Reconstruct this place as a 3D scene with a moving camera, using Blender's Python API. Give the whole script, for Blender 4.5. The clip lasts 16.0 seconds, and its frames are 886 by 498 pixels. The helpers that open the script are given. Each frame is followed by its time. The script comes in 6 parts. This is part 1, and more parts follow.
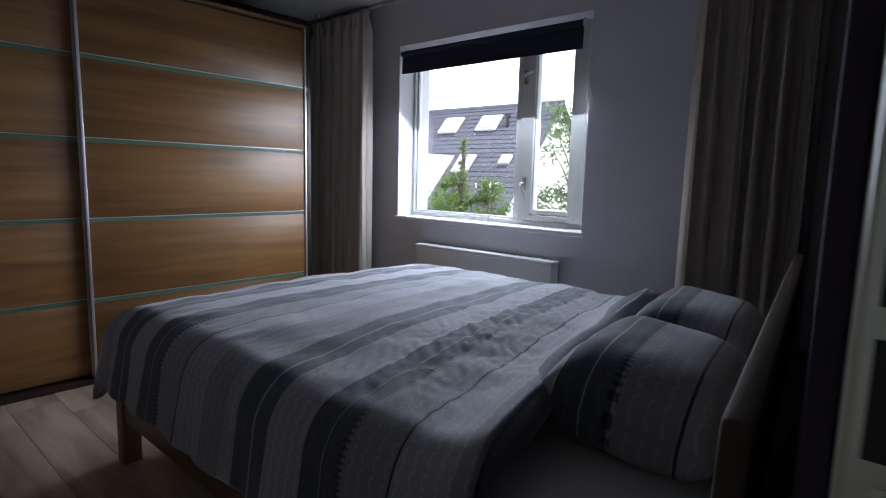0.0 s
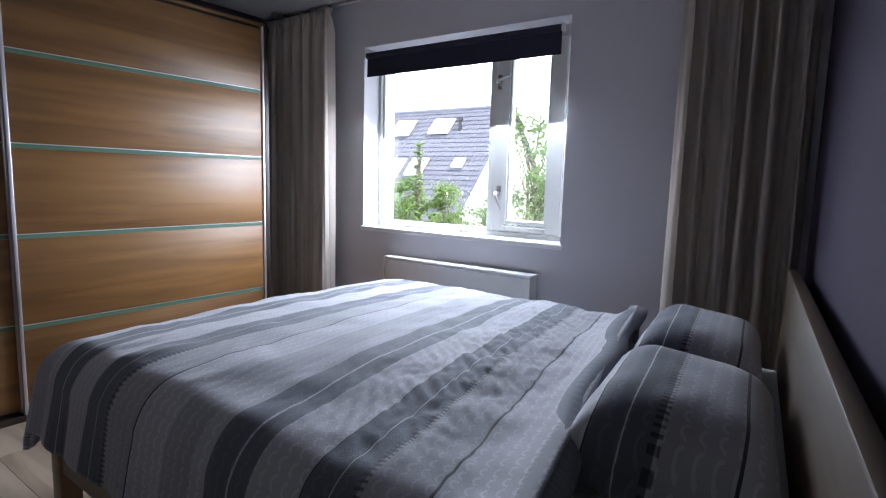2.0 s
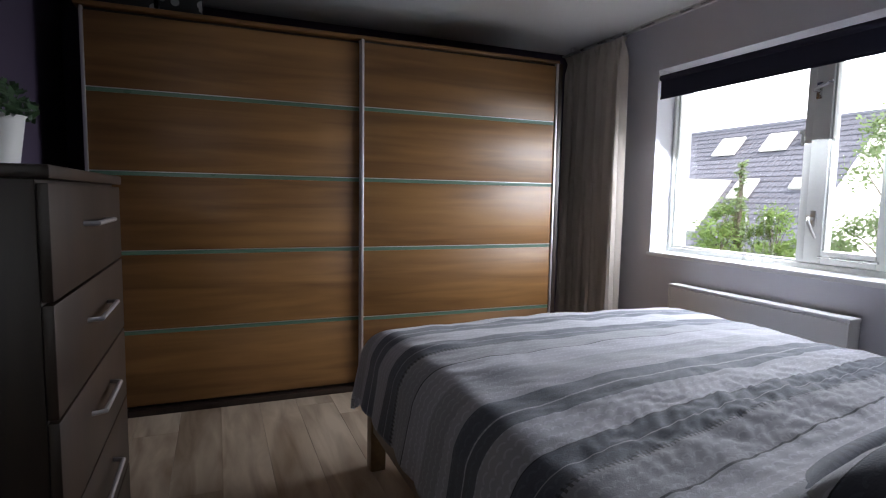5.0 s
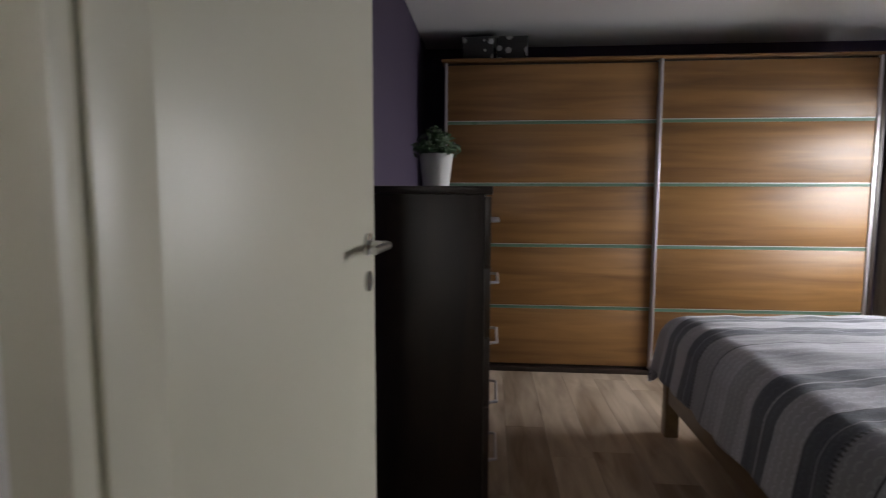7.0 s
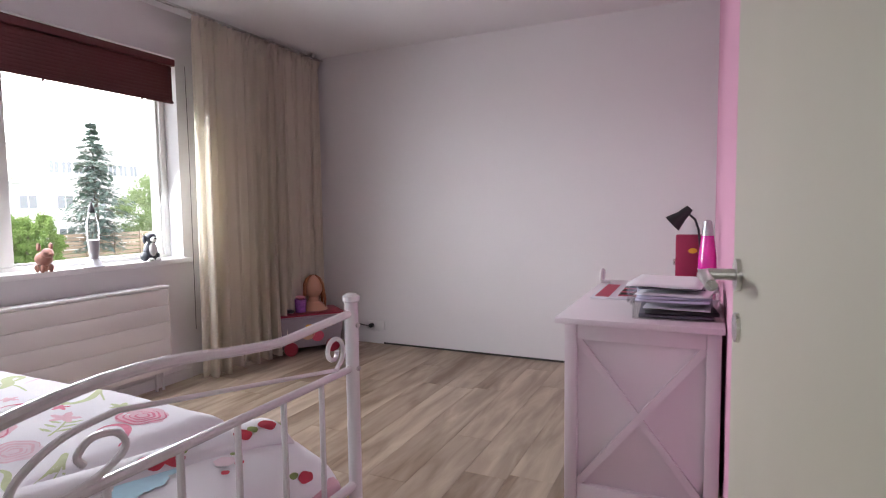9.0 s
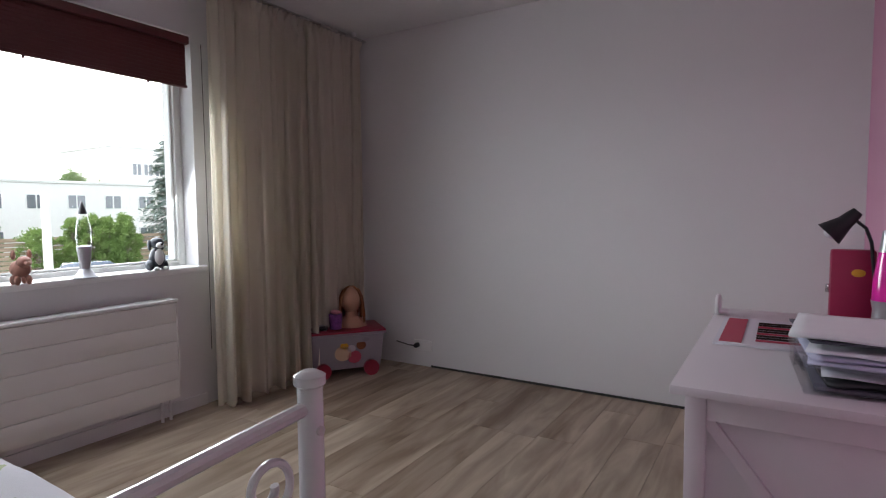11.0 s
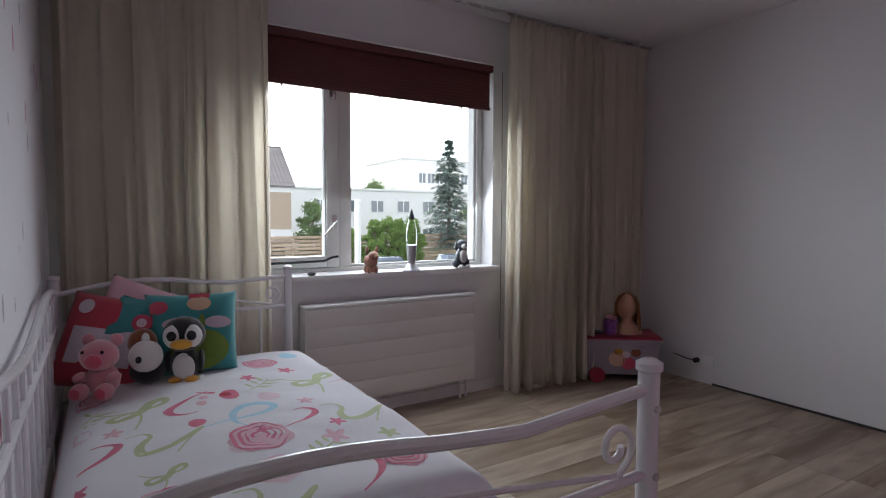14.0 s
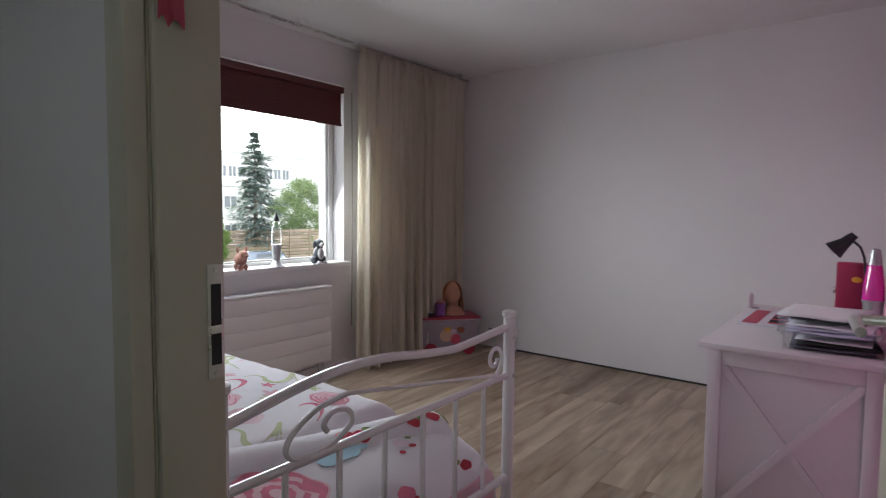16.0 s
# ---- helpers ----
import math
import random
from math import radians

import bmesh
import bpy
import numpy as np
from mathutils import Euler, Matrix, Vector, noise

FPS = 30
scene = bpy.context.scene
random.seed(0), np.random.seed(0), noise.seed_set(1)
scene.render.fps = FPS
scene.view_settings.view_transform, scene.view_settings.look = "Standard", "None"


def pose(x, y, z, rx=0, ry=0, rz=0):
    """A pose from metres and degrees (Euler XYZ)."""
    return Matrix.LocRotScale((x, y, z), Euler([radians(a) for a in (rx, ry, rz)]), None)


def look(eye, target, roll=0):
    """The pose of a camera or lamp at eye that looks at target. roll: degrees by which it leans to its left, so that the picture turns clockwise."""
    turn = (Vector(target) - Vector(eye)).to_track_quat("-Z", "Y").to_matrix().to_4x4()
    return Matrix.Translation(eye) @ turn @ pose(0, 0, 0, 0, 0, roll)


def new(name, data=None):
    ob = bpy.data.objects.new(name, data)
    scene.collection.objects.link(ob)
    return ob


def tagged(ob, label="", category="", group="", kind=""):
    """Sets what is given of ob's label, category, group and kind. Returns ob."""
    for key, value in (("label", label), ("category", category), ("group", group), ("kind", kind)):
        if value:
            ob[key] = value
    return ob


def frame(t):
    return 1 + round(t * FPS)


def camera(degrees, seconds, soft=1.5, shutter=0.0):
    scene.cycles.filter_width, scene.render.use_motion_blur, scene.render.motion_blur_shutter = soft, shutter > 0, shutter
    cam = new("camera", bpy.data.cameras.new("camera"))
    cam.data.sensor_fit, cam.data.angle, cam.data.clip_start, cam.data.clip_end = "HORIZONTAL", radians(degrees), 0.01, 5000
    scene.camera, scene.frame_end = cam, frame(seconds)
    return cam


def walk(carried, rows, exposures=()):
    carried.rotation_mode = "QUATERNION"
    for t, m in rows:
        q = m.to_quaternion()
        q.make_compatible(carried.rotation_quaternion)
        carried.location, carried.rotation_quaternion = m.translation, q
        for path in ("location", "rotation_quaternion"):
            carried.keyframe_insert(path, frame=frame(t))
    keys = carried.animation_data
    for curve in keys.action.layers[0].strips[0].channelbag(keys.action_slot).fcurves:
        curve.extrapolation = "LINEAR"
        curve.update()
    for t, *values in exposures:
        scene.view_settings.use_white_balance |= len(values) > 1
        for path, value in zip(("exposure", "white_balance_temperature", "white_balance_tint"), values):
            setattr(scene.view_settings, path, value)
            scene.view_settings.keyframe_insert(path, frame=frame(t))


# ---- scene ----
cam = camera(77.5, 16.0, soft=1.1, shutter=0.2)
PATH = [
    (0, (1.012, 0.078, 1.104), (2.506, 1.381, 0.84), 1.46),
    (0.5, (0.967, 0.228, 1.115), (2.48, 1.51, 0.857), 1.45),
    (1, (1.014, 0.279, 1.121), (2.54, 1.545, 0.866), 1.55),
    (1.5, (1.052, 0.28, 1.135), (2.62, 1.495, 0.881), 1.5),
    (2, (1.072, 0.281, 1.138), (2.676, 1.448, 0.888), 1.55),
    (2.5, (1.094, 0.276, 1.148), (2.701, 1.439, 0.899), 1.52),
    (3, (1.124, 0.287, 1.146), (2.67, 1.536, 0.92), 1.42),
    (3.5, (1.145, 0.266, 1.139), (2.466, 1.754, 0.943), 1.35),
    (4, (1.167, 0.250, 1.140), (2.185, 1.962, 0.952), 1.17),
    (6.3, (0.997, -0.252, 1.159), (1.449, 1.686, 0.963), 0.93),
    (6.5, (0.971, -0.300, 1.161), (1.283, 1.666, 0.963), 0.87),
    (7, (0.851, -0.421, 1.159), (0.681, 1.562, 0.968), 0.16),
    (7.5, (0.718, -0.525, 1.16), (0.1, 1.371, 1.008), -1.2),
    (8, (0.534, -0.479, 1.17), (-0.266, 1.348, 1.019), -1.2),
    (8.5, (0.334, -0.325, 1.15), (-0.504, 1.486, 1.01), -0.8),
    (9, (0.175, -0.112, 1.158), (-0.67, 1.694, 1.015), -0.75),
    (11.3, (-0.113, 0.549, 1.163), (-1.236, 2.199, 1.031), -0.30),
    (11.5, (-0.126, 0.531, 1.169), (-1.313, 2.135, 1.039), -0.16),
    (12, (-0.170, 0.498, 1.173), (-1.548, 1.942, 1.046), -0.29),
    (12.5, (-0.200, 0.466, 1.173), (-1.728, 1.751, 1.051), -0.18),
    (13, (-0.200, 0.436, 1.167), (-1.836, 1.581, 1.048), -0.13),
    (13.5, (-0.157, 0.397, 1.164), (-1.843, 1.465, 1.048), 0.07),
    (14, (-0.058, 0.299, 1.178), (-1.750, 1.358, 1.063), 0.20),
    (14.5, (0.020, 0.172, 1.190), (-1.632, 1.292, 1.073), 0.22),
    (15, (0.094, 0.011, 1.205), (-1.455, 1.270, 1.085), 0.17),
    (15.5, (0.164, -0.174, 1.219), (-1.261, 1.224, 1.096), 0.35),
    (16, (0.202, -0.334, 1.225), (-1.030, 1.237, 1.099), 0.59),
]
EXPOSURES = [
    (0, -0.5, 5900, 12), (0.5, -0.1, 5900, 12), (1.0, 0.2, 5900, 12), (1.5, 0.45, 5900, 12), (2.0, 0.45, 5900, 12), (3.0, 0.4, 5900, 12), (4.2, 0.1, 6000, 12),
    (6.3, 0.28, 6900, 14), (7.0, 0.6, 6900, 14), (7.5, 0.6, 6900, 15), (8.5, 0.62, 6600, 15), (9.2, 0.5, 6400, 14), (11.3, -0.5, 6200, 10), (12.0, -0.8, 6100, 10),
    (12.5, -0.9, 6100, 10), (14.0, -0.7, 6100, 10), (15.5, -0.3, 6300, 9), (16.0, -0.2, 6300, 9),
]
walk(cam, [(t, look(eye, target, roll)) for t, eye, target, roll in PATH], EXPOSURES)

# ---- light ----
world = bpy.data.worlds.new("overcast_sky")
scene.world = world
world.use_nodes = True
wn = world.node_tree
sky = wn.nodes.new("ShaderNodeTexSky")
sky.sky_type, sky.sun_disc = "NISHITA", False
sky.sun_elevation, sky.sun_rotation = radians(60), radians(180)
sky.air_density, sky.dust_density, sky.ozone_density = 1.0, 6.0, 1.0
wn.links.new(sky.outputs[0], wn.nodes["Background"].inputs[0])
wn.nodes["Background"].inputs[1].default_value = 0.15
sun_data = bpy.data.lights.new("sun", "SUN")
sun_data.energy, sun_data.angle, sun_data.color = 5.0, radians(12), (1.0, 0.96, 0.9)
sun = new("sun", sun_data)
sun.matrix_world = look((0, 0, 30), (0.5, 16, 0))


def window_light(name, x, y0, y1, z0, z1, face, watts, tone, spread=150, dip=0.6):
    """The sky's light that comes in at a window's opening."""
    d = bpy.data.lights.new(name, "AREA")
    d.shape, d.size, d.size_y, d.energy, d.color = "RECTANGLE", abs(y1 - y0), z1 - z0, watts, tone
    d.spread = radians(spread)
    ob = new(name, d)
    eye = (x, (y0 + y1) / 2, (z0 + z1) / 2)
    ob.matrix_world = look(eye, (x + face, eye[1], eye[2] - dip))
    return ob


window_light("bedroom_window_light", 3.98, 1.5, 2.82, 0.9, 1.78, -1, 52, (0.86, 0.92, 1.0), 165, 1.15)
window_light("girls_room_window_light", -3.13, 1.02, 2.54, 0.9, 1.87, 1, 35, (0.92, 0.95, 1.0), 170, 0.6)
# Lamp at an assumed, unseen window, added to brighten the landing.
landing_light = window_light("landing_added_light", 0.3, -2.52, -2.5, 1.3, 2.1, 0, 0.34, (1.0, 0.95, 0.86))
landing_light.data.size = 0.5
landing_light.matrix_world = look((0.3, -2.48, 1.75), (0.3, 0, 1.2))

# ---- materials ----


def node_mat(name):
    m = bpy.data.materials.new(name)
    m.use_nodes = True
    return m, m.node_tree, m.node_tree.nodes["Principled BSDF"]


def plain(name, col, rough=0.6, metal=0.0, vary=0.08, scale=6.0, bump=0.06, fine=90.0, coat=0.0, per=0.0):
    """A surface of one colour with blotches, fine grain and relief."""
    m, nt, bs = node_mat(name)
    tc = nt.nodes.new("ShaderNodeTexCoord")
    n1, n2 = nt.nodes.new("ShaderNodeTexNoise"), nt.nodes.new("ShaderNodeTexNoise")
    n1.inputs["Scale"].default_value, n1.inputs["Detail"].default_value = scale, 5
    n2.inputs["Scale"].default_value, n2.inputs["Detail"].default_value = fine, 4
    mix = nt.nodes.new("ShaderNodeMix")
    mix.data_type = "RGBA"
    mix.inputs[6].default_value = (*[c * (1 - vary) for c in col], 1)
    mix.inputs[7].default_value = (*[min(1, c * (1 + vary)) for c in col], 1)
    for n in (n1, n2):
        nt.links.new(tc.outputs["Object"], n.inputs["Vector"])
    nt.links.new(n1.outputs["Fac"], mix.inputs[0])
    last = mix.outputs[2]
    if per:
        oi, hs = nt.nodes.new("ShaderNodeObjectInfo"), nt.nodes.new("ShaderNodeHueSaturation")
        mr = nt.nodes.new("ShaderNodeMapRange")
        mr.inputs[3].default_value, mr.inputs[4].default_value = 1 - per, 1 + per
        nt.links.new(oi.outputs["Random"], mr.inputs[0])
        nt.links.new(mr.outputs[0], hs.inputs["Value"])
        nt.links.new(last, hs.inputs["Color"])
        last = hs.outputs[0]
    nt.links.new(last, bs.inputs["Base Color"])
    rr = nt.nodes.new("ShaderNodeMapRange")
    rr.inputs[3].default_value, rr.inputs[4].default_value = max(0.03, rough - 0.07), min(1, rough + 0.07)
    nt.links.new(n1.outputs["Fac"], rr.inputs[0])
    nt.links.new(rr.outputs[0], bs.inputs["Roughness"])
    bs.inputs["Metallic"].default_value = metal
    bs.inputs["Coat Weight"].default_value = coat
    if bump:
        b = nt.nodes.new("ShaderNodeBump")
        b.inputs["Strength"].default_value, b.inputs["Distance"].default_value = bump, 0.004
        nt.links.new(n2.outputs["Fac"], b.inputs["Height"])
        nt.links.new(b.outputs[0], bs.inputs["Normal"])
    return m


def wood(name, dark, light, stretch, rough=0.4, per=0.0, grain=14.0, bump=0.05, streak=0.5):
    """Wood with long grain: stretch is the scale along x, y and z (small along the grain)."""
    m, nt, bs = node_mat(name)
    tc, mp = nt.nodes.new("ShaderNodeTexCoord"), nt.nodes.new("ShaderNodeMapping")
    mp.inputs["Scale"].default_value = stretch
    nt.links.new(tc.outputs["Object"], mp.inputs["Vector"])
    src = mp.outputs[0]
    oi = nt.nodes.new("ShaderNodeObjectInfo")
    if per:
        va, sc = nt.nodes.new("ShaderNodeVectorMath"), nt.nodes.new("ShaderNodeVectorMath")
        va.operation, sc.operation = "ADD", "SCALE"
        sc.inputs[0].default_value = (31.0, 17.0, 53.0)
        nt.links.new(oi.outputs["Random"], sc.inputs["Scale"])
        nt.links.new(src, va.inputs[0])
        nt.links.new(sc.outputs[0], va.inputs[1])
        src = va.outputs[0]
    n1, n2 = nt.nodes.new("ShaderNodeTexNoise"), nt.nodes.new("ShaderNodeTexNoise")
    n1.inputs["Scale"].default_value, n1.inputs["Detail"].default_value, n1.inputs["Distortion"].default_value = grain, 7, 0.6
    n2.inputs["Scale"].default_value, n2.inputs["Detail"].default_value = grain * 0.22, 4
    for n in (n1, n2):
        nt.links.new(src, n.inputs["Vector"])
    add = nt.nodes.new("ShaderNodeMath")
    add.operation = "MULTIPLY_ADD"
    add.inputs[1].default_value = streak
    nt.links.new(n1.outputs["Fac"], add.inputs[0])
    mul = nt.nodes.new("ShaderNodeMath")
    mul.operation = "MULTIPLY"
    mul.inputs[1].default_value = 1 - streak
    nt.links.new(n2.outputs["Fac"], mul.inputs[0])
    nt.links.new(mul.outputs[0], add.inputs[2])
    cr = nt.nodes.new("ShaderNodeValToRGB")
    cr.color_ramp.elements[0].position, cr.color_ramp.elements[1].position = 0.36, 0.64
    cr.color_ramp.elements[0].color, cr.color_ramp.elements[1].color = (*dark, 1), (*light, 1)
    nt.links.new(add.outputs[0], cr.inputs[0])
    last = cr.outputs[0]
    if per:
        hs, mr = nt.nodes.new("ShaderNodeHueSaturation"), nt.nodes.new("ShaderNodeMapRange")
        mr.inputs[3].default_value, mr.inputs[4].default_value = 1 - per, 1 + per
        nt.links.new(oi.outputs["Random"], mr.inputs[0])
        nt.links.new(mr.outputs[0], hs.inputs["Value"])
        nt.links.new(last, hs.inputs["Color"])
        last = hs.outputs[0]
    nt.links.new(last, bs.inputs["Base Color"])
    bs.inputs["Roughness"].default_value = rough
    b = nt.nodes.new("ShaderNodeBump")
    b.inputs["Strength"].default_value, b.inputs["Distance"].default_value = bump, 0.002
    nt.links.new(n1.outputs["Fac"], b.inputs["Height"])
    nt.links.new(b.outputs[0], bs.inputs["Normal"])
    return m


def cloth(name, col, vary=0.1, scale=8.0, weave=420.0, bump=0.25, sheen=0.3, through_light=0.0):
    """Woven cloth with a fine weave and soft blotches."""
    m = plain(name, col, 0.9, 0.0, vary, scale, bump, weave)
    bs = m.node_tree.nodes["Principled BSDF"]
    bs.inputs["Sheen Weight"].default_value = sheen
    if through_light:
        nt = m.node_tree
        tr, mx = nt.nodes.new("ShaderNodeBsdfTranslucent"), nt.nodes.new("ShaderNodeMixShader")
        tr.inputs[0].default_value = (*col, 1)
        mx.inputs[0].default_value = through_light
        nt.links.new(bs.outputs[0], mx.inputs[1])
        nt.links.new(tr.outputs[0], mx.inputs[2])
        nt.links.new(mx.outputs[0], nt.nodes["Material Output"].inputs[0])
    return m


def glass(name, tint=(1, 1, 1), rough=0.0):
    m, nt, bs = node_mat(name)
    bs.inputs["Base Color"].default_value = (*tint, 1)
    bs.inputs["Transmission Weight"].default_value = 1
    bs.inputs["Roughness"].default_value = rough
    bs.inputs["IOR"].default_value = 1.45
    return m


def pane_glass(name):
    """A thin window pane: clear, with a faint mirror image."""
    m, nt, bs = node_mat(name)
    tr, gl, mx = nt.nodes.new("ShaderNodeBsdfTransparent"), nt.nodes.new("ShaderNodeBsdfGlossy"), nt.nodes.new("ShaderNodeMixShader")
    fr = nt.nodes.new("ShaderNodeFresnel")
    fr.inputs[0].default_value = 1.3
    gl.inputs["Roughness"].default_value = 0.01
    nt.links.new(fr.outputs[0], mx.inputs[0])
    nt.links.new(tr.outputs[0], mx.inputs[1])
    nt.links.new(gl.outputs[0], mx.inputs[2])
    nt.links.new(mx.outputs[0], nt.nodes["Material Output"].inputs[0])
    return m



def thin_glass(name):
    """Thin blown glass: clear, glossy towards its edges."""
    m, nt, bs = node_mat(name)
    tr, gl, mx = nt.nodes.new("ShaderNodeBsdfTransparent"), nt.nodes.new("ShaderNodeBsdfGlossy"), nt.nodes.new("ShaderNodeMixShader")
    lw, sc = nt.nodes.new("ShaderNodeLayerWeight"), nt.nodes.new("ShaderNodeMath")
    lw.inputs[0].default_value = 0.25
    sc.operation = "MULTIPLY"
    sc.inputs[1].default_value = 0.5
    gl.inputs["Roughness"].default_value = 0.02
    nt.links.new(lw.outputs["Facing"], sc.inputs[0])
    nt.links.new(sc.outputs[0], mx.inputs[0])
    nt.links.new(tr.outputs[0], mx.inputs[1])
    nt.links.new(gl.outputs[0], mx.inputs[2])
    nt.links.new(mx.outputs[0], nt.nodes["Material Output"].inputs[0])
    return m


M = {
    "wall_white": plain("wall_white", (0.74, 0.73, 0.73), 0.85, 0, 0.03, 2.0, 0.12, 140),
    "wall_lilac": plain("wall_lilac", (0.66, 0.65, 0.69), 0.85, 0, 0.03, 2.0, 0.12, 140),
    # Purple paint, taken a bit darker to carry some of these walls' shade.
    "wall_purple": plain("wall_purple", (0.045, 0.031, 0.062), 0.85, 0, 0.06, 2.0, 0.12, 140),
    "wall_pink": plain("wall_pink", (0.7, 0.36, 0.5), 0.85, 0, 0.04, 2.0, 0.12, 140),
    "ceiling": plain("ceiling_paint", (0.76, 0.76, 0.76), 0.9, 0, 0.03, 2.0, 0.25, 220),
    "cream": plain("cream_lacquer", (0.54, 0.52, 0.42), 0.38, 0, 0.03, 3.0, 0.03, 60),
    "cream_dark": plain("cream_frame", (0.5, 0.48, 0.36), 0.4, 0, 0.04, 3.0, 0.03, 60),
    "dark_gap": plain("rubber_seal", (0.05, 0.05, 0.045), 0.8),
    "white_paint": plain("white_paint", (0.8, 0.8, 0.79), 0.4, 0, 0.02, 4.0, 0.03, 80),
    "frame_white": plain("window_paint", (0.72, 0.73, 0.7), 0.45, 0, 0.03, 5.0, 0.04, 70),
    "radiator": plain("radiator_enamel", (0.78, 0.77, 0.74), 0.35, 0, 0.02, 4.0, 0.02, 80),
    "steel": plain("brushed_steel", (0.62, 0.62, 0.6), 0.28, 1.0, 0.08, 9.0, 0.05, 160),
    "chrome": plain("chrome", (0.75, 0.75, 0.75), 0.12, 1.0, 0.03, 9.0, 0.0, 160),
    "alu": plain("matt_aluminium", (0.58, 0.56, 0.58), 0.38, 0.8, 0.05, 9.0, 0.03, 160),
    "black": plain("black_plastic", (0.015, 0.015, 0.017), 0.45, 0, 0.15, 9.0, 0.04, 120),
    "laminate": wood("oak_laminate", (0.18, 0.12, 0.075), (0.51, 0.415, 0.315), (5.0, 0.8, 5.0), 0.42, 0.09, 2.4, 0.04, 0.55),
    "joint": plain("floor_joint", (0.22, 0.16, 0.11), 0.8),
    "wardrobe": wood("wardrobe_veneer", (0.12, 0.052, 0.014), (0.26, 0.13, 0.042), (0.5, 9.0, 7.0), 0.4, 0.07, 2.2, 0.03, 0.55),
    "green_strip": plain("green_glass_strip", (0.09, 0.16, 0.11), 0.3, 0, 0.05, 5.0, 0.0, 60, 0.2),
    "bed_wood": wood("bed_wood", (0.06, 0.04, 0.022), (0.11, 0.074, 0.042), (0.7, 7.0, 7.0), 0.55, 0.04, 3.0),
    "bed_rail": wood("bed_rail_wood", (0.13, 0.08, 0.04), (0.24, 0.155, 0.08), (7.0, 0.7, 7.0), 0.4, 0.04, 3.0),
    "dark_wood": wood("dark_wood", (0.012, 0.007, 0.005), (0.032, 0.018, 0.012), (7.0, 7.0, 0.6), 0.42, 0.04, 3.0),
    "curtain_grey": cloth("taupe_curtain", (0.68, 0.61, 0.54), 0.08, 5, 380, 0.2, 0.2, 0.3),
    "curtain_cream": cloth("cream_curtain", (0.87, 0.83, 0.74), 0.06, 5, 380, 0.2, 0.2, 0.6),
    "blind_navy": cloth("navy_blind", (0.022, 0.024, 0.048), 0.1, 5, 600, 0.1, 0.0),
    "blind_red": plain("red_brown_slat", (0.1, 0.022, 0.024), 0.5, 0, 0.12, 12, 0.05, 60),
    "sheet_white": cloth("white_sheet", (0.74, 0.74, 0.76), 0.04),
    "sheet_pink": cloth("pink_sheet", (0.72, 0.42, 0.5), 0.05),
    "pink_white": plain("pinkish_white_lacquer", (0.72, 0.67, 0.7), 0.4, 0, 0.03, 4.0, 0.03, 80),
    "bed_metal": plain("white_coated_metal", (0.8, 0.78, 0.8), 0.25, 0, 0.02, 6.0, 0.02, 90),
    "glass": glass("clear_glass"),
    "thin_glass": thin_glass("thin_clear_glass"),
    "pane": pane_glass("window_pane"),
    "pot": plain("white_ceramic", (0.75, 0.74, 0.72), 0.3, 0, 0.03, 9, 0.03, 60),
    "leaf_dark": plain("dark_leaf", (0.03, 0.07, 0.025), 0.5, 0, 0.3, 20, 0.05, 60),
}


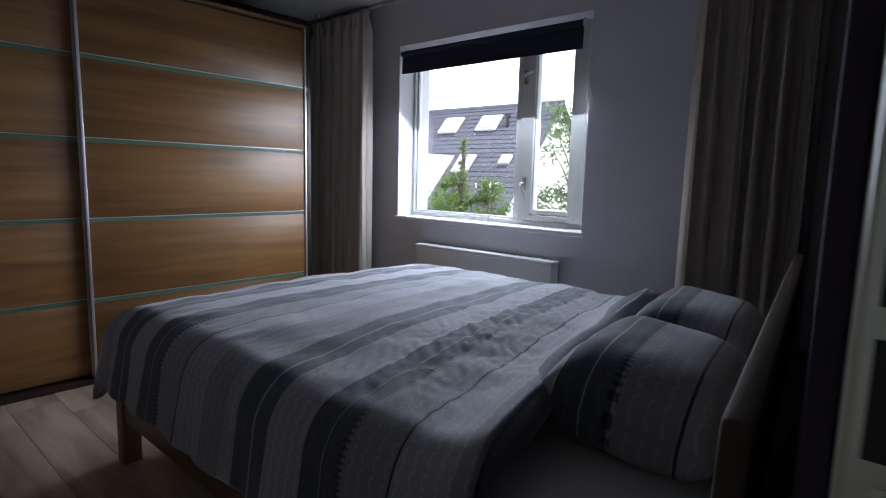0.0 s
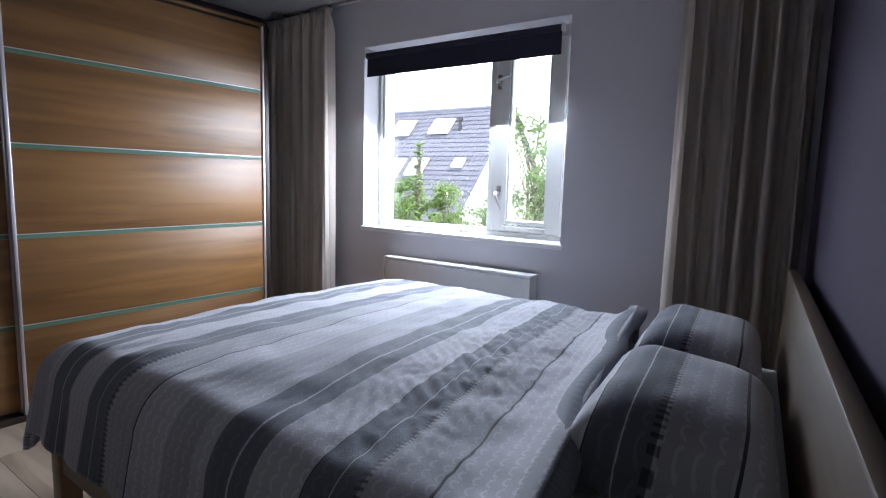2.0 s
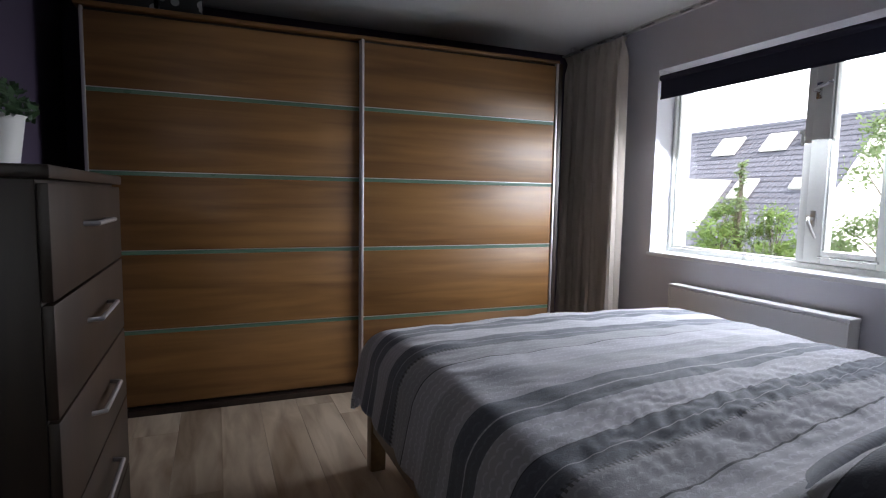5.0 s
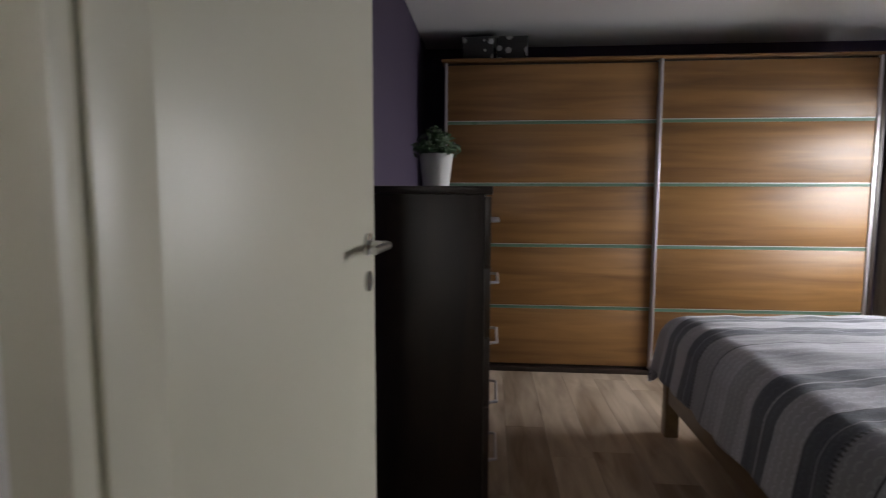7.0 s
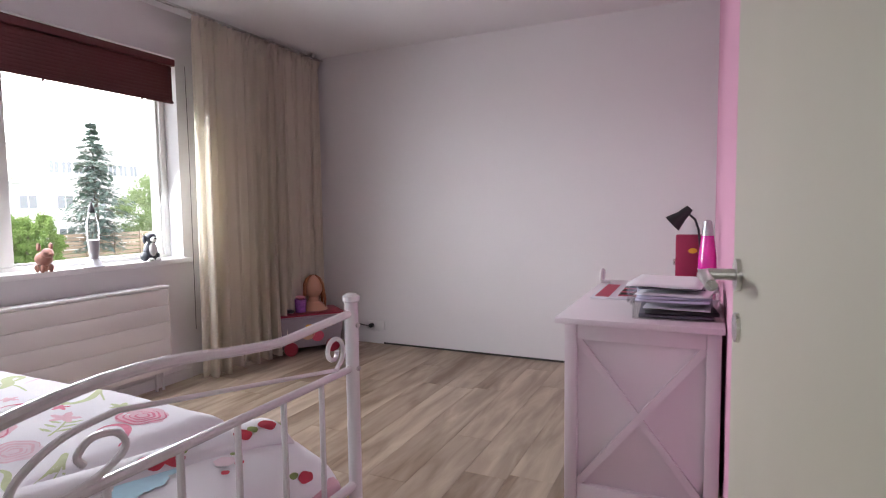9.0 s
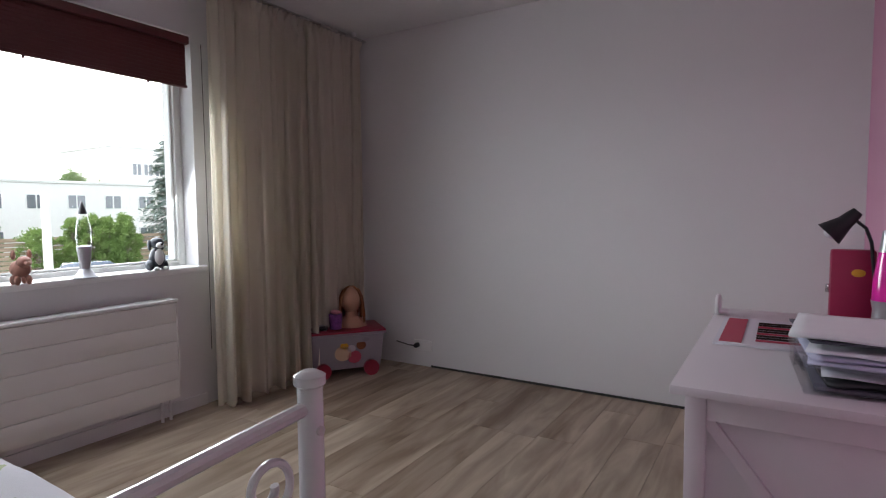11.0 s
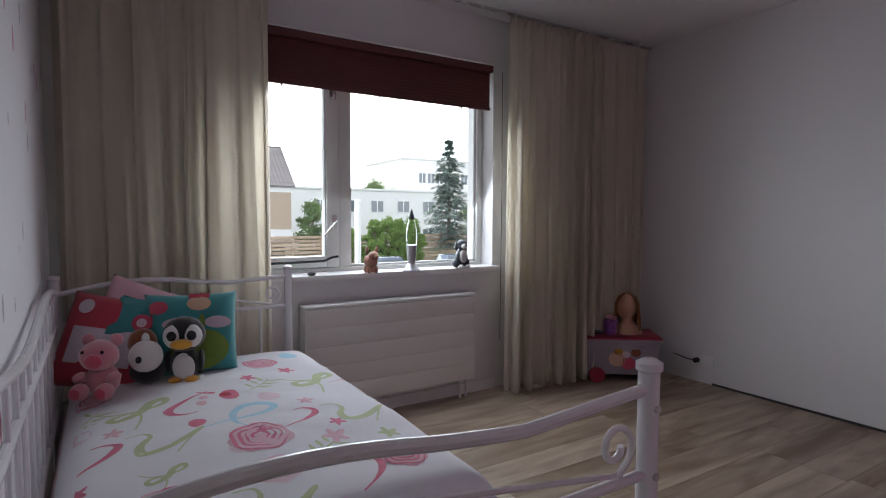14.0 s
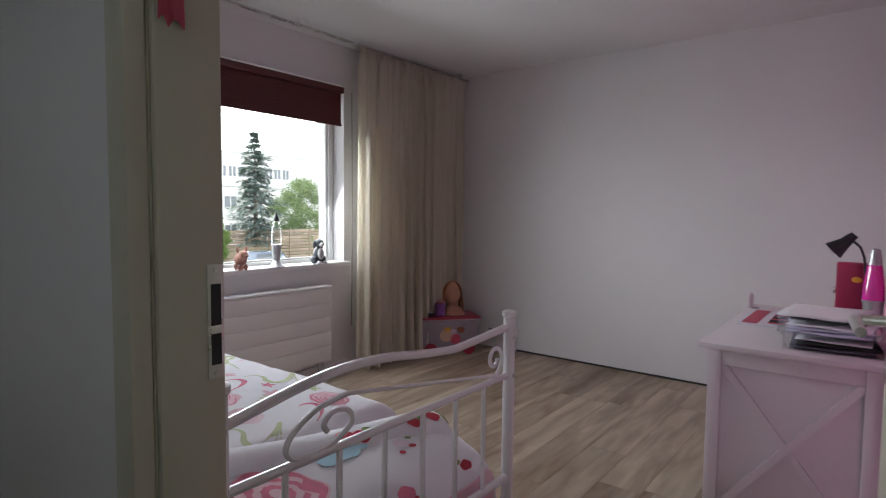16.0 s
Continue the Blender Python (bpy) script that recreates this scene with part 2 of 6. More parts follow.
def stripes_mat():
    """The bed linen: bands of grey, blue-grey and white woven across the bed, with seams and a small scale pattern."""
    m, nt, bs = node_mat("striped_bed_linen")
    L = nt.links
    tc, sp = nt.nodes.new("ShaderNodeTexCoord"), nt.nodes.new("ShaderNodeSeparateXYZ")
    L.new(tc.outputs["UV"], sp.inputs[0])
    wob = nt.nodes.new("ShaderNodeTexNoise")
    wob.inputs["Scale"].default_value = 3.0
    L.new(tc.outputs["UV"], wob.inputs["Vector"])

    def mth(op, a, b=None, c=None):
        n = nt.nodes.new("ShaderNodeMath")
        n.operation = op
        for k, v in enumerate((a, b, c)):
            if v is None:
                continue
            if isinstance(v, (int, float)):
                n.inputs[k].default_value = v
            else:
                L.new(v, n.inputs[k])
        return n.outputs[0]

    y = mth("MULTIPLY_ADD", wob.outputs["Fac"], 0.02, sp.outputs["Y"])
    fr = mth("FRACT", mth("DIVIDE", mth("SUBTRACT", y, 0.82), 0.74))
    cr = nt.nodes.new("ShaderNodeValToRGB")
    cr.color_ramp.interpolation = "CONSTANT"
    soft, pale, dark, line = (0.3, 0.3, 0.335), (0.4, 0.4, 0.445), (0.085, 0.095, 0.125), (0.03, 0.032, 0.042)
    bands = [(0, pale), (0.165, line), (0.172, soft), (0.33, dark), (0.395, pale), (0.402, dark), (0.47, line), (0.476, pale),
             (0.64, dark), (0.705, pale), (0.712, dark), (0.8, pale), (0.86, soft)]
    e = cr.color_ramp.elements
    e[0].position, e[0].color = 0, (*pale, 1)
    e[1].position, e[1].color = bands[1][0], (*bands[1][1], 1)
    for p, c in bands[2:]:
        e.new(p).color = (*c, 1)
    L.new(fr, cr.inputs[0])
    # small crescent scales woven into the lighter bands
    sx = mth("SUBTRACT", mth("FRACT", mth("MULTIPLY", sp.outputs["X"], 30)), 0.5)
    sy = mth("SUBTRACT", mth("FRACT", mth("MULTIPLY", y, 36)), 0.35)
    r = mth("SQRT", mth("ADD", mth("MULTIPLY", sx, sx), mth("MULTIPLY", sy, sy)))
    ring = mth("LESS_THAN", mth("ABSOLUTE", mth("SUBTRACT", r, 0.34)), 0.09)
    arc = mth("MULTIPLY", ring, mth("GREATER_THAN", sy, 0.0))
    n1 = nt.nodes.new("ShaderNodeTexNoise")
    n1.inputs["Scale"].default_value, n1.inputs["Detail"].default_value = 7, 5
    L.new(tc.outputs["UV"], n1.inputs["Vector"])
    ticks = mth("LESS_THAN", mth("FRACT", mth("MULTIPLY", sp.outputs["X"], 75)), 0.45)
    seam = mth("MULTIPLY", ticks, mth("LESS_THAN", mth("ABSOLUTE", mth("SUBTRACT", fr, 0.335)), 0.013))
    gain = mth("MULTIPLY_ADD", arc, 0.28, mth("MULTIPLY_ADD", n1.outputs["Fac"], 0.3, 0.85))
    gain = mth("MULTIPLY_ADD", seam, -0.7, gain)
    mx = nt.nodes.new("ShaderNodeVectorMath")
    mx.operation = "SCALE"
    L.new(cr.outputs[0], mx.inputs[0])
    L.new(gain, mx.inputs["Scale"])
    L.new(mx.outputs[0], bs.inputs["Base Color"])
    bs.inputs["Roughness"].default_value = 0.85
    bs.inputs["Sheen Weight"].default_value = 0.25
    n2 = nt.nodes.new("ShaderNodeTexNoise")
    n2.inputs["Scale"].default_value = 260
    L.new(tc.outputs["UV"], n2.inputs["Vector"])
    b = nt.nodes.new("ShaderNodeBump")
    b.inputs["Strength"].default_value, b.inputs["Distance"].default_value = 0.3, 0.003
    L.new(mth("MULTIPLY_ADD", arc, 0.4, n2.outputs["Fac"]), b.inputs["Height"])
    L.new(b.outputs[0], bs.inputs["Normal"])
    return m


M["stripes"] = stripes_mat()

# ---- mesh helpers ----


def add_box(bm, lo, hi, bevel=0.0):
    v = [bm.verts.new((x, y, z)) for x in (lo[0], hi[0]) for y in (lo[1], hi[1]) for z in (lo[2], hi[2])]
    faces = [bm.faces.new([v[i] for i in q]) for q in ((0, 1, 3, 2), (4, 6, 7, 5), (0, 4, 5, 1), (2, 3, 7, 6), (0, 2, 6, 4), (1, 5, 7, 3))]
    if bevel:
        es = {e for f in faces for e in f.edges}
        bmesh.ops.bevel(bm, geom=list(es), offset=bevel, segments=2, affect="EDGES", profile=0.5)
    return bm


def box(lo, hi, bevel=0.0):
    return add_box(bmesh.new(), lo, hi, bevel)


def add_tube(bm, pts, r, n=10, close=True):
    """A round bar along a line of points; r is one radius or one for each point."""
    pts = [Vector(p) for p in pts]
    rings = []
    side = None
    for i, p in enumerate(pts):
        d = (pts[min(i + 1, len(pts) - 1)] - pts[max(i - 1, 0)]).normalized()
        if side is None:
            side = d.orthogonal().normalized()
        side = (side - d * side.dot(d)).normalized()
        up = d.cross(side)
        q = r[i] if isinstance(r, (list, tuple)) else r
        rings.append([bm.verts.new(p + (side * math.cos(a) + up * math.sin(a)) * q) for a in (2 * math.pi * k / n for k in range(n))])
    for a, b in zip(rings, rings[1:]):
        for k in range(n):
            bm.faces.new((a[k], a[(k + 1) % n], b[(k + 1) % n], b[k]))
    if close:
        bm.faces.new(rings[0][::-1])
        bm.faces.new(rings[-1])
    return bm


def tube(pts, r, n=10):
    return add_tube(bmesh.new(), pts, r, n)


def lathe(profile, centre, n=24, bm=None):
    """A turned body: profile rows of radius and height above centre."""
    bm = bm or bmesh.new()
    rings = []
    for r, h in profile:
        rings.append([bm.verts.new((centre[0] + r * math.cos(2 * math.pi * k / n), centre[1] + r * math.sin(2 * math.pi * k / n), centre[2] + h)) for k in range(n)])
    for a, b in zip(rings, rings[1:]):
        for k in range(n):
            bm.faces.new((a[k], a[(k + 1) % n], b[(k + 1) % n], b[k]))
    bm.faces.new(rings[0][::-1])
    bm.faces.new(rings[-1])
    return bm


def blob(centre, radii, bm=None, seg=14, fuzz=0.0, rot=None):
    """A soft rounded body."""
    bm = bm or bmesh.new()
    made = bmesh.ops.create_uvsphere(bm, u_segments=seg, v_segments=max(6, seg - 4), radius=1.0)["verts"]
    for v in made:
        f = 1 + fuzz * noise.noise(v.co * 3.1 + Vector(centre) * 9)
        co = Vector((v.co.x * radii[0] * f, v.co.y * radii[1] * f, v.co.z * radii[2] * f))
        if rot:
            co.rotate(Euler([radians(a) for a in rot]))
        v.co = co + Vector(centre)
    return bm


def sheet(fn, nu, nv, uv=None):
    """A grid surface from fn(u, v), with u and v from 0 to 1; uv gives its cloth coordinates."""
    bm = bmesh.new()
    g = [[bm.verts.new(fn(i / nu, j / nv)) for j in range(nv + 1)] for i in range(nu + 1)]
    lay = bm.loops.layers.uv.new("UVMap") if uv else None
    for i in range(nu):
        for j in range(nv):
            f = bm.faces.new((g[i][j], g[i + 1][j], g[i + 1][j + 1], g[i][j + 1]))
            if uv:
                for loop, (a, b) in zip(f.loops, ((i, j), (i + 1, j), (i + 1, j + 1), (i, j + 1))):
                    loop[lay].uv = uv(a / nu, b / nv)
    return bm


def mesh_of(name, bm, material, smooth=True, angle=35):
    bmesh.ops.recalc_face_normals(bm, faces=bm.faces)
    me = bpy.data.meshes.new(name)
    bm.to_mesh(me)
    bm.free()
    me.materials.append(material)
    if smooth:
        me.shade_smooth()
        me.set_sharp_from_angle(angle=radians(angle))
    return me


def part(name, bm, material, parent, label="", smooth=True, angle=35):
    ob = new(name, mesh_of(name, bm, material, smooth, angle))
    ob.parent = parent
    base = parent
    while base.parent:
        base = base.parent
    ob.matrix_parent_inverse = Matrix.Translation(-base.location) if parent == base else Matrix()
    if parent != base:
        ob.matrix_parent_inverse = Matrix()
    return tagged(ob, label)


def thing(name, base, label, category, group="", kind=""):
    ob = new(name)
    ob.empty_display_size = 0.1
    ob.location = base
    return tagged(ob, label, category, group, kind)


def solid(name, bm, material, label, category, group="", kind="", smooth=True, angle=35):
    return tagged(new(name, mesh_of(name, bm, material, smooth, angle)), label, category, group, kind)


def setting(name, bm, material, label="", category=""):
    return solid(name, bm, material, label, category, "", "structure", False)


def thicken(ob, t):
    s = ob.modifiers.new("thickness", "SOLIDIFY")
    s.thickness, s.offset = t, 0
    return ob

# ---- setting: walls, ceilings, floors ----
BED_CEIL, GIRL_CEIL = 2.25, 2.5
BX0, BX1, BY1 = 0.36, 3.72, 3.8      # bedroom
GX0, GX1, GY1 = -3.07, 0.26, 3.95    # girl's room
D1, D2 = (0.53, 1.26), (-0.54, 0.316)   # clear door openings, bedroom and girl's room
DOOR_H = 2.05


def wall_y(name, x0, x1, y0, y1, z1, holes, material, label):
    """A wall along x, with door holes given as x from, x to, height."""
    bm = bmesh.new()
    x = x0
    for a, b, h in sorted(holes):
        add_box(bm, (x, y0, 0), (a, y1, z1))
        add_box(bm, (a, y0, h), (b, y1, z1))
        x = b
    add_box(bm, (x, y0, 0), (x1, y1, z1))
    return setting(name, bm, material, label, "wall")


def wall_x(name, x0, x1, y0, y1, z1, hole, material, label):
    """A wall along y, with one window hole: y from, y to, z from, z to."""
    a, b, c, d = hole
    bm = bmesh.new()
    add_box(bm, (x0, y0, 0), (x1, a, z1))
    add_box(bm, (x0, b, 0), (x1, y1, z1))
    add_box(bm, (x0, a, 0), (x1, b, c))
    add_box(bm, (x0, a, d), (x1, b, z1))
    return setting(name, bm, material, label, "wall")


WB = (1.46, 2.87, 0.815, 1.96)    # bedroom window hole
WG = (0.95, 2.58, 0.84, 2.2)      # girl's room window hole
wall_x("wall_window_bedroom", BX1, BX1 + 0.3, 0.1, BY1, BED_CEIL, WB, M["wall_lilac"], "pale lilac-grey painted wall round the window")
wall_x("wall_window_girls_room", GX0 - 0.3, GX0, 0.1, GY1, GIRL_CEIL, WG, M["wall_white"], "white painted wall round the window")
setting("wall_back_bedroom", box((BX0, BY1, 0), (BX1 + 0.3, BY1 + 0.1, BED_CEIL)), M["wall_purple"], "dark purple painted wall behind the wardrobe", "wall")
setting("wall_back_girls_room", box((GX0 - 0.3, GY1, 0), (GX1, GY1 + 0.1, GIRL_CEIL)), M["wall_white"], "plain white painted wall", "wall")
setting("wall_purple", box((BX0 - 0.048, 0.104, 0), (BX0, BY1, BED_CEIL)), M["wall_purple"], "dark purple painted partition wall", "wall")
setting("wall_pink", box((GX1, 1.02, 0), (GX1 + 0.048, GY1 + 0.1, GIRL_CEIL)), M["wall_pink"], "bright pink painted partition wall", "wall")
setting("wall_pink_recess", box((0.349, 0.113, 0), (0.3585, 1.02, GIRL_CEIL)), M["wall_pink"], "bright pink wall recess behind the open door", "wall")
setting("wall_pink_step", box((GX1 + 0.049, 1.0, 0), (0.3585, 1.02, GIRL_CEIL)), M["wall_pink"], "bright pink wall edge behind the open door", "wall")
FW = 0.05
holes = [(D1[0] - FW, D1[1] + FW, DOOR_H + FW), (D2[0] - FW, D2[1] + FW, DOOR_H + FW)]
wall_y("wall_landing", GX0 - 0.3, BX1 + 0.3, 0.0, 0.098, 2.6, holes, M["wall_white"], "light grey painted landing wall with two doorways")
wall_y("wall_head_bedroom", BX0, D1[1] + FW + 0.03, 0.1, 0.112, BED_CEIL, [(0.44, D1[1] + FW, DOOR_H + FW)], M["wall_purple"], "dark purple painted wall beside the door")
HEAD = lambda x: 0.112 + 0.118 * max(0.0, x - 1.33)     # the wall behind the bed runs a little out of square
bm = bmesh.new()
low = [bm.verts.new((x, y, 0)) for x, y in ((D1[1] + FW + 0.03, 0.1), (BX1, 0.1), (BX1, HEAD(BX1)), (D1[1] + FW + 0.03, HEAD(1.33)))]
high = [bm.verts.new((v.co.x, v.co.y, BED_CEIL)) for v in low]
bm.faces.new(low[::-1])
bm.faces.new(high)
for k in range(4):
    bm.faces.new((low[k], low[(k + 1) % 4], high[(k + 1) % 4], high[k]))
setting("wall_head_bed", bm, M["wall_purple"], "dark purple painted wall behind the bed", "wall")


def paper_mat():
    """White wallpaper with scattered upright pink and grey dashes."""
    m, nt, bs = node_mat("dash_wallpaper")
    L = nt.links
    tc, mp, vo = nt.nodes.new("ShaderNodeTexCoord"), nt.nodes.new("ShaderNodeMapping"), nt.nodes.new("ShaderNodeTexVoronoi")
    mp.inputs["Scale"].default_value = (13.0, 1.0, 4.2)
    vo.inputs["Scale"].default_value = 1.0
    vo.voronoi_dimensions, vo.feature = "3D", "F1"
    L.new(tc.outputs["Object"], mp.inputs[0])
    L.new(mp.outputs[0], vo.inputs["Vector"])
    lt = nt.nodes.new("ShaderNodeMath")
    lt.operation = "LESS_THAN"
    lt.inputs[1].default_value = 0.17
    L.new(vo.outputs["Distance"], lt.inputs[0])
    cr = nt.nodes.new("ShaderNodeValToRGB")
    cr.color_ramp.interpolation = "CONSTANT"
    cr.color_ramp.elements[0].color, cr.color_ramp.elements[1].color = (0.5, 0.13, 0.2, 1), (0.3, 0.28, 0.3, 1)
    cr.color_ramp.elements[1].position = 0.55
    sp = nt.nodes.new("ShaderNodeSeparateColor")
    L.new(vo.outputs["Color"], sp.inputs[0])
    L.new(sp.outputs[0], cr.inputs[0])
    mx = nt.nodes.new("ShaderNodeMix")
    mx.data_type = "RGBA"
    mx.inputs[6].default_value = (0.74, 0.72, 0.74, 1)
    L.new(lt.outputs[0], mx.inputs[0])
    L.new(cr.outputs[0], mx.inputs[7])
    L.new(mx.outputs[2], bs.inputs["Base Color"])
    bs.inputs["Roughness"].default_value = 0.85
    return m


wall_y("wall_paper_girls_room", GX0, 0.356, 0.1, 0.112, GIRL_CEIL, [(D2[0] - FW, 0.352, DOOR_H + FW)], paper_mat(), "white wallpaper with scattered pink and grey dashes")
setting("ceiling_bedroom", box((BX0 - 0.04, 0.1, BED_CEIL), (BX1 + 0.3, BY1 + 0.1, BED_CEIL + 0.08)), M["ceiling"], "white rough-plastered ceiling", "ceiling")
setting("ceiling_girls_room", box((GX0 - 0.3, 0.1, GIRL_CEIL), (GX1 + 0.04, GY1 + 0.1, GIRL_CEIL + 0.08)), M["ceiling"], "white painted ceiling", "ceiling")
# landing, closed by plain walls
LX0, LX1, LY0 = -1.5, 1.75, -2.4
setting("wall_landing_west", box((LX0 - 0.1, LY0, 0), (LX0, 0, 2.5)), M["wall_white"], "light painted landing wall", "wall")
setting("wall_landing_east", box((LX1, LY0, 0), (LX1 + 0.1, 0, 2.5)), M["wall_white"], "light painted landing wall", "wall")
# Unseen window opening, added so that daylight reaches the landing.
bm = bmesh.new()
for lo, hi in (((LX0 - 0.1, 0), (0.02, 2.5)), ((0.58, 0), (LX1 + 0.1, 2.5)), ((0.02, 0), (0.58, 1.45)), ((0.02, 2.1), (0.58, 2.5))):
    add_box(bm, (lo[0], LY0 - 0.1, lo[1]), (hi[0], LY0, hi[1]))
setting("wall_landing_south", bm, M["wall_white"], "light painted landing wall with an added, unseen window opening", "wall")
setting("ceiling_landing", box((LX0 - 0.1, LY0 - 0.1, 2.5), (LX1 + 0.1, 0, 2.58)), M["ceiling"], "white landing ceiling", "ceiling")
roof_slab = setting("roof_slab", box((GX0 - 0.5, -3.0, 2.66), (BX1 + 0.5, 5.0, 2.76)), M["wall_white"], "plain roof slab over the rooms", "roof")


def curtain(name, x, side, y0, y1, z0, z1, folds, depth, material, label, seed, flare=0.0):
    """A pleated curtain hung from a track along y."""
    rnd = random.Random(seed)
    wide = [rnd.uniform(0.55, 1.5) for _ in range(folds)]
    edge = [sum(wide[:k]) / sum(wide) for k in range(folds + 1)]
    deep = [rnd.uniform(0.6, 1.35) for _ in range(folds + 1)]
    lean = [0.0] + [rnd.uniform(-0.3, 0.3) / folds for _ in range(folds - 1)] + [0.0]
    skew = [rnd.uniform(0.3, 0.7) for _ in range(folds + 1)]

    def fn(u, v):
        k = min(folds - 1, int(u * folds))
        q = u * folds - k
        fall = 1 - v
        a0, a1 = edge[k] + lean[k] * fall, edge[k + 1] + lean[k + 1] * fall
        p = q ** (math.log(0.5) / math.log(skew[k]))
        amp = depth * (deep[k] * (1 - q) + deep[k + 1] * q) * (0.75 + 0.4 * fall)
        crest = (0.5 - 0.5 * math.cos(2 * math.pi * p)) ** 0.8 - 0.4
        pleat = max(0.0, (v - 0.955) / 0.045)
        crest = crest * (1 - pleat) + pleat * 0.5 * math.cos(6 * math.pi * q)
        ripple = 0.16 * math.sin(6 * math.pi * q + 2.5 * v + seed + k) * (1 - pleat)
        yy = y0 + (y1 - y0) * (a0 + (a1 - a0) * q) + flare * fall * (u - 0.5) + 0.5 * amp * math.sin(2 * math.pi * p) * (1 - pleat)
        return (x + side * amp * (crest + ripple) * 1.5, yy, z0 + (z1 - z0) * v + 0.008 * math.sin(7 * u * folds + seed) * fall)

    root = thing(name, (x, (y0 + y1) / 2, z0), label, "curtain")
    thicken(part("fabric", sheet(fn, folds * 16, 34), material, root, "", True, 180), 0.003)
    return root


def track(name, x, y0, y1, z, label):
    bm = box((x - 0.012, y0, z), (x + 0.012, y1, z + 0.014), 0.002)
    root = thing(name, (x, y0, z), label, "curtain track")
    part("rail", bm, M["steel"], root, "grey metal rail")
    for y in (y0 + 0.12, (y0 + y1) / 2, y1 - 0.12):
        part("bracket", box((x - 0.01, y - 0.015, z + 0.013), (x + 0.01, y + 0.015, z + 0.05), 0.002), M["white_paint"], root)
    return root


def window_unit(name, xf, inward, hole, mull, opener, label, edge=0.055, low=0.035, stile=0.08):
    """A painted window in its hole: frame, a fixed pane, a mullion and an opening sash with lever handle and stay.
    xf: plane of the frame's room side; inward: +1 or -1 towards the room; mull: y of the mullion's edges; opener: y range of the sash."""
    a, b, c, d = hole
    X = lambda q: xf + q * inward
    root = thing(name, (xf, (a + b) / 2, c), label, "window", "", "structure")

    def bar(nm, y0, y1, z0, z1, t0=-0.07, t1=0.0, bev=0.006, mat="frame_white"):
        lo, hi = sorted((X(t0), X(t1)))
        return part(nm, box((lo, y0, z0), (hi, y1, z1), bev), M[mat], root)

    bar("window_frame", a, a + 0.055, c, d)
    bar("window_frame", b - edge, b, c, d)
    bar("window_frame", a + 0.055, b - edge, c, c + low)
    bar("window_frame", a + 0.055, b - edge, d - 0.06, d)
    bar("mullion", mull[0], mull[1], c + low, d - 0.06)
    # glazing beads and fixed pane
    p0, p1, q0 = mull[1], b - edge, c + low
    for y0, y1, z0, z1 in ((p0, p1, q0, q0 + 0.012), (p0, p1, d - 0.075, d - 0.06), (p0, p0 + 0.012, q0 + 0.012, d - 0.075), (p1 - 0.012, p1, q0 + 0.012, d - 0.075)):
        bar("glazing_bead", y0, y1, z0, z1, -0.05, -0.02, 0.003)
    p = bar("pane", p0 + 0.008, p1 - 0.008, q0 + 0.008, d - 0.07, -0.038, -0.034, 0, "pane")
    p.visible_shadow = False
    # sash
    o0, o1 = opener
    z = c + low + 0.004
    for y0, y1, z0, z1 in ((o0, o0 + stile, z, d - 0.066), (o1 - stile, o1 - 0.003, z, d - 0.066), (o0 + stile, o1 - stile, z, z + 0.065), (o0 + stile, o1 - stile, d - 0.12, d - 0.066)):
        bar("sash", y0, y1, z0, z1, -0.055, 0.012)
    for y0, y1 in ((o0 + stile, o0 + stile + 0.01), (o1 - stile - 0.01, o1 - stile)):
        bar("glazing_bead", y0, y1, z + 0.065, d - 0.12, -0.045, 0.002, 0.002)
    p = bar("pane", o0 + stile - 0.005, o1 - stile + 0.005, z + 0.06, d - 0.115, -0.03, -0.026, 0, "pane")
    p.visible_shadow = False
    return root, X


def lever(root, X, y, z, dy, dz):
    """A window's lever handle on its plate; dy, dz: where its tip lies from the pivot."""
    lo, hi = sorted((X(0.012), X(0.018)))
    part("handle_plate", box((lo, y - 0.014, z - 0.04), (hi, y + 0.014, z + 0.04), 0.002), M["steel"], root, "steel handle plate")
    part("lever", tube([(X(0.016), y, z), (X(0.05), y, z), (X(0.06), y + 0.15 * dy, z + 0.15 * dz), (X(0.058), y + 0.7 * dy, z + 0.65 * dz), (X(0.05), y + dy, z + dz)], [0.009, 0.009, 0.009, 0.008, 0.006], 8), M["steel"], root, "steel lever handle")


# bedroom window
w1, X1 = window_unit("window_1", 3.86, -1, WB, (1.957, 2.0), (1.53, 1.957), "white-painted window with a fixed pane and a closed opening sash", 0.02, 0.032, 0.09)
lever(w1, X1, 1.915, 1.07, -0.04, -0.095)
lever(w1, X1, 1.93, 1.69, -0.085, 0.03)
part("stay", tube([(X1(0.03), 1.6, 0.885), (X1(0.035), 1.86, 0.887)], 0.007, 8), M["steel"], w1, "steel window stay")
part("window_sill", box((BX1 - 0.018, WB[0] - 0.012, WB[2] - 0.022), (3.868, WB[1] + 0.012, WB[2] + 0.004), 0.004), M["white_paint"], w1, "white window sill")
# girl's room window
w2, X2 = window_unit("window_2", -3.19, 1, WG, (1.525, 1.6), (1.02, 1.525), "white-painted window with a fixed pane and a closed opening sash", 0.045, 0.037, 0.08)
lever(w2, X2, 1.49, 1.15, -0.075, -0.085)
lever(w2, X2, 1.48, 1.9, 0.0, -0.05)
part("stay", tube([(X2(0.03), 1.08, 0.915), (X2(0.035), 1.42, 0.92), (X2(0.045), 1.46, 0.94), (X2(0.05), 1.5, 0.945)], 0.007, 8), M["black"], w2, "dark window stay")
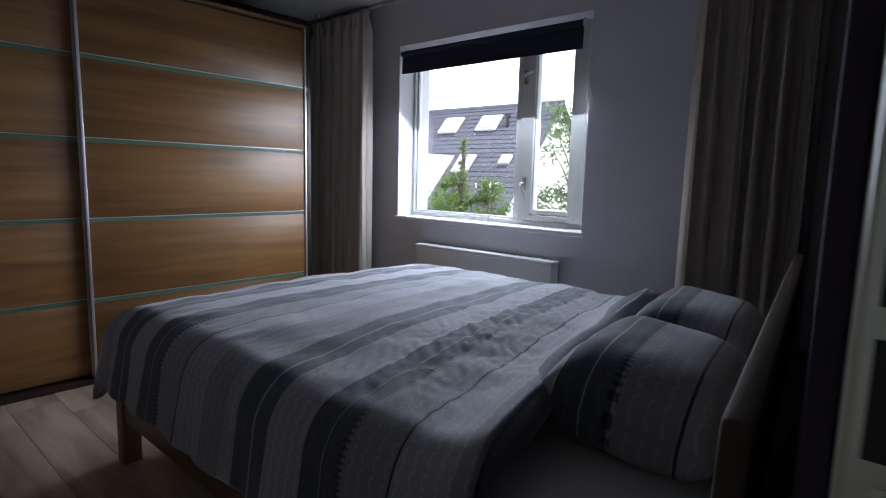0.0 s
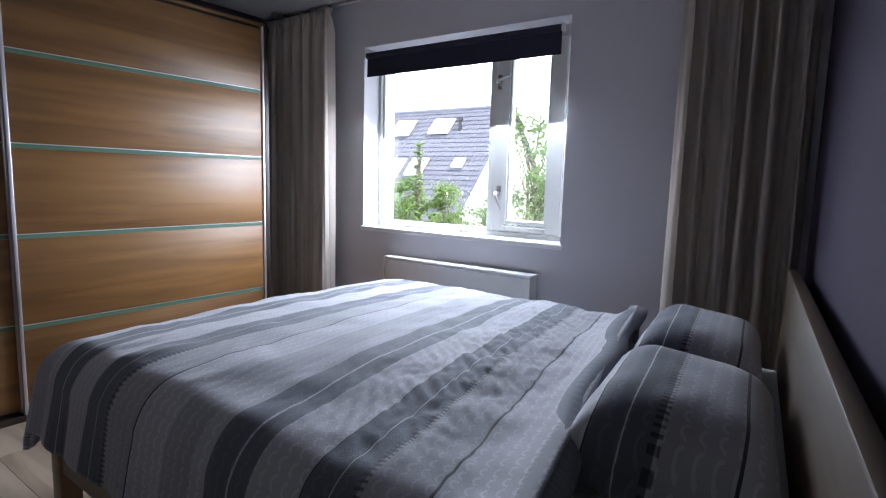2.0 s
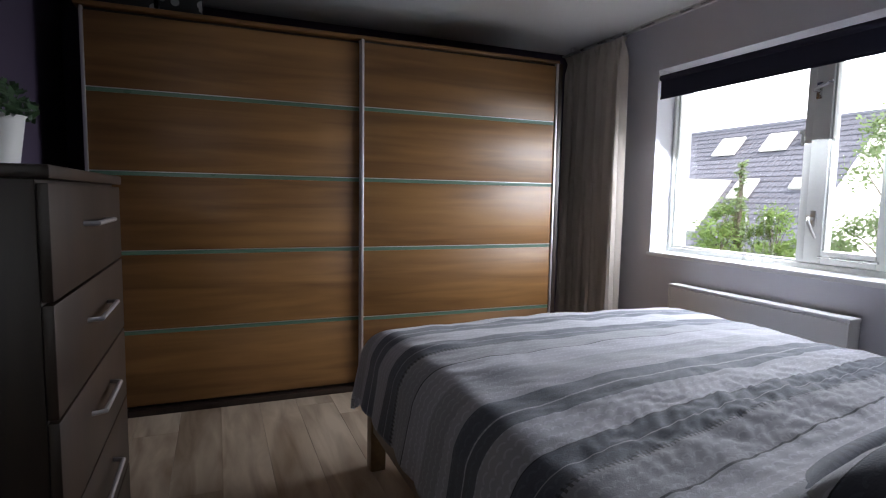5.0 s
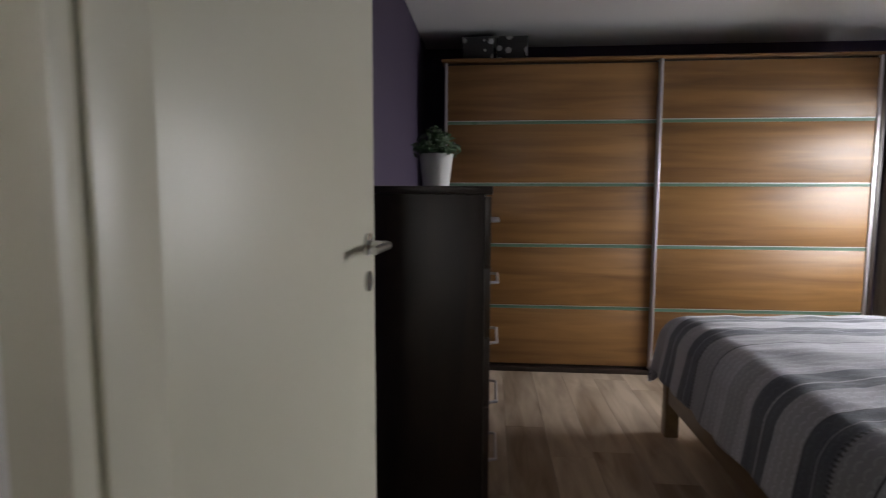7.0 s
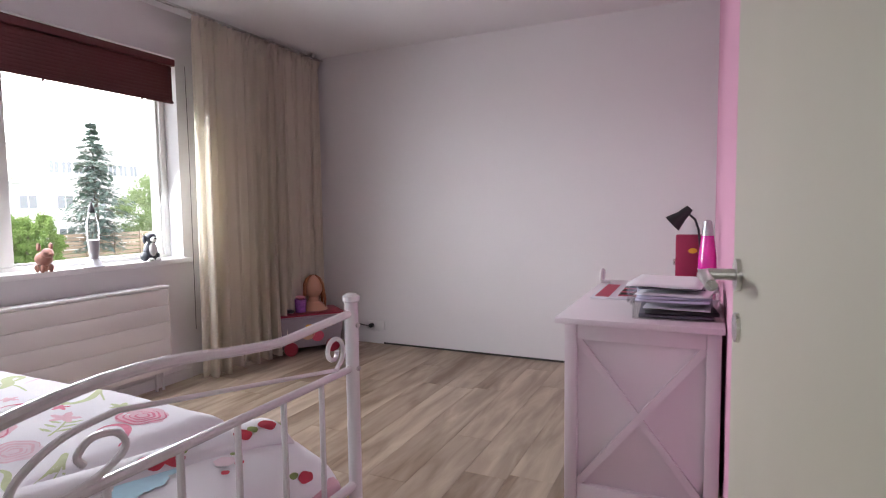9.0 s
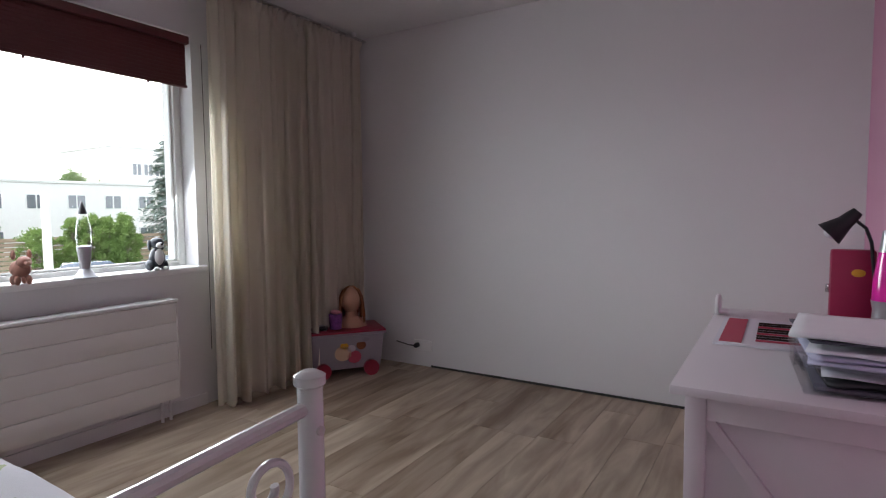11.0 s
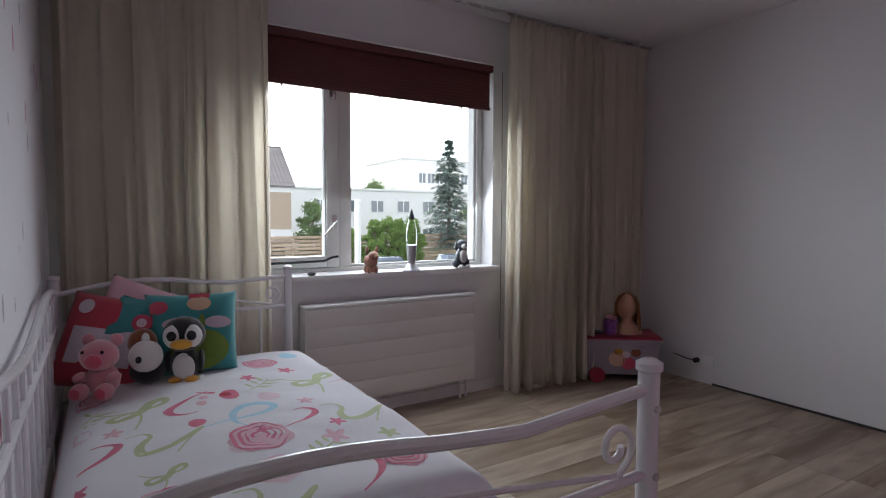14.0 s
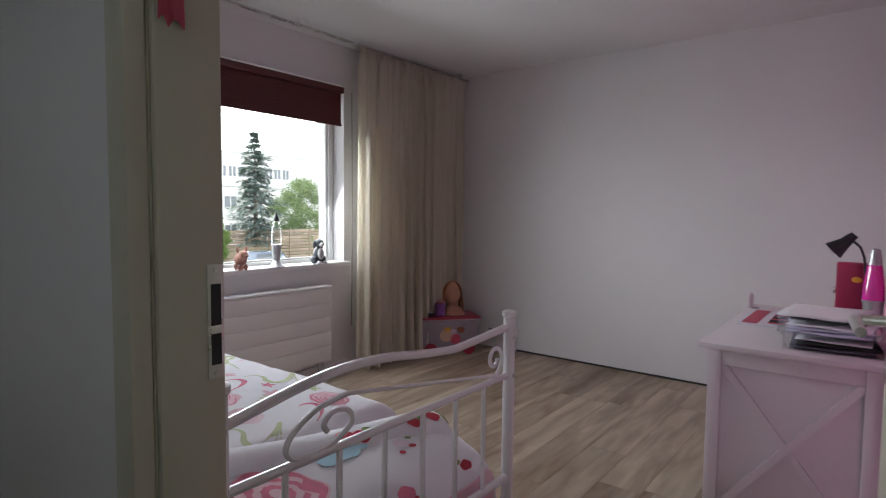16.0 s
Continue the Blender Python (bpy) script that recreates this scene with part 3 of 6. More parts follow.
part("window_sill", box((-3.185, WG[0] - 0.03, WG[2] - 0.02), (GX0 + 0.06, WG[1] + 0.03, WG[2] + 0.012), 0.005), M["white_paint"], w2, "white window sill")

# roller blind of the bedroom
rb = thing("roller_blind", (3.7, 2.15, 1.775), "dark navy roller blind pulled partly down", "blind")
part("fabric", box((3.697, 1.5, 1.784), (3.7, 2.822, 1.9)), M["blind_navy"], rb)
part("roller", tube([(3.697, 1.5, 1.898), (3.697, 2.822, 1.898)], 0.018, 14), M["blind_navy"], rb)
part("bottom_bar", box((3.693, 1.5, 1.77), (3.704, 2.822, 1.786), 0.003), M["blind_navy"], rb)
for y in (1.494, 2.828):
    part("bracket", box((3.682, y - 0.004, 1.88), (3.72, y + 0.004, 1.922), 0.002), M["white_paint"], rb)
part("chain", tube([(3.705, 1.462, 1.93), (3.705, 1.46, 1.1)], 0.0022, 6), M["white_paint"], rb, "white bead chain")

# venetian blind of the girl's room: stacked red-brown slats
vb = thing("venetian_blind", (-3.05, 1.75, 1.92), "dark red-brown venetian blind pulled halfway up", "blind")
part("head_rail", box((-3.062, 0.955, 2.128), (-3.012, 2.535, 2.172), 0.004), M["blind_red"], vb)
slat = None
for k in range(11):
    z = 1.911 + k * 0.0205
    if slat is None:
        bm = box((-3.0425, 0.965, -0.0125), (-3.0395, 2.525, 0.0125), 0.001)
        bmesh.ops.rotate(bm, verts=bm.verts, cent=(-3.041, 1.7, 0), matrix=Matrix.Rotation(radians(-11), 3, "Y"))
        slat = part("slat", bm, M["blind_red"], vb)
        slat_mesh = slat.data
        slat.location = (0, 0, z)
    else:
        o = new("slat", slat_mesh)
        o.parent, o.matrix_parent_inverse, o.location = vb, slat.matrix_parent_inverse, (0, 0, z)
part("bottom_rail", box((-3.052, 0.962, 1.884), (-3.03, 2.528, 1.9), 0.004), M["blind_red"], vb)
for y in (1.15, 1.72, 2.3):
    part("cord_knob", blob((-3.041, y, 1.878), (0.007, 0.007, 0.008), None, 8), M["blind_red"], vb)
part("pull_cord", tube([(-3.0, 2.6, 2.14), (-2.995, 2.6, 1.4), (-2.998, 2.597, 0.35)], 0.002, 6), M["black"], vb, "thin dark pull cord")

track("curtain_track", 3.58, 0.3, 3.72, BED_CEIL - 0.045, "grey metal curtain track under the ceiling")
curtain("curtain", 3.58, -1, 3.03, 3.66, 0.02, BED_CEIL - 0.06, 7, 0.045, M["curtain_grey"], "taupe pleated curtain drawn aside beside the wardrobe", 3)
curtain("curtain", 3.54, -1, 0.42, 0.9, 0.02, BED_CEIL - 0.06, 6, 0.06, M["curtain_grey"], "taupe pleated curtain drawn aside beside the bed", 5, 0.03)
track("curtain_track", -2.86, 0.14, 3.92, GIRL_CEIL - 0.045, "grey metal curtain track under the ceiling")
curtain("curtain", -2.87, 1, 0.16, 1.04, 0.03, GIRL_CEIL - 0.05, 8, 0.05, M["curtain_cream"], "cream pleated curtain drawn aside behind the daybed", 8)
curtain("curtain", -2.87, 1, 2.56, 3.88, 0.03, GIRL_CEIL - 0.05, 12, 0.055, M["curtain_cream"], "cream pleated curtain drawn into the room's corner", 11)


def radiator(name, xw, xf, y0, y1, z0, z1, rows, label):
    """A flat panel radiator with shallow grooves on its front, a top grille, side cheeks and pipes; xw: the wall, xf: its front."""
    s = 1 if xf > xw else -1
    root = thing(name, (xf, (y0 + y1) / 2, z0), label, "radiator")
    h = (z1 - 0.02 - z0) / rows
    for k in range(rows):
        lo, hi = sorted((xf - 0.012 * s, xf))
        part("front_panel", box((lo, y0 + 0.004, z0 + k * h + 0.0008), (hi, y1 - 0.004, z0 + (k + 1) * h - 0.0008), 0.001), M["radiator"], root)
    lo, hi = sorted((xw + 0.03 * s, xf - 0.013 * s))
    part("body", box((lo, y0 + 0.012, z0 + 0.01), (hi, y1 - 0.012, z1 - 0.025)), M["radiator"], root)
    lo, hi = sorted((xw + 0.025 * s, xf + 0.004 * s))
    part("top_grille", box((lo, y0 - 0.004, z1 - 0.018), (hi, y1 + 0.004, z1), 0.004), M["white_paint"], root)
    for y in (y0, y1 - 0.008):
        part("side_cheek", box((lo, y, z0 + 0.02), (hi, y + 0.008, z1 - 0.018), 0.002), M["radiator"], root)
    for dy in (0.03, 0.08):
        part("pipe", tube([(xw + 0.06 * s, y1 - dy, z0 + 0.02), (xw + 0.06 * s, y1 - dy, 0.0)], 0.009, 10), M["white_paint"], root)
    return root


radiator("radiator", BX1, 3.62, 1.57, 2.59, 0.12, 0.655, 3, "white flat panel radiator under the bedroom window")
radiator("radiator", GX0, -2.955, 1.232, 2.36, 0.13, 0.69, 5, "white grooved panel radiator under the window")
setting("baseboard", box((GX0, 0.95, 0), (GX0 + 0.012, 2.6, 0.07)), M["white_paint"], "white skirting under the radiator", "baseboard")
setting("baseboard", box((-2.3, GY1 - 0.006, 0), (GX1, GY1, 0.014)), M["dark_gap"], "thin dark gap strip at the wall's foot", "baseboard")


def door_set(tag, opening, hinge_x, swing, leaf_w, angle, label):
    """A pressed-steel frame in the landing wall and a leaf that stands open into the room.
    swing: +1 where the leaf's free edge leans towards +x."""
    a, b = opening
    JY = 0.094 if tag == "bedroom" else 0.098
    root = thing("door_frame", ((a + b) / 2, 0.05, 0), "cream painted steel door frame", "door frame", "", "structure")
    for x, s in ((a, -1), (b, 1)):
        for nm, x0, x1, y0, y1, mt in (("frame_face", x + 0.006 * s, x + (FW + 0.012) * s, -0.03, -0.002, "cream"), ("seal", x + 0.007 * s, x + 0.03 * s, -0.002, 0.004, "cream_dark"),
                                       ("jamb", x, x + (FW - 0.002) * s, 0.004, JY, "cream")):
            lo, hi = sorted((x0, x1))
            part(nm, box((lo, y0, 0), (hi, y1, DOOR_H), 0.003), M[mt], root)
    part("frame_head", box((a - FW - 0.012, -0.03, DOOR_H), (b + FW + 0.012, 0.1, DOOR_H + FW - 0.002), 0.003), M["cream"], root)
    # strike plate on the jamb away from the hinges
    xs, s = (b, 1) if abs(hinge_x - a) < abs(hinge_x - b) else (a, -1)
    lo, hi = sorted((xs - 0.0015 * s, xs + 0.001 * s))
    part("strike_plate", box((lo, JY - 0.027, 0.985), (hi, JY - 0.003, 1.15), 0.0006), M["steel"], root, "steel strike plate with two holes")
    lo, hi = sorted((xs - 0.0025 * s, xs - 0.0012 * s))
    for z0, z1 in ((1.062, 1.122), (1.005, 1.05)):
        part("strike_hole", box((lo, JY - 0.022, z0), (hi, JY - 0.007, z1)), M["black"], root)
    for z in (0.992, 1.142):
        part("screw", lathe([(0.004, 0), (0.004, 0.0015), (0.002, 0.002)], (0, 0, 0), 8), M["steel"], root).matrix_basis = pose(xs - 0.0015 * s, JY - 0.015, z, 0, -90 * s, 0)
    # leaf, built along +y from its hinge at the origin and then turned
    leaf = thing("door", (hinge_x, 0.085, 0.008), label, "door", "doors of the landing", "structure")
    leaf.rotation_euler = (0, 0, radians(-angle))
    t = 0.02

    def leaf_part(nm, bm, mt, lab="", parent=None):
        ob = new(nm, mesh_of(nm, bm, M[mt]))
        ob.parent = parent or leaf
        return tagged(ob, lab)

    leaf_part("panel", box((-t, 0.012, 0), (t, leaf_w, DOOR_H - 0.015), 0.003), "cream")
    leaf_part("lock_plate", box((-0.011, leaf_w, 0.95), (0.011, leaf_w + 0.0015, 1.16)), "steel", "steel lock forend")
    for side in (-1, 1):
        y = leaf_w - 0.06
        rose = leaf_part("handle", tube([(side * t, y, 1.04), (side * (t + 0.007), y, 1.04)], 0.026, 20), "steel", "brushed steel door handle")
        leaf_part("lever", tube([(side * (t + 0.005), y, 1.04), (side * (t + 0.045), y, 1.04), (side * (t + 0.054), y - 0.012, 1.04), (side * (t + 0.054), y - 0.12, 1.037)], [0.0095, 0.0095, 0.0095, 0.0085], 12), "steel", "", rose)
        leaf_part("key_rose", tube([(side * t, y, 0.955), (side * (t + 0.006), y, 0.955)], 0.024, 20), "steel", "steel key rosette")
    for z in (0.25, 1.72):
        leaf_part("hinge", tube([(-swing * -0.004, -0.002, z), (-swing * -0.004, -0.002, z + 0.09)], 0.008, 10), "cream")
    return root, leaf


door_set("bedroom", D1, 0.485, 1, 0.8, 5.0, "cream painted flush door standing open beside a dark cabinet")
door_set("girls", D2, 0.33, -1, 0.86, -5.6, "cream painted flush door standing open against a pink wall")


# ---- bedroom things ----
wr = thing("wardrobe", (1.87, 3.2, 0), "large wardrobe with two sliding doors of honey-brown wood and green strips", "wardrobe")
WY, WT = 3.19, 2.03
part("carcass", box((0.54, WY + 0.06, 0), (3.19, BY1 - 0.02, WT - 0.02), 0.003), M["dark_wood"], wr)
part("top_board", box((0.53, WY + 0.0, WT - 0.02), (3.2, BY1 - 0.02, WT), 0.003), M["wardrobe"], wr)
part("bottom_track", box((0.54, WY - 0.004, 0), (3.19, WY + 0.06, 0.03), 0.002), M["dark_wood"], wr, "dark floor track")
part("side_panel", box((3.187, WY - 0.01, 0), (3.215, BY1 - 0.02, WT - 0.02), 0.002), M["dark_wood"], wr, "dark side panel")
levels = [0.035, 0.431, 0.839, 1.235, 1.632, 2.005]


def sliding_door(x0, x1, y):
    d = part("sliding_door", box((x0 + 0.02, y + 0.012, 0.033), (x1 - 0.02, y + 0.022, 2.006)), M["dark_wood"], wr)
    for a, b in zip(levels, levels[1:]):
        part("wood_panel", box((x0 + 0.016, y, a + 0.012), (x1 - 0.016, y + 0.012, b - 0.012), 0.0015), M["wardrobe"], d)
    for z in levels[1:-1]:
        part("green_strip", box((x0 + 0.016, y + 0.003, z - 0.0112), (x1 - 0.016, y + 0.012, z + 0.0075)), M["green_strip"], d, "green glass strip")
        part("metal_strip", box((x0 + 0.016, y + 0.001, z + 0.0078), (x1 - 0.016, y + 0.012, z + 0.0117)), M["alu"], d, "thin metal strip")
    for a, b in ((x0, x0 + 0.0155), (x1 - 0.0155, x1)):
        part("door_profile", box((a, y - 0.008, 0.03), (b, y + 0.022, 2.01), 0.003), M["alu"], d, "grey aluminium edge profile")
    return d


sliding_door(0.55, 1.905, WY + 0.028)
sliding_door(1.893, 3.187, WY)

# patterned storage boxes on the wardrobe


def pattern_mat():
    m, nt, bs = node_mat("black_white_flower_print")
    tc, vo, cr = nt.nodes.new("ShaderNodeTexCoord"), nt.nodes.new("ShaderNodeTexVoronoi"), nt.nodes.new("ShaderNodeValToRGB")
    vo.inputs["Scale"].default_value = 16
    nt.links.new(tc.outputs["Object"], vo.inputs["Vector"])
    nt.links.new(vo.outputs["Distance"], cr.inputs[0])
    cr.color_ramp.interpolation = "CONSTANT"
    cr.color_ramp.elements[0].color, cr.color_ramp.elements[1].color = (0.3, 0.3, 0.3, 1), (0.012, 0.012, 0.013, 1)
    cr.color_ramp.elements[1].position = 0.36
    nt.links.new(cr.outputs[0], bs.inputs["Base Color"])
    bs.inputs["Roughness"].default_value = 0.6
    return m


PAT = pattern_mat()
for x in (0.66, 0.88):
    sb = thing("storage_box", (x + 0.1, 3.4, WT), "black storage box with white flower print on the wardrobe", "box", "boxes on the wardrobe")
    part("box_body", box((x, 3.3, WT + 0.001), (x + 0.2, 3.56, WT + 0.13), 0.004), PAT, sb)
    part("lid", box((x - 0.004, 3.296, WT + 0.118), (x + 0.204, 3.564, WT + 0.165), 0.004), PAT, sb)

# dark chest of drawers by the door
CX0, CX1, CY0, CY1, CH = BX0 + 0.03, 0.854, 1.26, 2.05, 1.19
ch = thing("chest_of_drawers", ((CX0 + CX1) / 2, (CY0 + CY1) / 2, 0), "tall dark brown chest of drawers against the purple wall", "chest of drawers")
part("body", box((CX0, CY0, 0.05), (CX1 - 0.02, CY1, CH - 0.025), 0.003), M["dark_wood"], ch)
part("top", box((CX0, CY0 - 0.006, CH - 0.025), (CX1 + 0.004, CY1 + 0.006, CH), 0.004), M["dark_wood"], ch)
part("plinth", box((CX0, CY0 + 0.01, 0), (CX1 - 0.04, CY1 - 0.01, 0.05)), M["dark_wood"], ch)
dh = (CH - 0.03 - 0.06) / 5
for k in range(5):
    z = 0.06 + k * dh
    dr = part("drawer_front", box((CX1 - 0.02, CY0 + 0.004, z + 0.003), (CX1 - 0.001, CY1 - 0.004, z + dh - 0.003), 0.002), M["dark_wood"], ch)
    ym = (CY0 + CY1) / 2
    part("handle", tube([(CX1 - 0.003, ym - 0.12, z + dh * 0.6), (CX1 + 0.025, ym - 0.11, z + dh * 0.6), (CX1 + 0.025, ym + 0.11, z + dh * 0.6), (CX1 - 0.003, ym + 0.12, z + dh * 0.6)], 0.006, 8), M["alu"], dr, "metal bar handle")

pp = thing("potted_plant", (0.64, 1.72, CH), "small green plant in a white ceramic pot on the dark chest", "plant")
part("pot", lathe([(0.045, 0), (0.05, 0.004), (0.066, 0.125), (0.07, 0.13), (0.064, 0.13), (0.06, 0.11)], (0.64, 1.72, CH), 24), M["pot"], pp, "white tapered pot")
part("soil", lathe([(0.058, 0.1), (0.05, 0.112)], (0.64, 1.72, CH), 16), M["dark_wood"], pp)
rnd = random.Random(4)
bm = bmesh.new()
for k in range(420):
    a, h, r = rnd.uniform(0, 6.28), rnd.uniform(0.0, 1.0), rnd.uniform(0.0, 0.095)
    c = Vector((0.64 + r * math.cos(a), 1.72 + r * math.sin(a), CH + 0.125 + h * 0.11 * (1 - (r / 0.11) ** 2)))
    d1 = Vector((rnd.uniform(-1, 1), rnd.uniform(-1, 1), rnd.uniform(-0.4, 1))).normalized()
    d2 = d1.orthogonal().normalized()
    s = rnd.uniform(0.009, 0.018)
    q = [bm.verts.new(c + d1 * s), bm.verts.new(c + d2 * s * 0.5), bm.verts.new(c - d1 * s), bm.verts.new(c - d2 * s * 0.5)]
    bm.faces.new(q)
part("foliage", bm, M["leaf_dark"], pp)

# double bed
BXA, BXB, BYA, BYB = 1.70, 3.36, 0.16, 2.29
bed = thing("double_bed", ((BXA + BXB) / 2, 1.2, 0), "wooden double bed with a plain headboard and square legs", "bed")
for x in (BXA, BXB - 0.065):
    for y in (BYA + 0.16, BYB - 0.065):
        part("leg", box((x, y, 0), (x + 0.065, y + 0.065, 0.34 if y > 1 else 0.5), 0.006), M["bed_rail"], bed)
for x in (BXA + 0.008, BXB - 0.038):
    part("side_rail", box((x, BYA + 0.1, 0.17), (x + 0.03, BYB - 0.066, 0.33), 0.005), M["bed_rail"], bed)
part("foot_rail", box((BXA + 0.066, BYB - 0.05, 0.17), (BXB - 0.066, BYB - 0.02, 0.33), 0.005), M["bed_wood"], bed)
hb = bmesh.new()
add_box(hb, (BXA - 0.05, 0.175, 0.28), (BXB + 0.05, 0.21, 0.85), 0.008)
for v in hb.verts:
    v.co.y += HEAD(v.co.x) - 0.118 - (v.co.z - 0.28) * 0.03
bmesh.ops.triangulate(hb, faces=[f for f in hb.faces if len(f.verts) > 4])
part("headboard", hb, M["bed_wood"], bed, "plain veneered headboard")
mt = solid("mattress", box((BXA + 0.03, 0.27, 0.26), (BXB - 0.03, BYB - 0.06, 0.5), 0.04), M["sheet_white"], "thick mattress with a white fitted sheet on the bed", "mattress")


def drape(s, flat, r, out=0.12):
    """Along a cloth from a flat edge over a round corner and down: how far out and how far down it lies."""
    if s <= flat:
        return s, 0.0
    s -= flat
    if s < r * math.pi / 2:
        return flat + r * math.sin(s / r), r * (1 - math.cos(s / r))
    s -= r * math.pi / 2
    return flat + r + s * out, r + s


def duvet_fn(x0, x1, y0, y1, top, r, hang_side, hang_foot, puff, wr_amp, seed, far_hang=None):
    """A duvet over a mattress from x0 to x1 and y0 to y1 (its foot), hanging at both sides and at the foot."""
    cx, half = (x0 + x1) / 2, (x1 - x0) / 2
    sideL = half - r + r * math.pi / 2 + hang_side
    sideR = half - r + r * math.pi / 2 + (hang_side if far_hang is None else far_hang)
    length = (y1 - y0) - r + r * math.pi / 2 + hang_foot

    def uvf(u, v):
        return (-sideL + (sideL + sideR) * u, y0 + length * v)

    def fn(u, v):
        sx = -sideL + (sideL + sideR) * u
        ox, dx = drape(abs(sx), half - r, r)
        oy, dy = drape(length * v, (y1 - y0) - r, r)
        drop = (dx ** 2.6 + dy ** 2.6) ** (1 / 2.6) if dx and dy else dx + dy
        x, y = cx + math.copysign(ox, sx), y0 + oy
        c = max(0.0, 1 - (abs(sx) / half) ** 2) * max(0.0, 1 - ((y - (y0 + y1) / 2) / ((y1 - y0) * 0.62)) ** 2)
        p = Vector((x * 2.4, y * 2.4, seed))
        z = top - drop + puff * c ** 0.7 + wr_amp * noise.noise(p) + wr_amp * 0.6 * noise.noise(Vector((x * 7 + y * 3, y * 9 - x * 2, seed + 3)))
        cr = noise.noise(Vector((x * 3 + 5, y * 22 + 6 * noise.noise(p), seed)))
        z += wr_amp * 0.28 * cr
        if drop > 0.1:
            k = min(1, (drop - 0.1) * 5)
            f = 0.018 * k * math.sin(14 * (y if dx > dy else x) + 3 * noise.noise(p))
            x += math.copysign(f, sx) if dx > dy else 0
            y += f if dy >= dx else 0
        return (x, y, z)

    return fn, uvf


dv, dvuv = duvet_fn(BXA - 0.02, BXB + 0.03, 0.78, BYB + 0.005, 0.585, 0.11, 0.16, 0.14, 0.045, 0.014, 2.0)


def duvet_bed(u, v):
    x, y, z = dv(u, v)
    y -= (0.14 - 0.2 * (x - 1.9)) * max(0.0, 1 - v * 1.6)
    # fine slanting creases near the turned-back end
    band = math.exp(-((v - 0.17) / 0.13) ** 2) * max(0.0, math.sin(math.pi * min(1, max(0, u))))
    q = Vector((x * 9 + y * 7, y * 21 - x * 17, 4.0))
    q = q + Vector((1, 1, 0)) * 0.8 * noise.noise(Vector((x * 6, y * 6, 1)))
    z += 0.01 * band * ((1 - abs(noise.noise(q))) ** 3 - 0.5) + 0.004 * band * noise.noise(q * 2.3)
    lift = 0.05 * math.exp(-(v / 0.04) ** 2)
    return (x, y, z + lift * (1 if z > 0.4 else 0.2))


dvo = thing("duvet", (2.5, 1.5, 0.5), "grey and white striped duvet spread over the bed", "duvet")
thicken(part("cover", sheet(duvet_bed, 190, 190, dvuv), M["stripes"], dvo, "", True, 180), 0.02)


def fold_fn(u, v):
    """The turned-back hem: a soft roll across the bed."""
    x = BXA - 0.08 + (BXB - BXA + 0.18) * u
    a = -0.6 + 4.3 * v
    e = min(1.0, 6 * min(u, 1 - u) + 0.25)
    zc = 0.62 + 0.012 * math.sin(3 * x)
    if x < BXA + 0.05:
        zc -= (BXA + 0.05 - x) * 2.2
    return (x, 0.80 - (0.14 - 0.2 * (x - 1.9)) - 0.04 * math.cos(a) + 0.012 * math.sin(9 * x), zc + 0.04 * e * math.sin(a) + 0.004 * noise.noise(Vector((x * 8, a, 0))))


part("turned_hem", sheet(fold_fn, 60, 14, lambda u, v: (u * 1.8, 1.078 + 0.03 * v)), M["stripes"], dvo, "dark turned-back hem", True, 180)


def pillow(name, centre, size, rot, material, label, seed, uvscale=1.0, category="pillow", group=""):
    """A stuffed pillow: full in the middle, thin and pointed towards its corners."""
    root = thing(name, centre, label, category, group)
    e = Euler([radians(a) for a in rot])

    def shell(sign):
        def fn(u, v):
            a, b = 2 * u - 1, 2 * v - 1
            t = max(0.0, (1 - a ** 4) * (1 - b ** 4)) ** 0.55
            pinch = 1 - 0.06 * (1 - abs(a) ** 2) * abs(b) ** 3
            p = Vector((a * size[0] / 2 * (1 - 0.05 * (1 - b * b) * a * a), b * size[1] / 2 * pinch, sign * size[2] / 2 * t))
            p.z += 0.006 * noise.noise(Vector((a * 3, b * 3, seed))) * t
            p.rotate(e)
            return p + Vector(centre)
        return fn

    lo = sheet(shell(1), 26, 26, lambda u, v: (u * size[0] * uvscale, v * size[1] * uvscale + seed * 0.13))
    other = sheet(shell(-1), 26, 26, lambda u, v: (u * size[0] * uvscale, v * size[1] * uvscale + seed * 0.13))
    tmp = bpy.data.meshes.new("tmp")
    other.to_mesh(tmp)
    other.free()
    lo.from_mesh(tmp)
    bpy.data.meshes.remove(tmp)
    bmesh.ops.remove_doubles(lo, verts=lo.verts, dist=0.0006)
    part("cover", lo, material, root, "", True, 180)
    return root


pillow("pillow", (2.33, 0.535, 0.61), (0.6, 0.39, 0.25), (7, 0, 7), M["stripes"], "grey striped pillow against the headboard", 1, 0.85)
pillow("pillow", (2.99, 0.625, 0.6), (0.62, 0.37, 0.23), (7, 0, 7), M["stripes"], "grey striped pillow against the headboard", 1, 0.85)

# clear glass vases on the bedroom window sill
for y, h in ((2.21, 0.24), (2.1, 0.25)):
    solid("vase", lathe([(0.03, 0), (0.032, 0.003), (0.024, h * 0.5), (0.027, h), (0.024, h), (0.021, h * 0.5), (0.027, 0.014)], (3.79, y, WB[2] + 0.0045), 20), M["thin_glass"], "slim clear glass vase on the window sill", "vase", "vases on the sill")

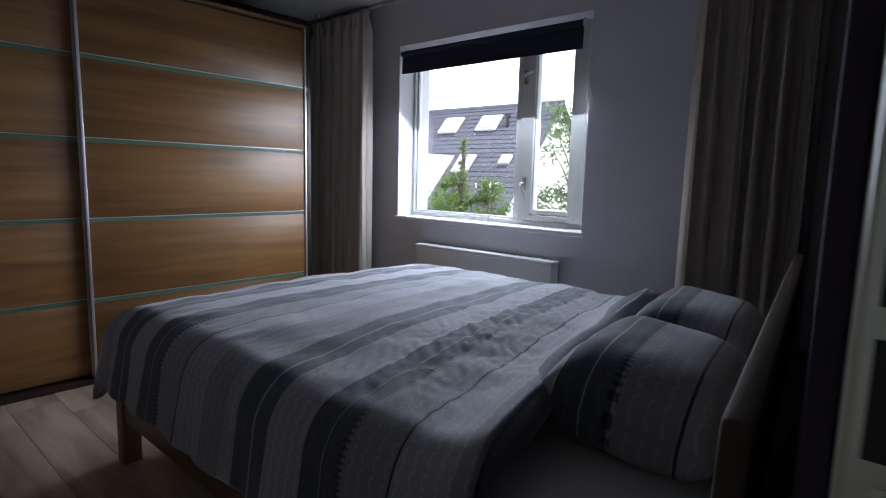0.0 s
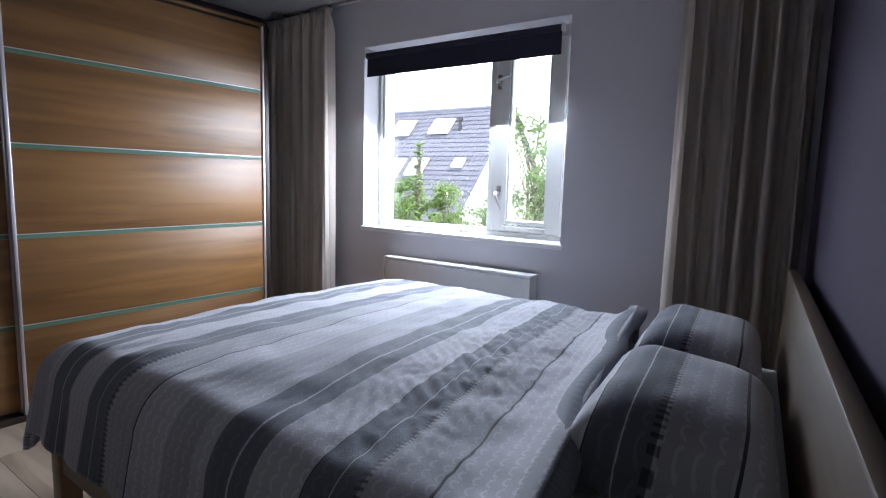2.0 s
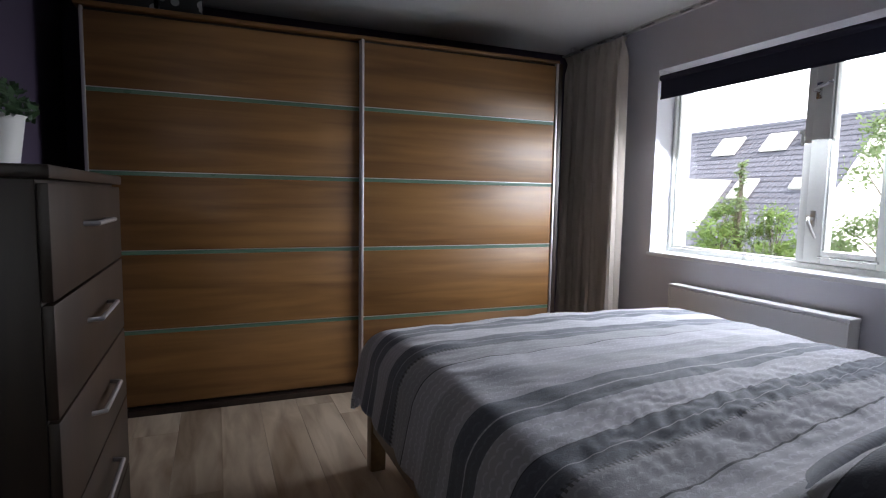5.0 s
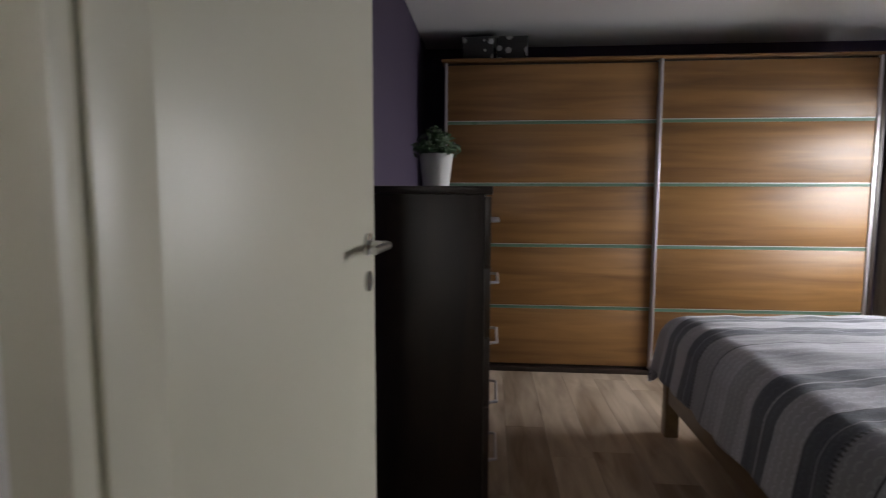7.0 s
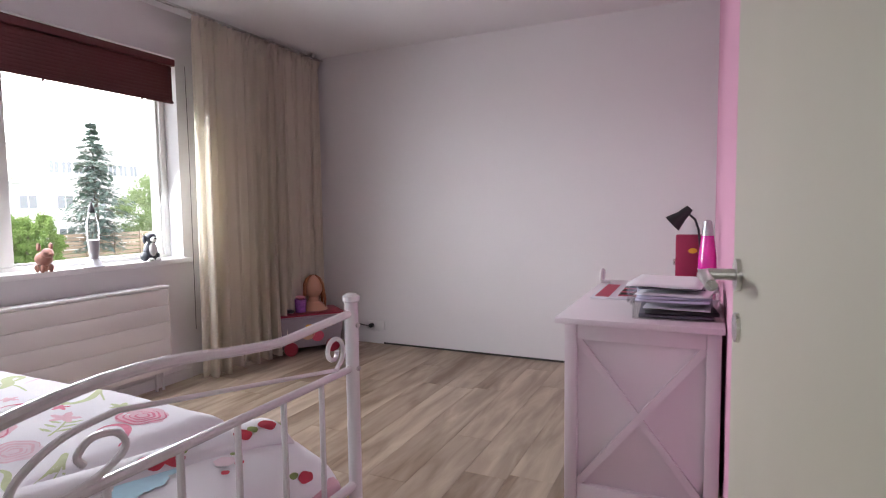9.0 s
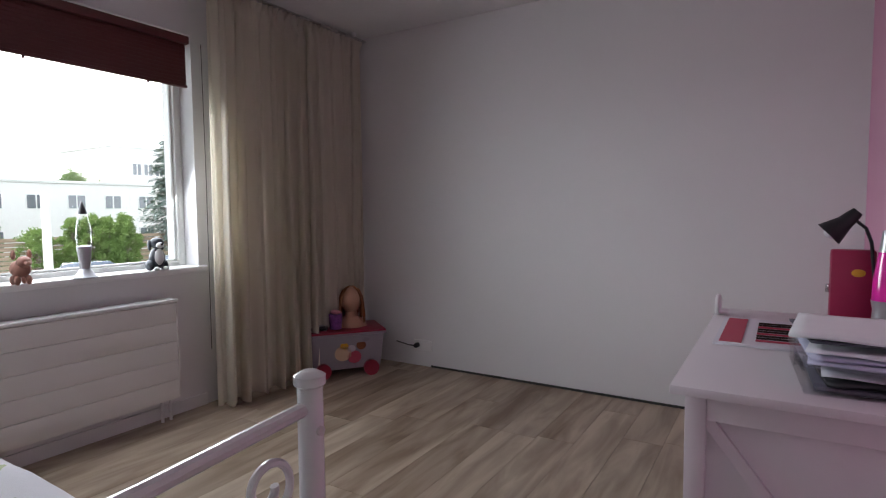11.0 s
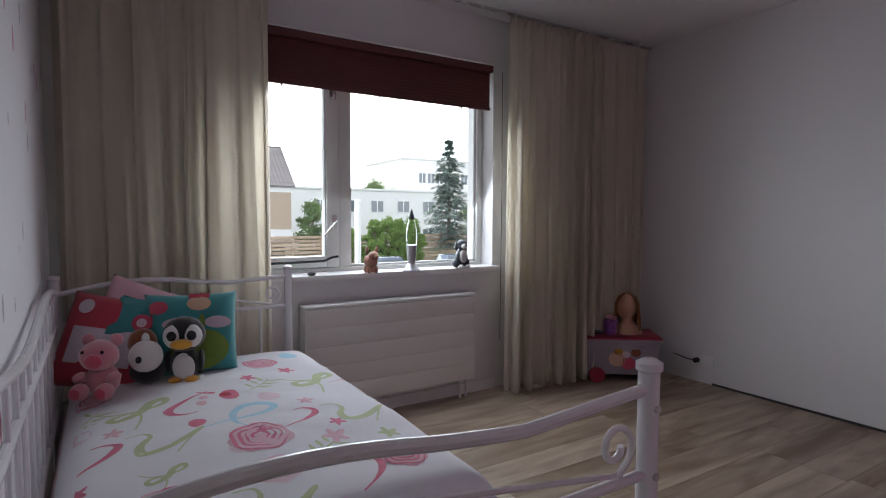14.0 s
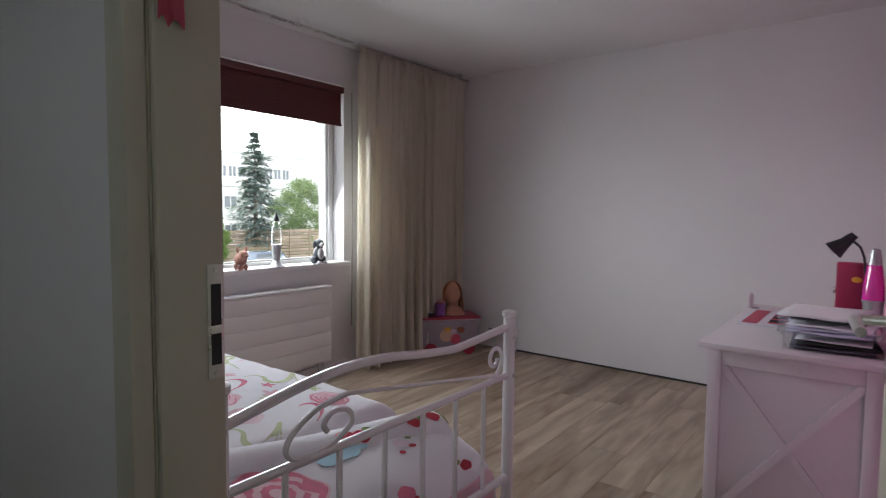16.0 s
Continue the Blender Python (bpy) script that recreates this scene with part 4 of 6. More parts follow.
# ---- girl's room things ----
FX, HX, YB, YF = -0.65, -2.733, 0.145, 1.08     # foot, head, wall side and free side of the daybed
db = thing("daybed", ((FX + HX) / 2, (YB + YF) / 2, 0), "white metal daybed with scrolls and bars, beside the wallpaper", "bed")
R = 0.018
for x in (FX, HX):
    for y in (YB, YF):
        p = part("post", tube([(x, y, 0.0), (x, y, 0.925)], R, 14), M["bed_metal"], db)
        part("cap", lathe([(0.018, 0), (0.0225, 0.004), (0.0225, 0.016), (0.012, 0.022)], (x, y, 0.92), 14), M["bed_metal"], p)
        for z in (0.86, 0.745):
            part("bolt", tube([(x + (0.016 if x == FX else -0.016), y, z), (x + (0.021 if x == FX else -0.021), y, z)], 0.007, 8), M["steel"], p)


def scroll(c, r0, turns, start, sign, axis_pt, n=34):
    """A spiral that winds in towards its centre; axis_pt maps along and up to a point."""
    out = []
    for k in range(n + 1):
        t = k / n
        a = start + sign * turns * 2 * math.pi * t
        r = r0 * (1 - 0.72 * t)
        out.append(axis_pt(c[0] + r * math.cos(a), c[1] + r * math.sin(a)))
    return out


def smooth(P, n):
    """A line of points rounded into an even curve."""
    out = []
    for i in range(len(P) - 1):
        p0, p1, p2, p3 = P[max(0, i - 1)], P[i], P[i + 1], P[min(len(P) - 1, i + 2)]
        for k in range(n):
            t = k / n
            out.append(tuple(0.5 * (2 * p1[j] + (p2[j] - p0[j]) * t + (2 * p0[j] - 5 * p1[j] + 4 * p2[j] - p3[j]) * t * t + (3 * p1[j] - p0[j] - 3 * p2[j] + p3[j]) * t ** 3) for j in (0, 1)))
    return out + [tuple(P[-1])]


def end_panel(x, bars=6):
    P = lambda s, z: (x, YB + (YF - YB) * s, z)
    wave = lambda s: 0.862 + 0.05 * math.sin(math.pi * min(1, s / 0.72)) ** 1.2 * (1 - 0.35 * s) + 0.03 * max(0, s - 0.55) / 0.45
    part("top_rail", tube([P(k / 24, wave(k / 24)) for k in range(25)], 0.0105, 10), M["bed_metal"], db)
    part("middle_rail", tube([P(0, 0.745), P(1, 0.745)], 0.0095, 10), M["bed_metal"], db)
    part("lower_rail", tube([P(0, 0.43), P(1, 0.43)], 0.013, 10), M["bed_metal"], db)
    for k in range(1, bars + 1):
        part("bar", tube([P(k / (bars + 1), 0.43), P(k / (bars + 1), 0.745)], 0.007, 8), M["bed_metal"], db)
    w = YF - YB
    Q = lambda a, b: (x, YB + a, b)
    left = smooth([(0.31, 0.85), (0.225, 0.838), (0.165, 0.808), (0.145, 0.778), (0.165, 0.755), (0.21, 0.75), (0.27, 0.758), (0.322, 0.785), (0.31, 0.815), (0.268, 0.822), (0.243, 0.803), (0.252, 0.785)], 6)
    part("scroll", tube([Q(w * a, b) for a, b in left], 0.006, 8), M["bed_metal"], db)
    right = scroll((w * 0.915, 0.806), 0.042, 1.15, -0.9, 1, Q)[::-1] + [Q(w * 0.92, 0.757)]
    part("scroll", tube(right, 0.006, 8), M["bed_metal"], db)
    part("link_bar", tube([Q(w * 0.31, 0.85), Q(w * 0.93, 0.757)], 0.005, 8), M["bed_metal"], db)


end_panel(FX)
end_panel(HX)
L = HX - FX
part("back_rail", tube([(FX + L * k / 30, YB, 0.872 + 0.03 * math.sin(3 * math.pi * k / 30)) for k in range(31)], 0.0125, 10), M["bed_metal"], db)
part("back_rail", tube([(FX, YB, 0.745), (HX, YB, 0.745)], 0.0115, 10), M["bed_metal"], db)
part("back_rail", tube([(FX, YB, 0.43), (HX, YB, 0.43)], 0.013, 10), M["bed_metal"], db)
for k in range(1, 15):
    part("bar", tube([(FX + L * k / 15, YB, 0.43), (FX + L * k / 15, YB, 0.86)], 0.0065, 8), M["bed_metal"], db)
for y in (YB + 0.02, YF - 0.02):
    part("side_rail", box((HX, y - 0.012, 0.24), (FX, y + 0.012, 0.29), 0.003), M["bed_metal"], db)
solid("mattress", box((HX + 0.03, YB + 0.025, 0.29), (FX - 0.03, YF + 0.005, 0.45), 0.04), M["sheet_pink"], "single mattress with a pink fitted sheet", "mattress")

# duvet of the daybed: white with a print of flowers, birds and curled strokes
gd, _ = duvet_fn(0.16, 1.13, 0, 1.5, 0.52, 0.08, 0.06, 0.04, 0.035, 0.008, 7.0, 0.2)


def girl_xy(u, v):
    a, b, z = gd(u, v)
    return (-2.66 + b, a + 0.03, z)


gdo = thing("duvet", (-1.8, 0.65, 0.45), "white duvet with pink, green and blue flower print on the daybed", "duvet")
M["print_white"] = cloth("white_printed_cotton", (0.78, 0.77, 0.8), 0.04, 6)
thicken(part("cover", sheet(girl_xy, 60, 80), M["print_white"], gdo, "", True, 180), 0.014)


def roll_fn(u, v):
    """The duvet's foot, turned over into a soft roll."""
    y = 0.15 + 1.03 * u
    a = -0.9 + 5.0 * v
    r = 0.058 * min(1.0, 5 * min(u, 1 - u) + 0.4)
    drop = max(0.0, y - 1.05) * 1.3
    return (-1.24 + 0.36 * u - 1.3 * r * math.cos(a), y, 0.542 - 0.02 * u + r * math.sin(a) * 0.85 - drop + 0.006 * math.sin(7 * y))


part("rolled_end", sheet(roll_fn, 40, 16), M["print_white"], gdo, "rolled white and flowered foot end", True, 180)


def lower_fn(u, v):
    """The bottom cushion of bedding that bulges behind the foot bars."""
    w = 2 * u - 1
    a = v * math.pi * 0.53
    full = max(0.0, 1 - abs(w) ** 5) ** 0.5
    y = 0.645 + 0.49 * w - 0.02 * w * math.sin(a)
    back = -1.2 + 0.3 * u
    dent = 0.014 * noise.noise(Vector((y * 5, a * 2, 1)))
    return (back + (-0.672 - back) * math.sin(a) * (0.82 + 0.18 * full) + dent * 0.3, y, 0.3 + 0.245 * max(0.0, math.cos(a)) ** 0.5 * (0.6 + 0.4 * full) + dent)


part("under_layer", sheet(lower_fn, 30, 20), M["print_white"], gdo, "puffed lower fold with large roses", True, 180)

PRINT = {
    "rose": plain("print_rose", (0.68, 0.2, 0.29), 0.9, 0, 0.3, 30, 0.1, 200),
    "pale": plain("print_pale_pink", (0.76, 0.5, 0.56), 0.9, 0, 0.15, 30, 0.1, 200),
    "blush": plain("print_blush", (0.78, 0.64, 0.69), 0.9, 0, 0.08, 30, 0.1, 200),
    "red": plain("print_red", (0.48, 0.05, 0.08), 0.9, 0, 0.3, 30, 0.1, 200),
    "green": plain("print_green", (0.52, 0.58, 0.34), 0.9, 0, 0.18, 30, 0.1, 200),
    "leaf": plain("print_leaf", (0.25, 0.33, 0.12), 0.9, 0, 0.2, 30, 0.1, 200),
    "blue": plain("print_blue", (0.45, 0.7, 0.8), 0.9, 0, 0.12, 30, 0.1, 200),
}


def on_duvet(x, y):
    """The height of the daybed's cover above the floor at a place."""
    v = min(1.0, max(0.0, (x + 2.66) / 1.72))
    u = min(1.0, max(0.0, (y - 0.05) / 1.3))
    best = None
    for _ in range(9):
        p = girl_xy(u, v)
        u = min(1.0, max(0.0, u + (y - p[1]) * 0.72))
        v = min(1.0, max(0.0, v + (x - p[0]) * 0.55))
        best = p
    return best[2] + 0.0078


def ribbon(pts, widths):
    """A brush stroke that lies on the duvet."""
    bm = bmesh.new()
    rows = []
    for i, (x, y) in enumerate(pts):
        a, b = pts[max(0, i - 1)], pts[min(len(pts) - 1, i + 1)]
        d = Vector((b[0] - a[0], b[1] - a[1]))
        d = d.normalized() if d.length else Vector((1, 0))
        n = Vector((-d.y, d.x)) * widths[i] / 2
        rows.append([bm.verts.new((x + s * n.x, y + s * n.y, on_duvet(x + s * n.x, y + s * n.y))) for s in (-1, 1)])
    for p, q in zip(rows, rows[1:]):
        bm.faces.new((p[0], p[1], q[1], q[0]))
    return bm


def disc(x, y, r, squash=1.0, petals=0, turn=0.0, swell=0.06):
    bm = bmesh.new()
    n = 24
    c = bm.verts.new((x, y, on_duvet(x, y) + 0.001))
    ring = []
    for k in range(n):
        a = 2 * math.pi * k / n
        q = r * (1 + (swell * math.cos(petals * a + turn) if petals else 0) + 0.05 * math.sin(3 * a + x * 40))
        px, py = x + q * math.cos(a), y + q * squash * math.sin(a)
        ring.append(bm.verts.new((px, py, on_duvet(px, py))))
    for k in range(n):
        bm.faces.new((c, ring[k], ring[(k + 1) % n]))
    return bm


def stroke(kind, x, y, s, turn, mat):
    """Curled strokes of the print, about s metres long."""
    shapes = {
        "hook": [(-0.34, 0.36), (-0.22, 0.48), (-0.02, 0.5), (0.1, 0.36), (0.13, 0.1), (0.08, -0.2), (-0.04, -0.5)],
        "loop": [(-0.55, 0.02), (-0.3, 0.0), (0.0, 0.12), (0.14, 0.4), (0.04, 0.52), (-0.04, 0.34), (0.02, 0.0), (-0.12, -0.24), (-0.26, -0.14), (-0.1, 0.02), (0.12, -0.12), (0.26, -0.5)],
        "eight": [(-0.34, -0.5), (-0.1, -0.2), (0.18, 0.12), (0.26, 0.4), (0.08, 0.5), (-0.14, 0.38), (-0.16, 0.1), (-0.02, -0.16), (0.16, -0.3), (0.4, -0.36)],
        "wave": [(-0.6, 0.12), (-0.42, 0.24), (-0.26, 0.12), (-0.2, -0.2), (-0.04, -0.36), (0.14, -0.2), (0.24, 0.1), (0.28, 0.42), (0.3, 0.1), (0.36, -0.34)],
    }
    line = smooth(shapes[kind], 6)
    c, sn = math.cos(turn), math.sin(turn)
    pts = [(x + s * (a * c - b * sn), y + s * (a * sn + b * c)) for a, b in line]
    n = len(pts) - 1
    wd = [s * (0.025 + 0.11 * math.sin(math.pi * k / n) ** 2.2) for k in range(n + 1)]
    return part("printed_stroke", ribbon(pts, wd), PRINT[mat], gdo, "", False)


def rose_print(x, y, r, mat="rose"):
    """A brushed rose: a soft blot, uneven rings and a heart."""
    part("printed_flower", disc(x, y, r, 0.85, 7, x * 9), PRINT["blush" if mat == "pale" else "pale"], gdo, "", False)
    rr = random.Random(int(x * 1000))
    for k, q in enumerate((0.9, 0.66, 0.45, 0.25)):
        n, t0 = 22, rr.uniform(0, 6.28)
        span = rr.uniform(0.7, 1.0)
        pts = [(x + r * q * (1 + 0.07 * math.sin(5 * a)) * math.cos(a), y + r * 0.85 * q * (1 + 0.07 * math.sin(5 * a)) * math.sin(a)) for a in (t0 + 2 * math.pi * span * j / n for j in range(n + 1))]
        b = ribbon(pts, [r * 0.11 * math.sin(math.pi * (0.08 + 0.84 * j / n)) for j in range(n + 1)])
        for v in b.verts:
            v.co.z += 0.0012
        part("printed_ring", b, PRINT[mat], gdo, "", False)


def blossom(x, y, r, mat):
    """A small five-petalled flower."""
    part("printed_blossom", disc(x, y, r, 0.75, 5, x * 11, 0.4), PRINT[mat], gdo, "", False)


def sprig(x, y, s, turn, mat="green"):
    """A thin stem with pairs of small leaves."""
    c, sn = math.cos(turn), math.sin(turn)
    at = lambda a, b: (x + s * (a * c - b * sn), y + s * (a * sn + b * c))
    part("printed_stem", ribbon([at(0.05 * math.sin(3 * k / 8), -0.5 + k / 8) for k in range(9)], [0.006] * 9), PRINT[mat], gdo, "", False)
    for k in range(3):
        for side in (-1, 1):
            h = -0.25 + 0.28 * k
            part("printed_leaf", ribbon([at(side * 0.04, h), at(side * 0.2, h + 0.1), at(side * 0.36, h + 0.22)], [0.004, 0.014, 0.004]), PRINT[mat], gdo, "", False)


for a in (("hook", -2.04, 0.54, 0.22, -2.2, "rose"), ("eight", -1.8, 0.66, 0.24, 0.9, "blue"), ("loop", -2.08, 0.985, 0.26, 1.0, "green"), ("wave", -1.69, 0.995, 0.22, 0.95, "green"), ("hook", -1.7, 0.815, 0.17, 0.8, "rose"), ("hook", -2.1, 1.085, 0.16, 0.8, "pale"),
          ("loop", -2.03, 0.39, 0.25, 1.0, "green"), ("wave", -1.73, 0.44, 0.22, 0.95, "green"), ("hook", -1.72, 0.265, 0.19, 0.8, "rose"), ("wave", -1.25, 0.62, 0.2, 0.9, "green"), ("loop", -1.5, 0.42, 0.13, 0.9, "green"), ("hook", -1.28, 0.86, 0.16, 1.0, "rose"), ("loop", -2.42, 0.62, 0.2, 1.0, "green")):
    stroke(*a)
for x, y, r, m in ((-2.447, 0.87, 0.085, "rose"), (-1.61, 0.67, 0.1, "rose"), (-1.35, 0.98, 0.08, "rose"), (-1.36, 0.41, 0.09, "rose"), (-1.41, 0.235, 0.075, "rose"), (-2.3, 0.26, 0.08, "rose"), (-1.4, 0.66, 0.07, "pale")):
    rose_print(x, y, r, m)
for x, y, r, m in ((-1.815, 0.535, 0.035, "rose"), (-1.965, 0.785, 0.055, "blush"), (-1.955, 0.225, 0.06, "blush"), (-2.55, 1.02, 0.055, "blue"), (-1.56, 0.6, 0.03, "blush"), (-2.0, 0.575, 0.024, "pale"), (-2.06, 0.59, 0.022, "pale")):
    part("printed_berry", disc(x, y, r, 0.7), PRINT[m], gdo, "", False)
for x, y, r, m in ((-2.285, 0.935, 0.034, "rose"), (-2.22, 0.77, 0.03, "rose"), (-1.9, 0.32, 0.03, "pale"), (-1.655, 0.69, 0.024, "rose"), (-1.53, 0.86, 0.04, "pale"), (-1.86, 0.88, 0.03, "pale"), (-1.55, 0.24, 0.026, "rose"), (-1.62, 0.9, 0.026, "rose"), (-1.49, 1.01, 0.034, "green")):
    blossom(x, y, r, m)
part("printed_bird", disc(-2.045, 0.67, 0.052, 0.62), PRINT["rose"], gdo, "", False)
b = disc(-2.05, 0.66, 0.026, 0.7)
for v in b.verts:
    v.co.z += 0.0012
part("printed_wing", b, PRINT["red"], gdo, "", False)
part("printed_tail", ribbon([(-2.09, 0.63), (-2.11, 0.6), (-2.13, 0.575)], [0.02, 0.012, 0.004]), PRINT["rose"], gdo, "", False)
sprig(-2.12, 0.79, 0.15, 0.9)
sprig(-2.08, 0.24, 0.15, 0.9)
sprig(-1.46, 0.8, 0.12, 0.7)


def patch(fn_pt, r, mat, petals=6):
    """A printed flower on the puffed foot fold."""
    bm = bmesh.new()
    n = 40
    ring = []
    c = bm.verts.new(fn_pt(0, 0))
    for k in range(n):
        a = 2 * math.pi * k / n
        q = r * (1 + 0.05 * math.cos(petals * a + 40 * r) + 0.03 * math.sin(3 * a))
        ring.append(bm.verts.new(fn_pt(q * math.cos(a), q * math.sin(a))))
    for k in range(n):
        bm.faces.new((c, ring[k], ring[(k + 1) % n]))
    return part("printed_flower", bm, PRINT[mat], gdo, "", False)


def on_lower(y0, v0, lift):
    def f(a, b):
        p = lower_fn(min(1, max(0, (y0 + a - 0.155) / 0.98)), min(1, max(0, v0 + b * 1.7)))
        return (p[0], p[1], p[2] + lift)
    return f


def on_roll(y0, v0, lift):
    def f(a, b):
        p = roll_fn(min(1, max(0, (y0 + a - 0.15) / 1.03)), min(1, max(0, v0 - b * 3.2)))
        return (p[0] + lift, p[1], p[2] + lift)
    return f


patch(on_lower(0.45, 0.27, 0.004), 0.115, "pale", 7)
for k, r in enumerate((0.108, 0.09, 0.072, 0.055, 0.038, 0.02)):
    patch(on_lower(0.45, 0.27, 0.005 + 0.0007 * k), r, "rose" if k % 2 == 0 else "pale", 7 + k)
for y, v, r, m, n in ((0.48, 0.56, 0.026, "red", 5), (0.53, 0.6, 0.022, "red", 5), (0.5, 0.49, 0.014, "leaf", 3), (0.55, 0.53, 0.014, "leaf", 3), (0.72, 0.58, 0.03, "rose", 5), (0.74, 0.66, 0.022, "red", 5), (0.68, 0.64, 0.014, "leaf", 3),
                      (0.69, 0.12, 0.05, "blue", 9), (0.64, 0.16, 0.032, "blue", 7), (0.75, 0.1, 0.028, "blue", 5), (0.98, 0.58, 0.026, "red", 5), (0.95, 0.53, 0.014, "leaf", 3), (0.86, 0.2, 0.026, "blush", 6), (0.88, 0.25, 0.012, "red", 4), (0.83, 0.28, 0.01, "red", 4), (0.9, 0.16, 0.01, "leaf", 4), (0.25, 0.3, 0.03, "red", 5)):
    patch(on_lower(y, v, 0.004), r, m, n)
for y, v, r, c in ((0.74, 0.6, 0.026, "red"), (0.78, 0.63, 0.024, "red"), (0.81, 0.57, 0.014, "leaf"), (0.3, 0.62, 0.022, "green"), (0.95, 0.62, 0.02, "red"), (0.98, 0.6, 0.012, "leaf"), (1.02, 0.6, 0.02, "red"), (1.06, 0.62, 0.012, "leaf"), (0.2, 0.55, 0.03, "blush")):
    patch(on_roll(y, v, 0.003), r, c, 4)

# cushions and soft toys at the head of the daybed
M["cushion_teal"] = cloth("teal_cushion", (0.06, 0.3, 0.31), 0.1)
M["cushion_red"] = cloth("red_patch_cushion", (0.5, 0.05, 0.08), 0.15)
M["felt_green"] = cloth("green_felt", (0.2, 0.3, 0.05), 0.1)
M["felt_pale"] = cloth("pale_felt", (0.62, 0.52, 0.58), 0.08)
M["felt_skin"] = cloth("sand_felt", (0.7, 0.48, 0.32), 0.05)
M["plush_pink"] = cloth("pink_plush", (0.66, 0.25, 0.3), 0.12, 30, 300, 0.6, 0.8)
M["plush_deep"] = cloth("deep_pink_plush", (0.58, 0.07, 0.13), 0.1, 30, 300, 0.6, 0.8)
M["plush_white"] = cloth("white_plush", (0.74, 0.72, 0.7), 0.06, 30, 300, 0.6, 0.8)
M["plush_black"] = cloth("black_plush", (0.012, 0.012, 0.014), 0.2, 30, 300, 0.6, 0.4)
M["plush_yellow"] = cloth("yellow_plush", (0.72, 0.36, 0.03), 0.1, 30, 300, 0.6, 0.4)
M["plush_brown"] = cloth("brown_plush", (0.24, 0.07, 0.025), 0.2, 30, 300, 0.6, 0.6)
M["eye_black"] = plain("glossy_black_eye", (0.01, 0.01, 0.012), 0.08)


def cushion(centre, size, rot, mat, label, seed, patches):
    """A square cushion with sewn-on patches; a patch: shape, along, up, width, height, colour."""
    root = pillow("cushion", centre, size, rot, mat, label, seed, 1.0, "cushion", "cushions on the daybed")
    e = Euler([radians(a) for a in rot])
    for nm, a, b, w, h, m, round_ in patches:
        bm = bmesh.new()
        n = 20 if round_ else 4
        vs = []
        for k in range(n):
            t = 2 * math.pi * k / n + (0 if round_ else math.pi / 4)
            f = 1 if round_ else 1.414
            vs.append((a + w / 2 * math.cos(t) * f, b + h / 2 * math.sin(t) * f))
        rings = []
        for q in (1.0, 0.6, 0.25):
            row = []
            for px, py in vs:
                px, py = a + (px - a) * q, b + (py - b) * q
                aa, bb = 2 * px / size[0], 2 * py / size[1]
                z = size[2] / 2 * max(0.0, (1 - min(1, aa ** 4)) * (1 - min(1, bb ** 4))) ** 0.55 + 0.006
                p = Vector((px, py, z))
                p.rotate(e)
                row.append(bm.verts.new(p + Vector(centre)))
            rings.append(row)
        for r0, r1 in zip(rings, rings[1:]):
            for k in range(n):
                bm.faces.new((r0[k], r0[(k + 1) % n], r1[(k + 1) % n], r1[k]))
        bm.faces.new(rings[-1])
        part(nm, bm, M[m] if m in M else PRINT[m], root, "", False)
    return root


cushion((-2.5, 0.615, 0.7), (0.35, 0.34, 0.13), (70, 0, 80), M["cushion_teal"], "teal felt cushion with a fairy and green hill", 5,
        [("hill_patch", 0.03, -0.075, 0.22, 0.16, "felt_green", True), ("wing_patch", -0.04, 0.03, 0.13, 0.05, "felt_pale", True), ("wing_patch", 0.1, 0.03, 0.1, 0.05, "felt_pale", True), ("body_patch", 0.04, 0.03, 0.025, 0.07, "felt_green", True), ("face_patch", 0.03, 0.11, 0.09, 0.06, "felt_skin", True), ("hat_patch", 0.03, 0.145, 0.08, 0.022, "red", False), ("flower_patch", -0.12, 0.1, 0.075, 0.055, "plush_deep", True)])
cushion((-2.58, 0.33, 0.68), (0.38, 0.38, 0.13), (66, 8, 62), M["cushion_red"], "red patchwork cushion with flower and lace patches", 6,
        [("patch", 0.08, 0.1, 0.16, 0.16, "cushion_teal", False), ("patch", 0.0, -0.03, 0.24, 0.14, "felt_pale", False), ("flower", -0.1, 0.12, 0.06, 0.06, "felt_pale", True), ("flower", 0.12, 0.08, 0.07, 0.07, "plush_deep", True), ("flower", 0.12, 0.08, 0.035, 0.035, "felt_pale", True)])
cushion((-2.62, 0.44, 0.72), (0.36, 0.36, 0.11), (70, 20, 72), M["sheet_pink"], "pink patterned cushion behind the others", 9, [("patch", -0.04, 0.0, 0.12, 0.2, "cushion_teal", False)])


def soft_toy(name, base, turn, bits, label):
    """Soft toys and figures: bits of name, place, radii, colour, told from the base and turned about it."""
    root = thing(name, base, label, "soft toy")
    c, s = math.cos(radians(turn)), math.sin(radians(turn))
    k = 0.86 if name.endswith("toy") else 1.0
    for nm, p, r, m in bits:
        p, r = [k * v for v in p], [k * v for v in r]
        q = (base[0] + p[0] * c - p[1] * s, base[1] + p[0] * s + p[1] * c, base[2] + p[2])
        part(nm, blob(q, r, None, 16, 0.05 if "plush" in m else 0, (0, 0, turn)), M[m], root)
    return root


TZ = 0.565
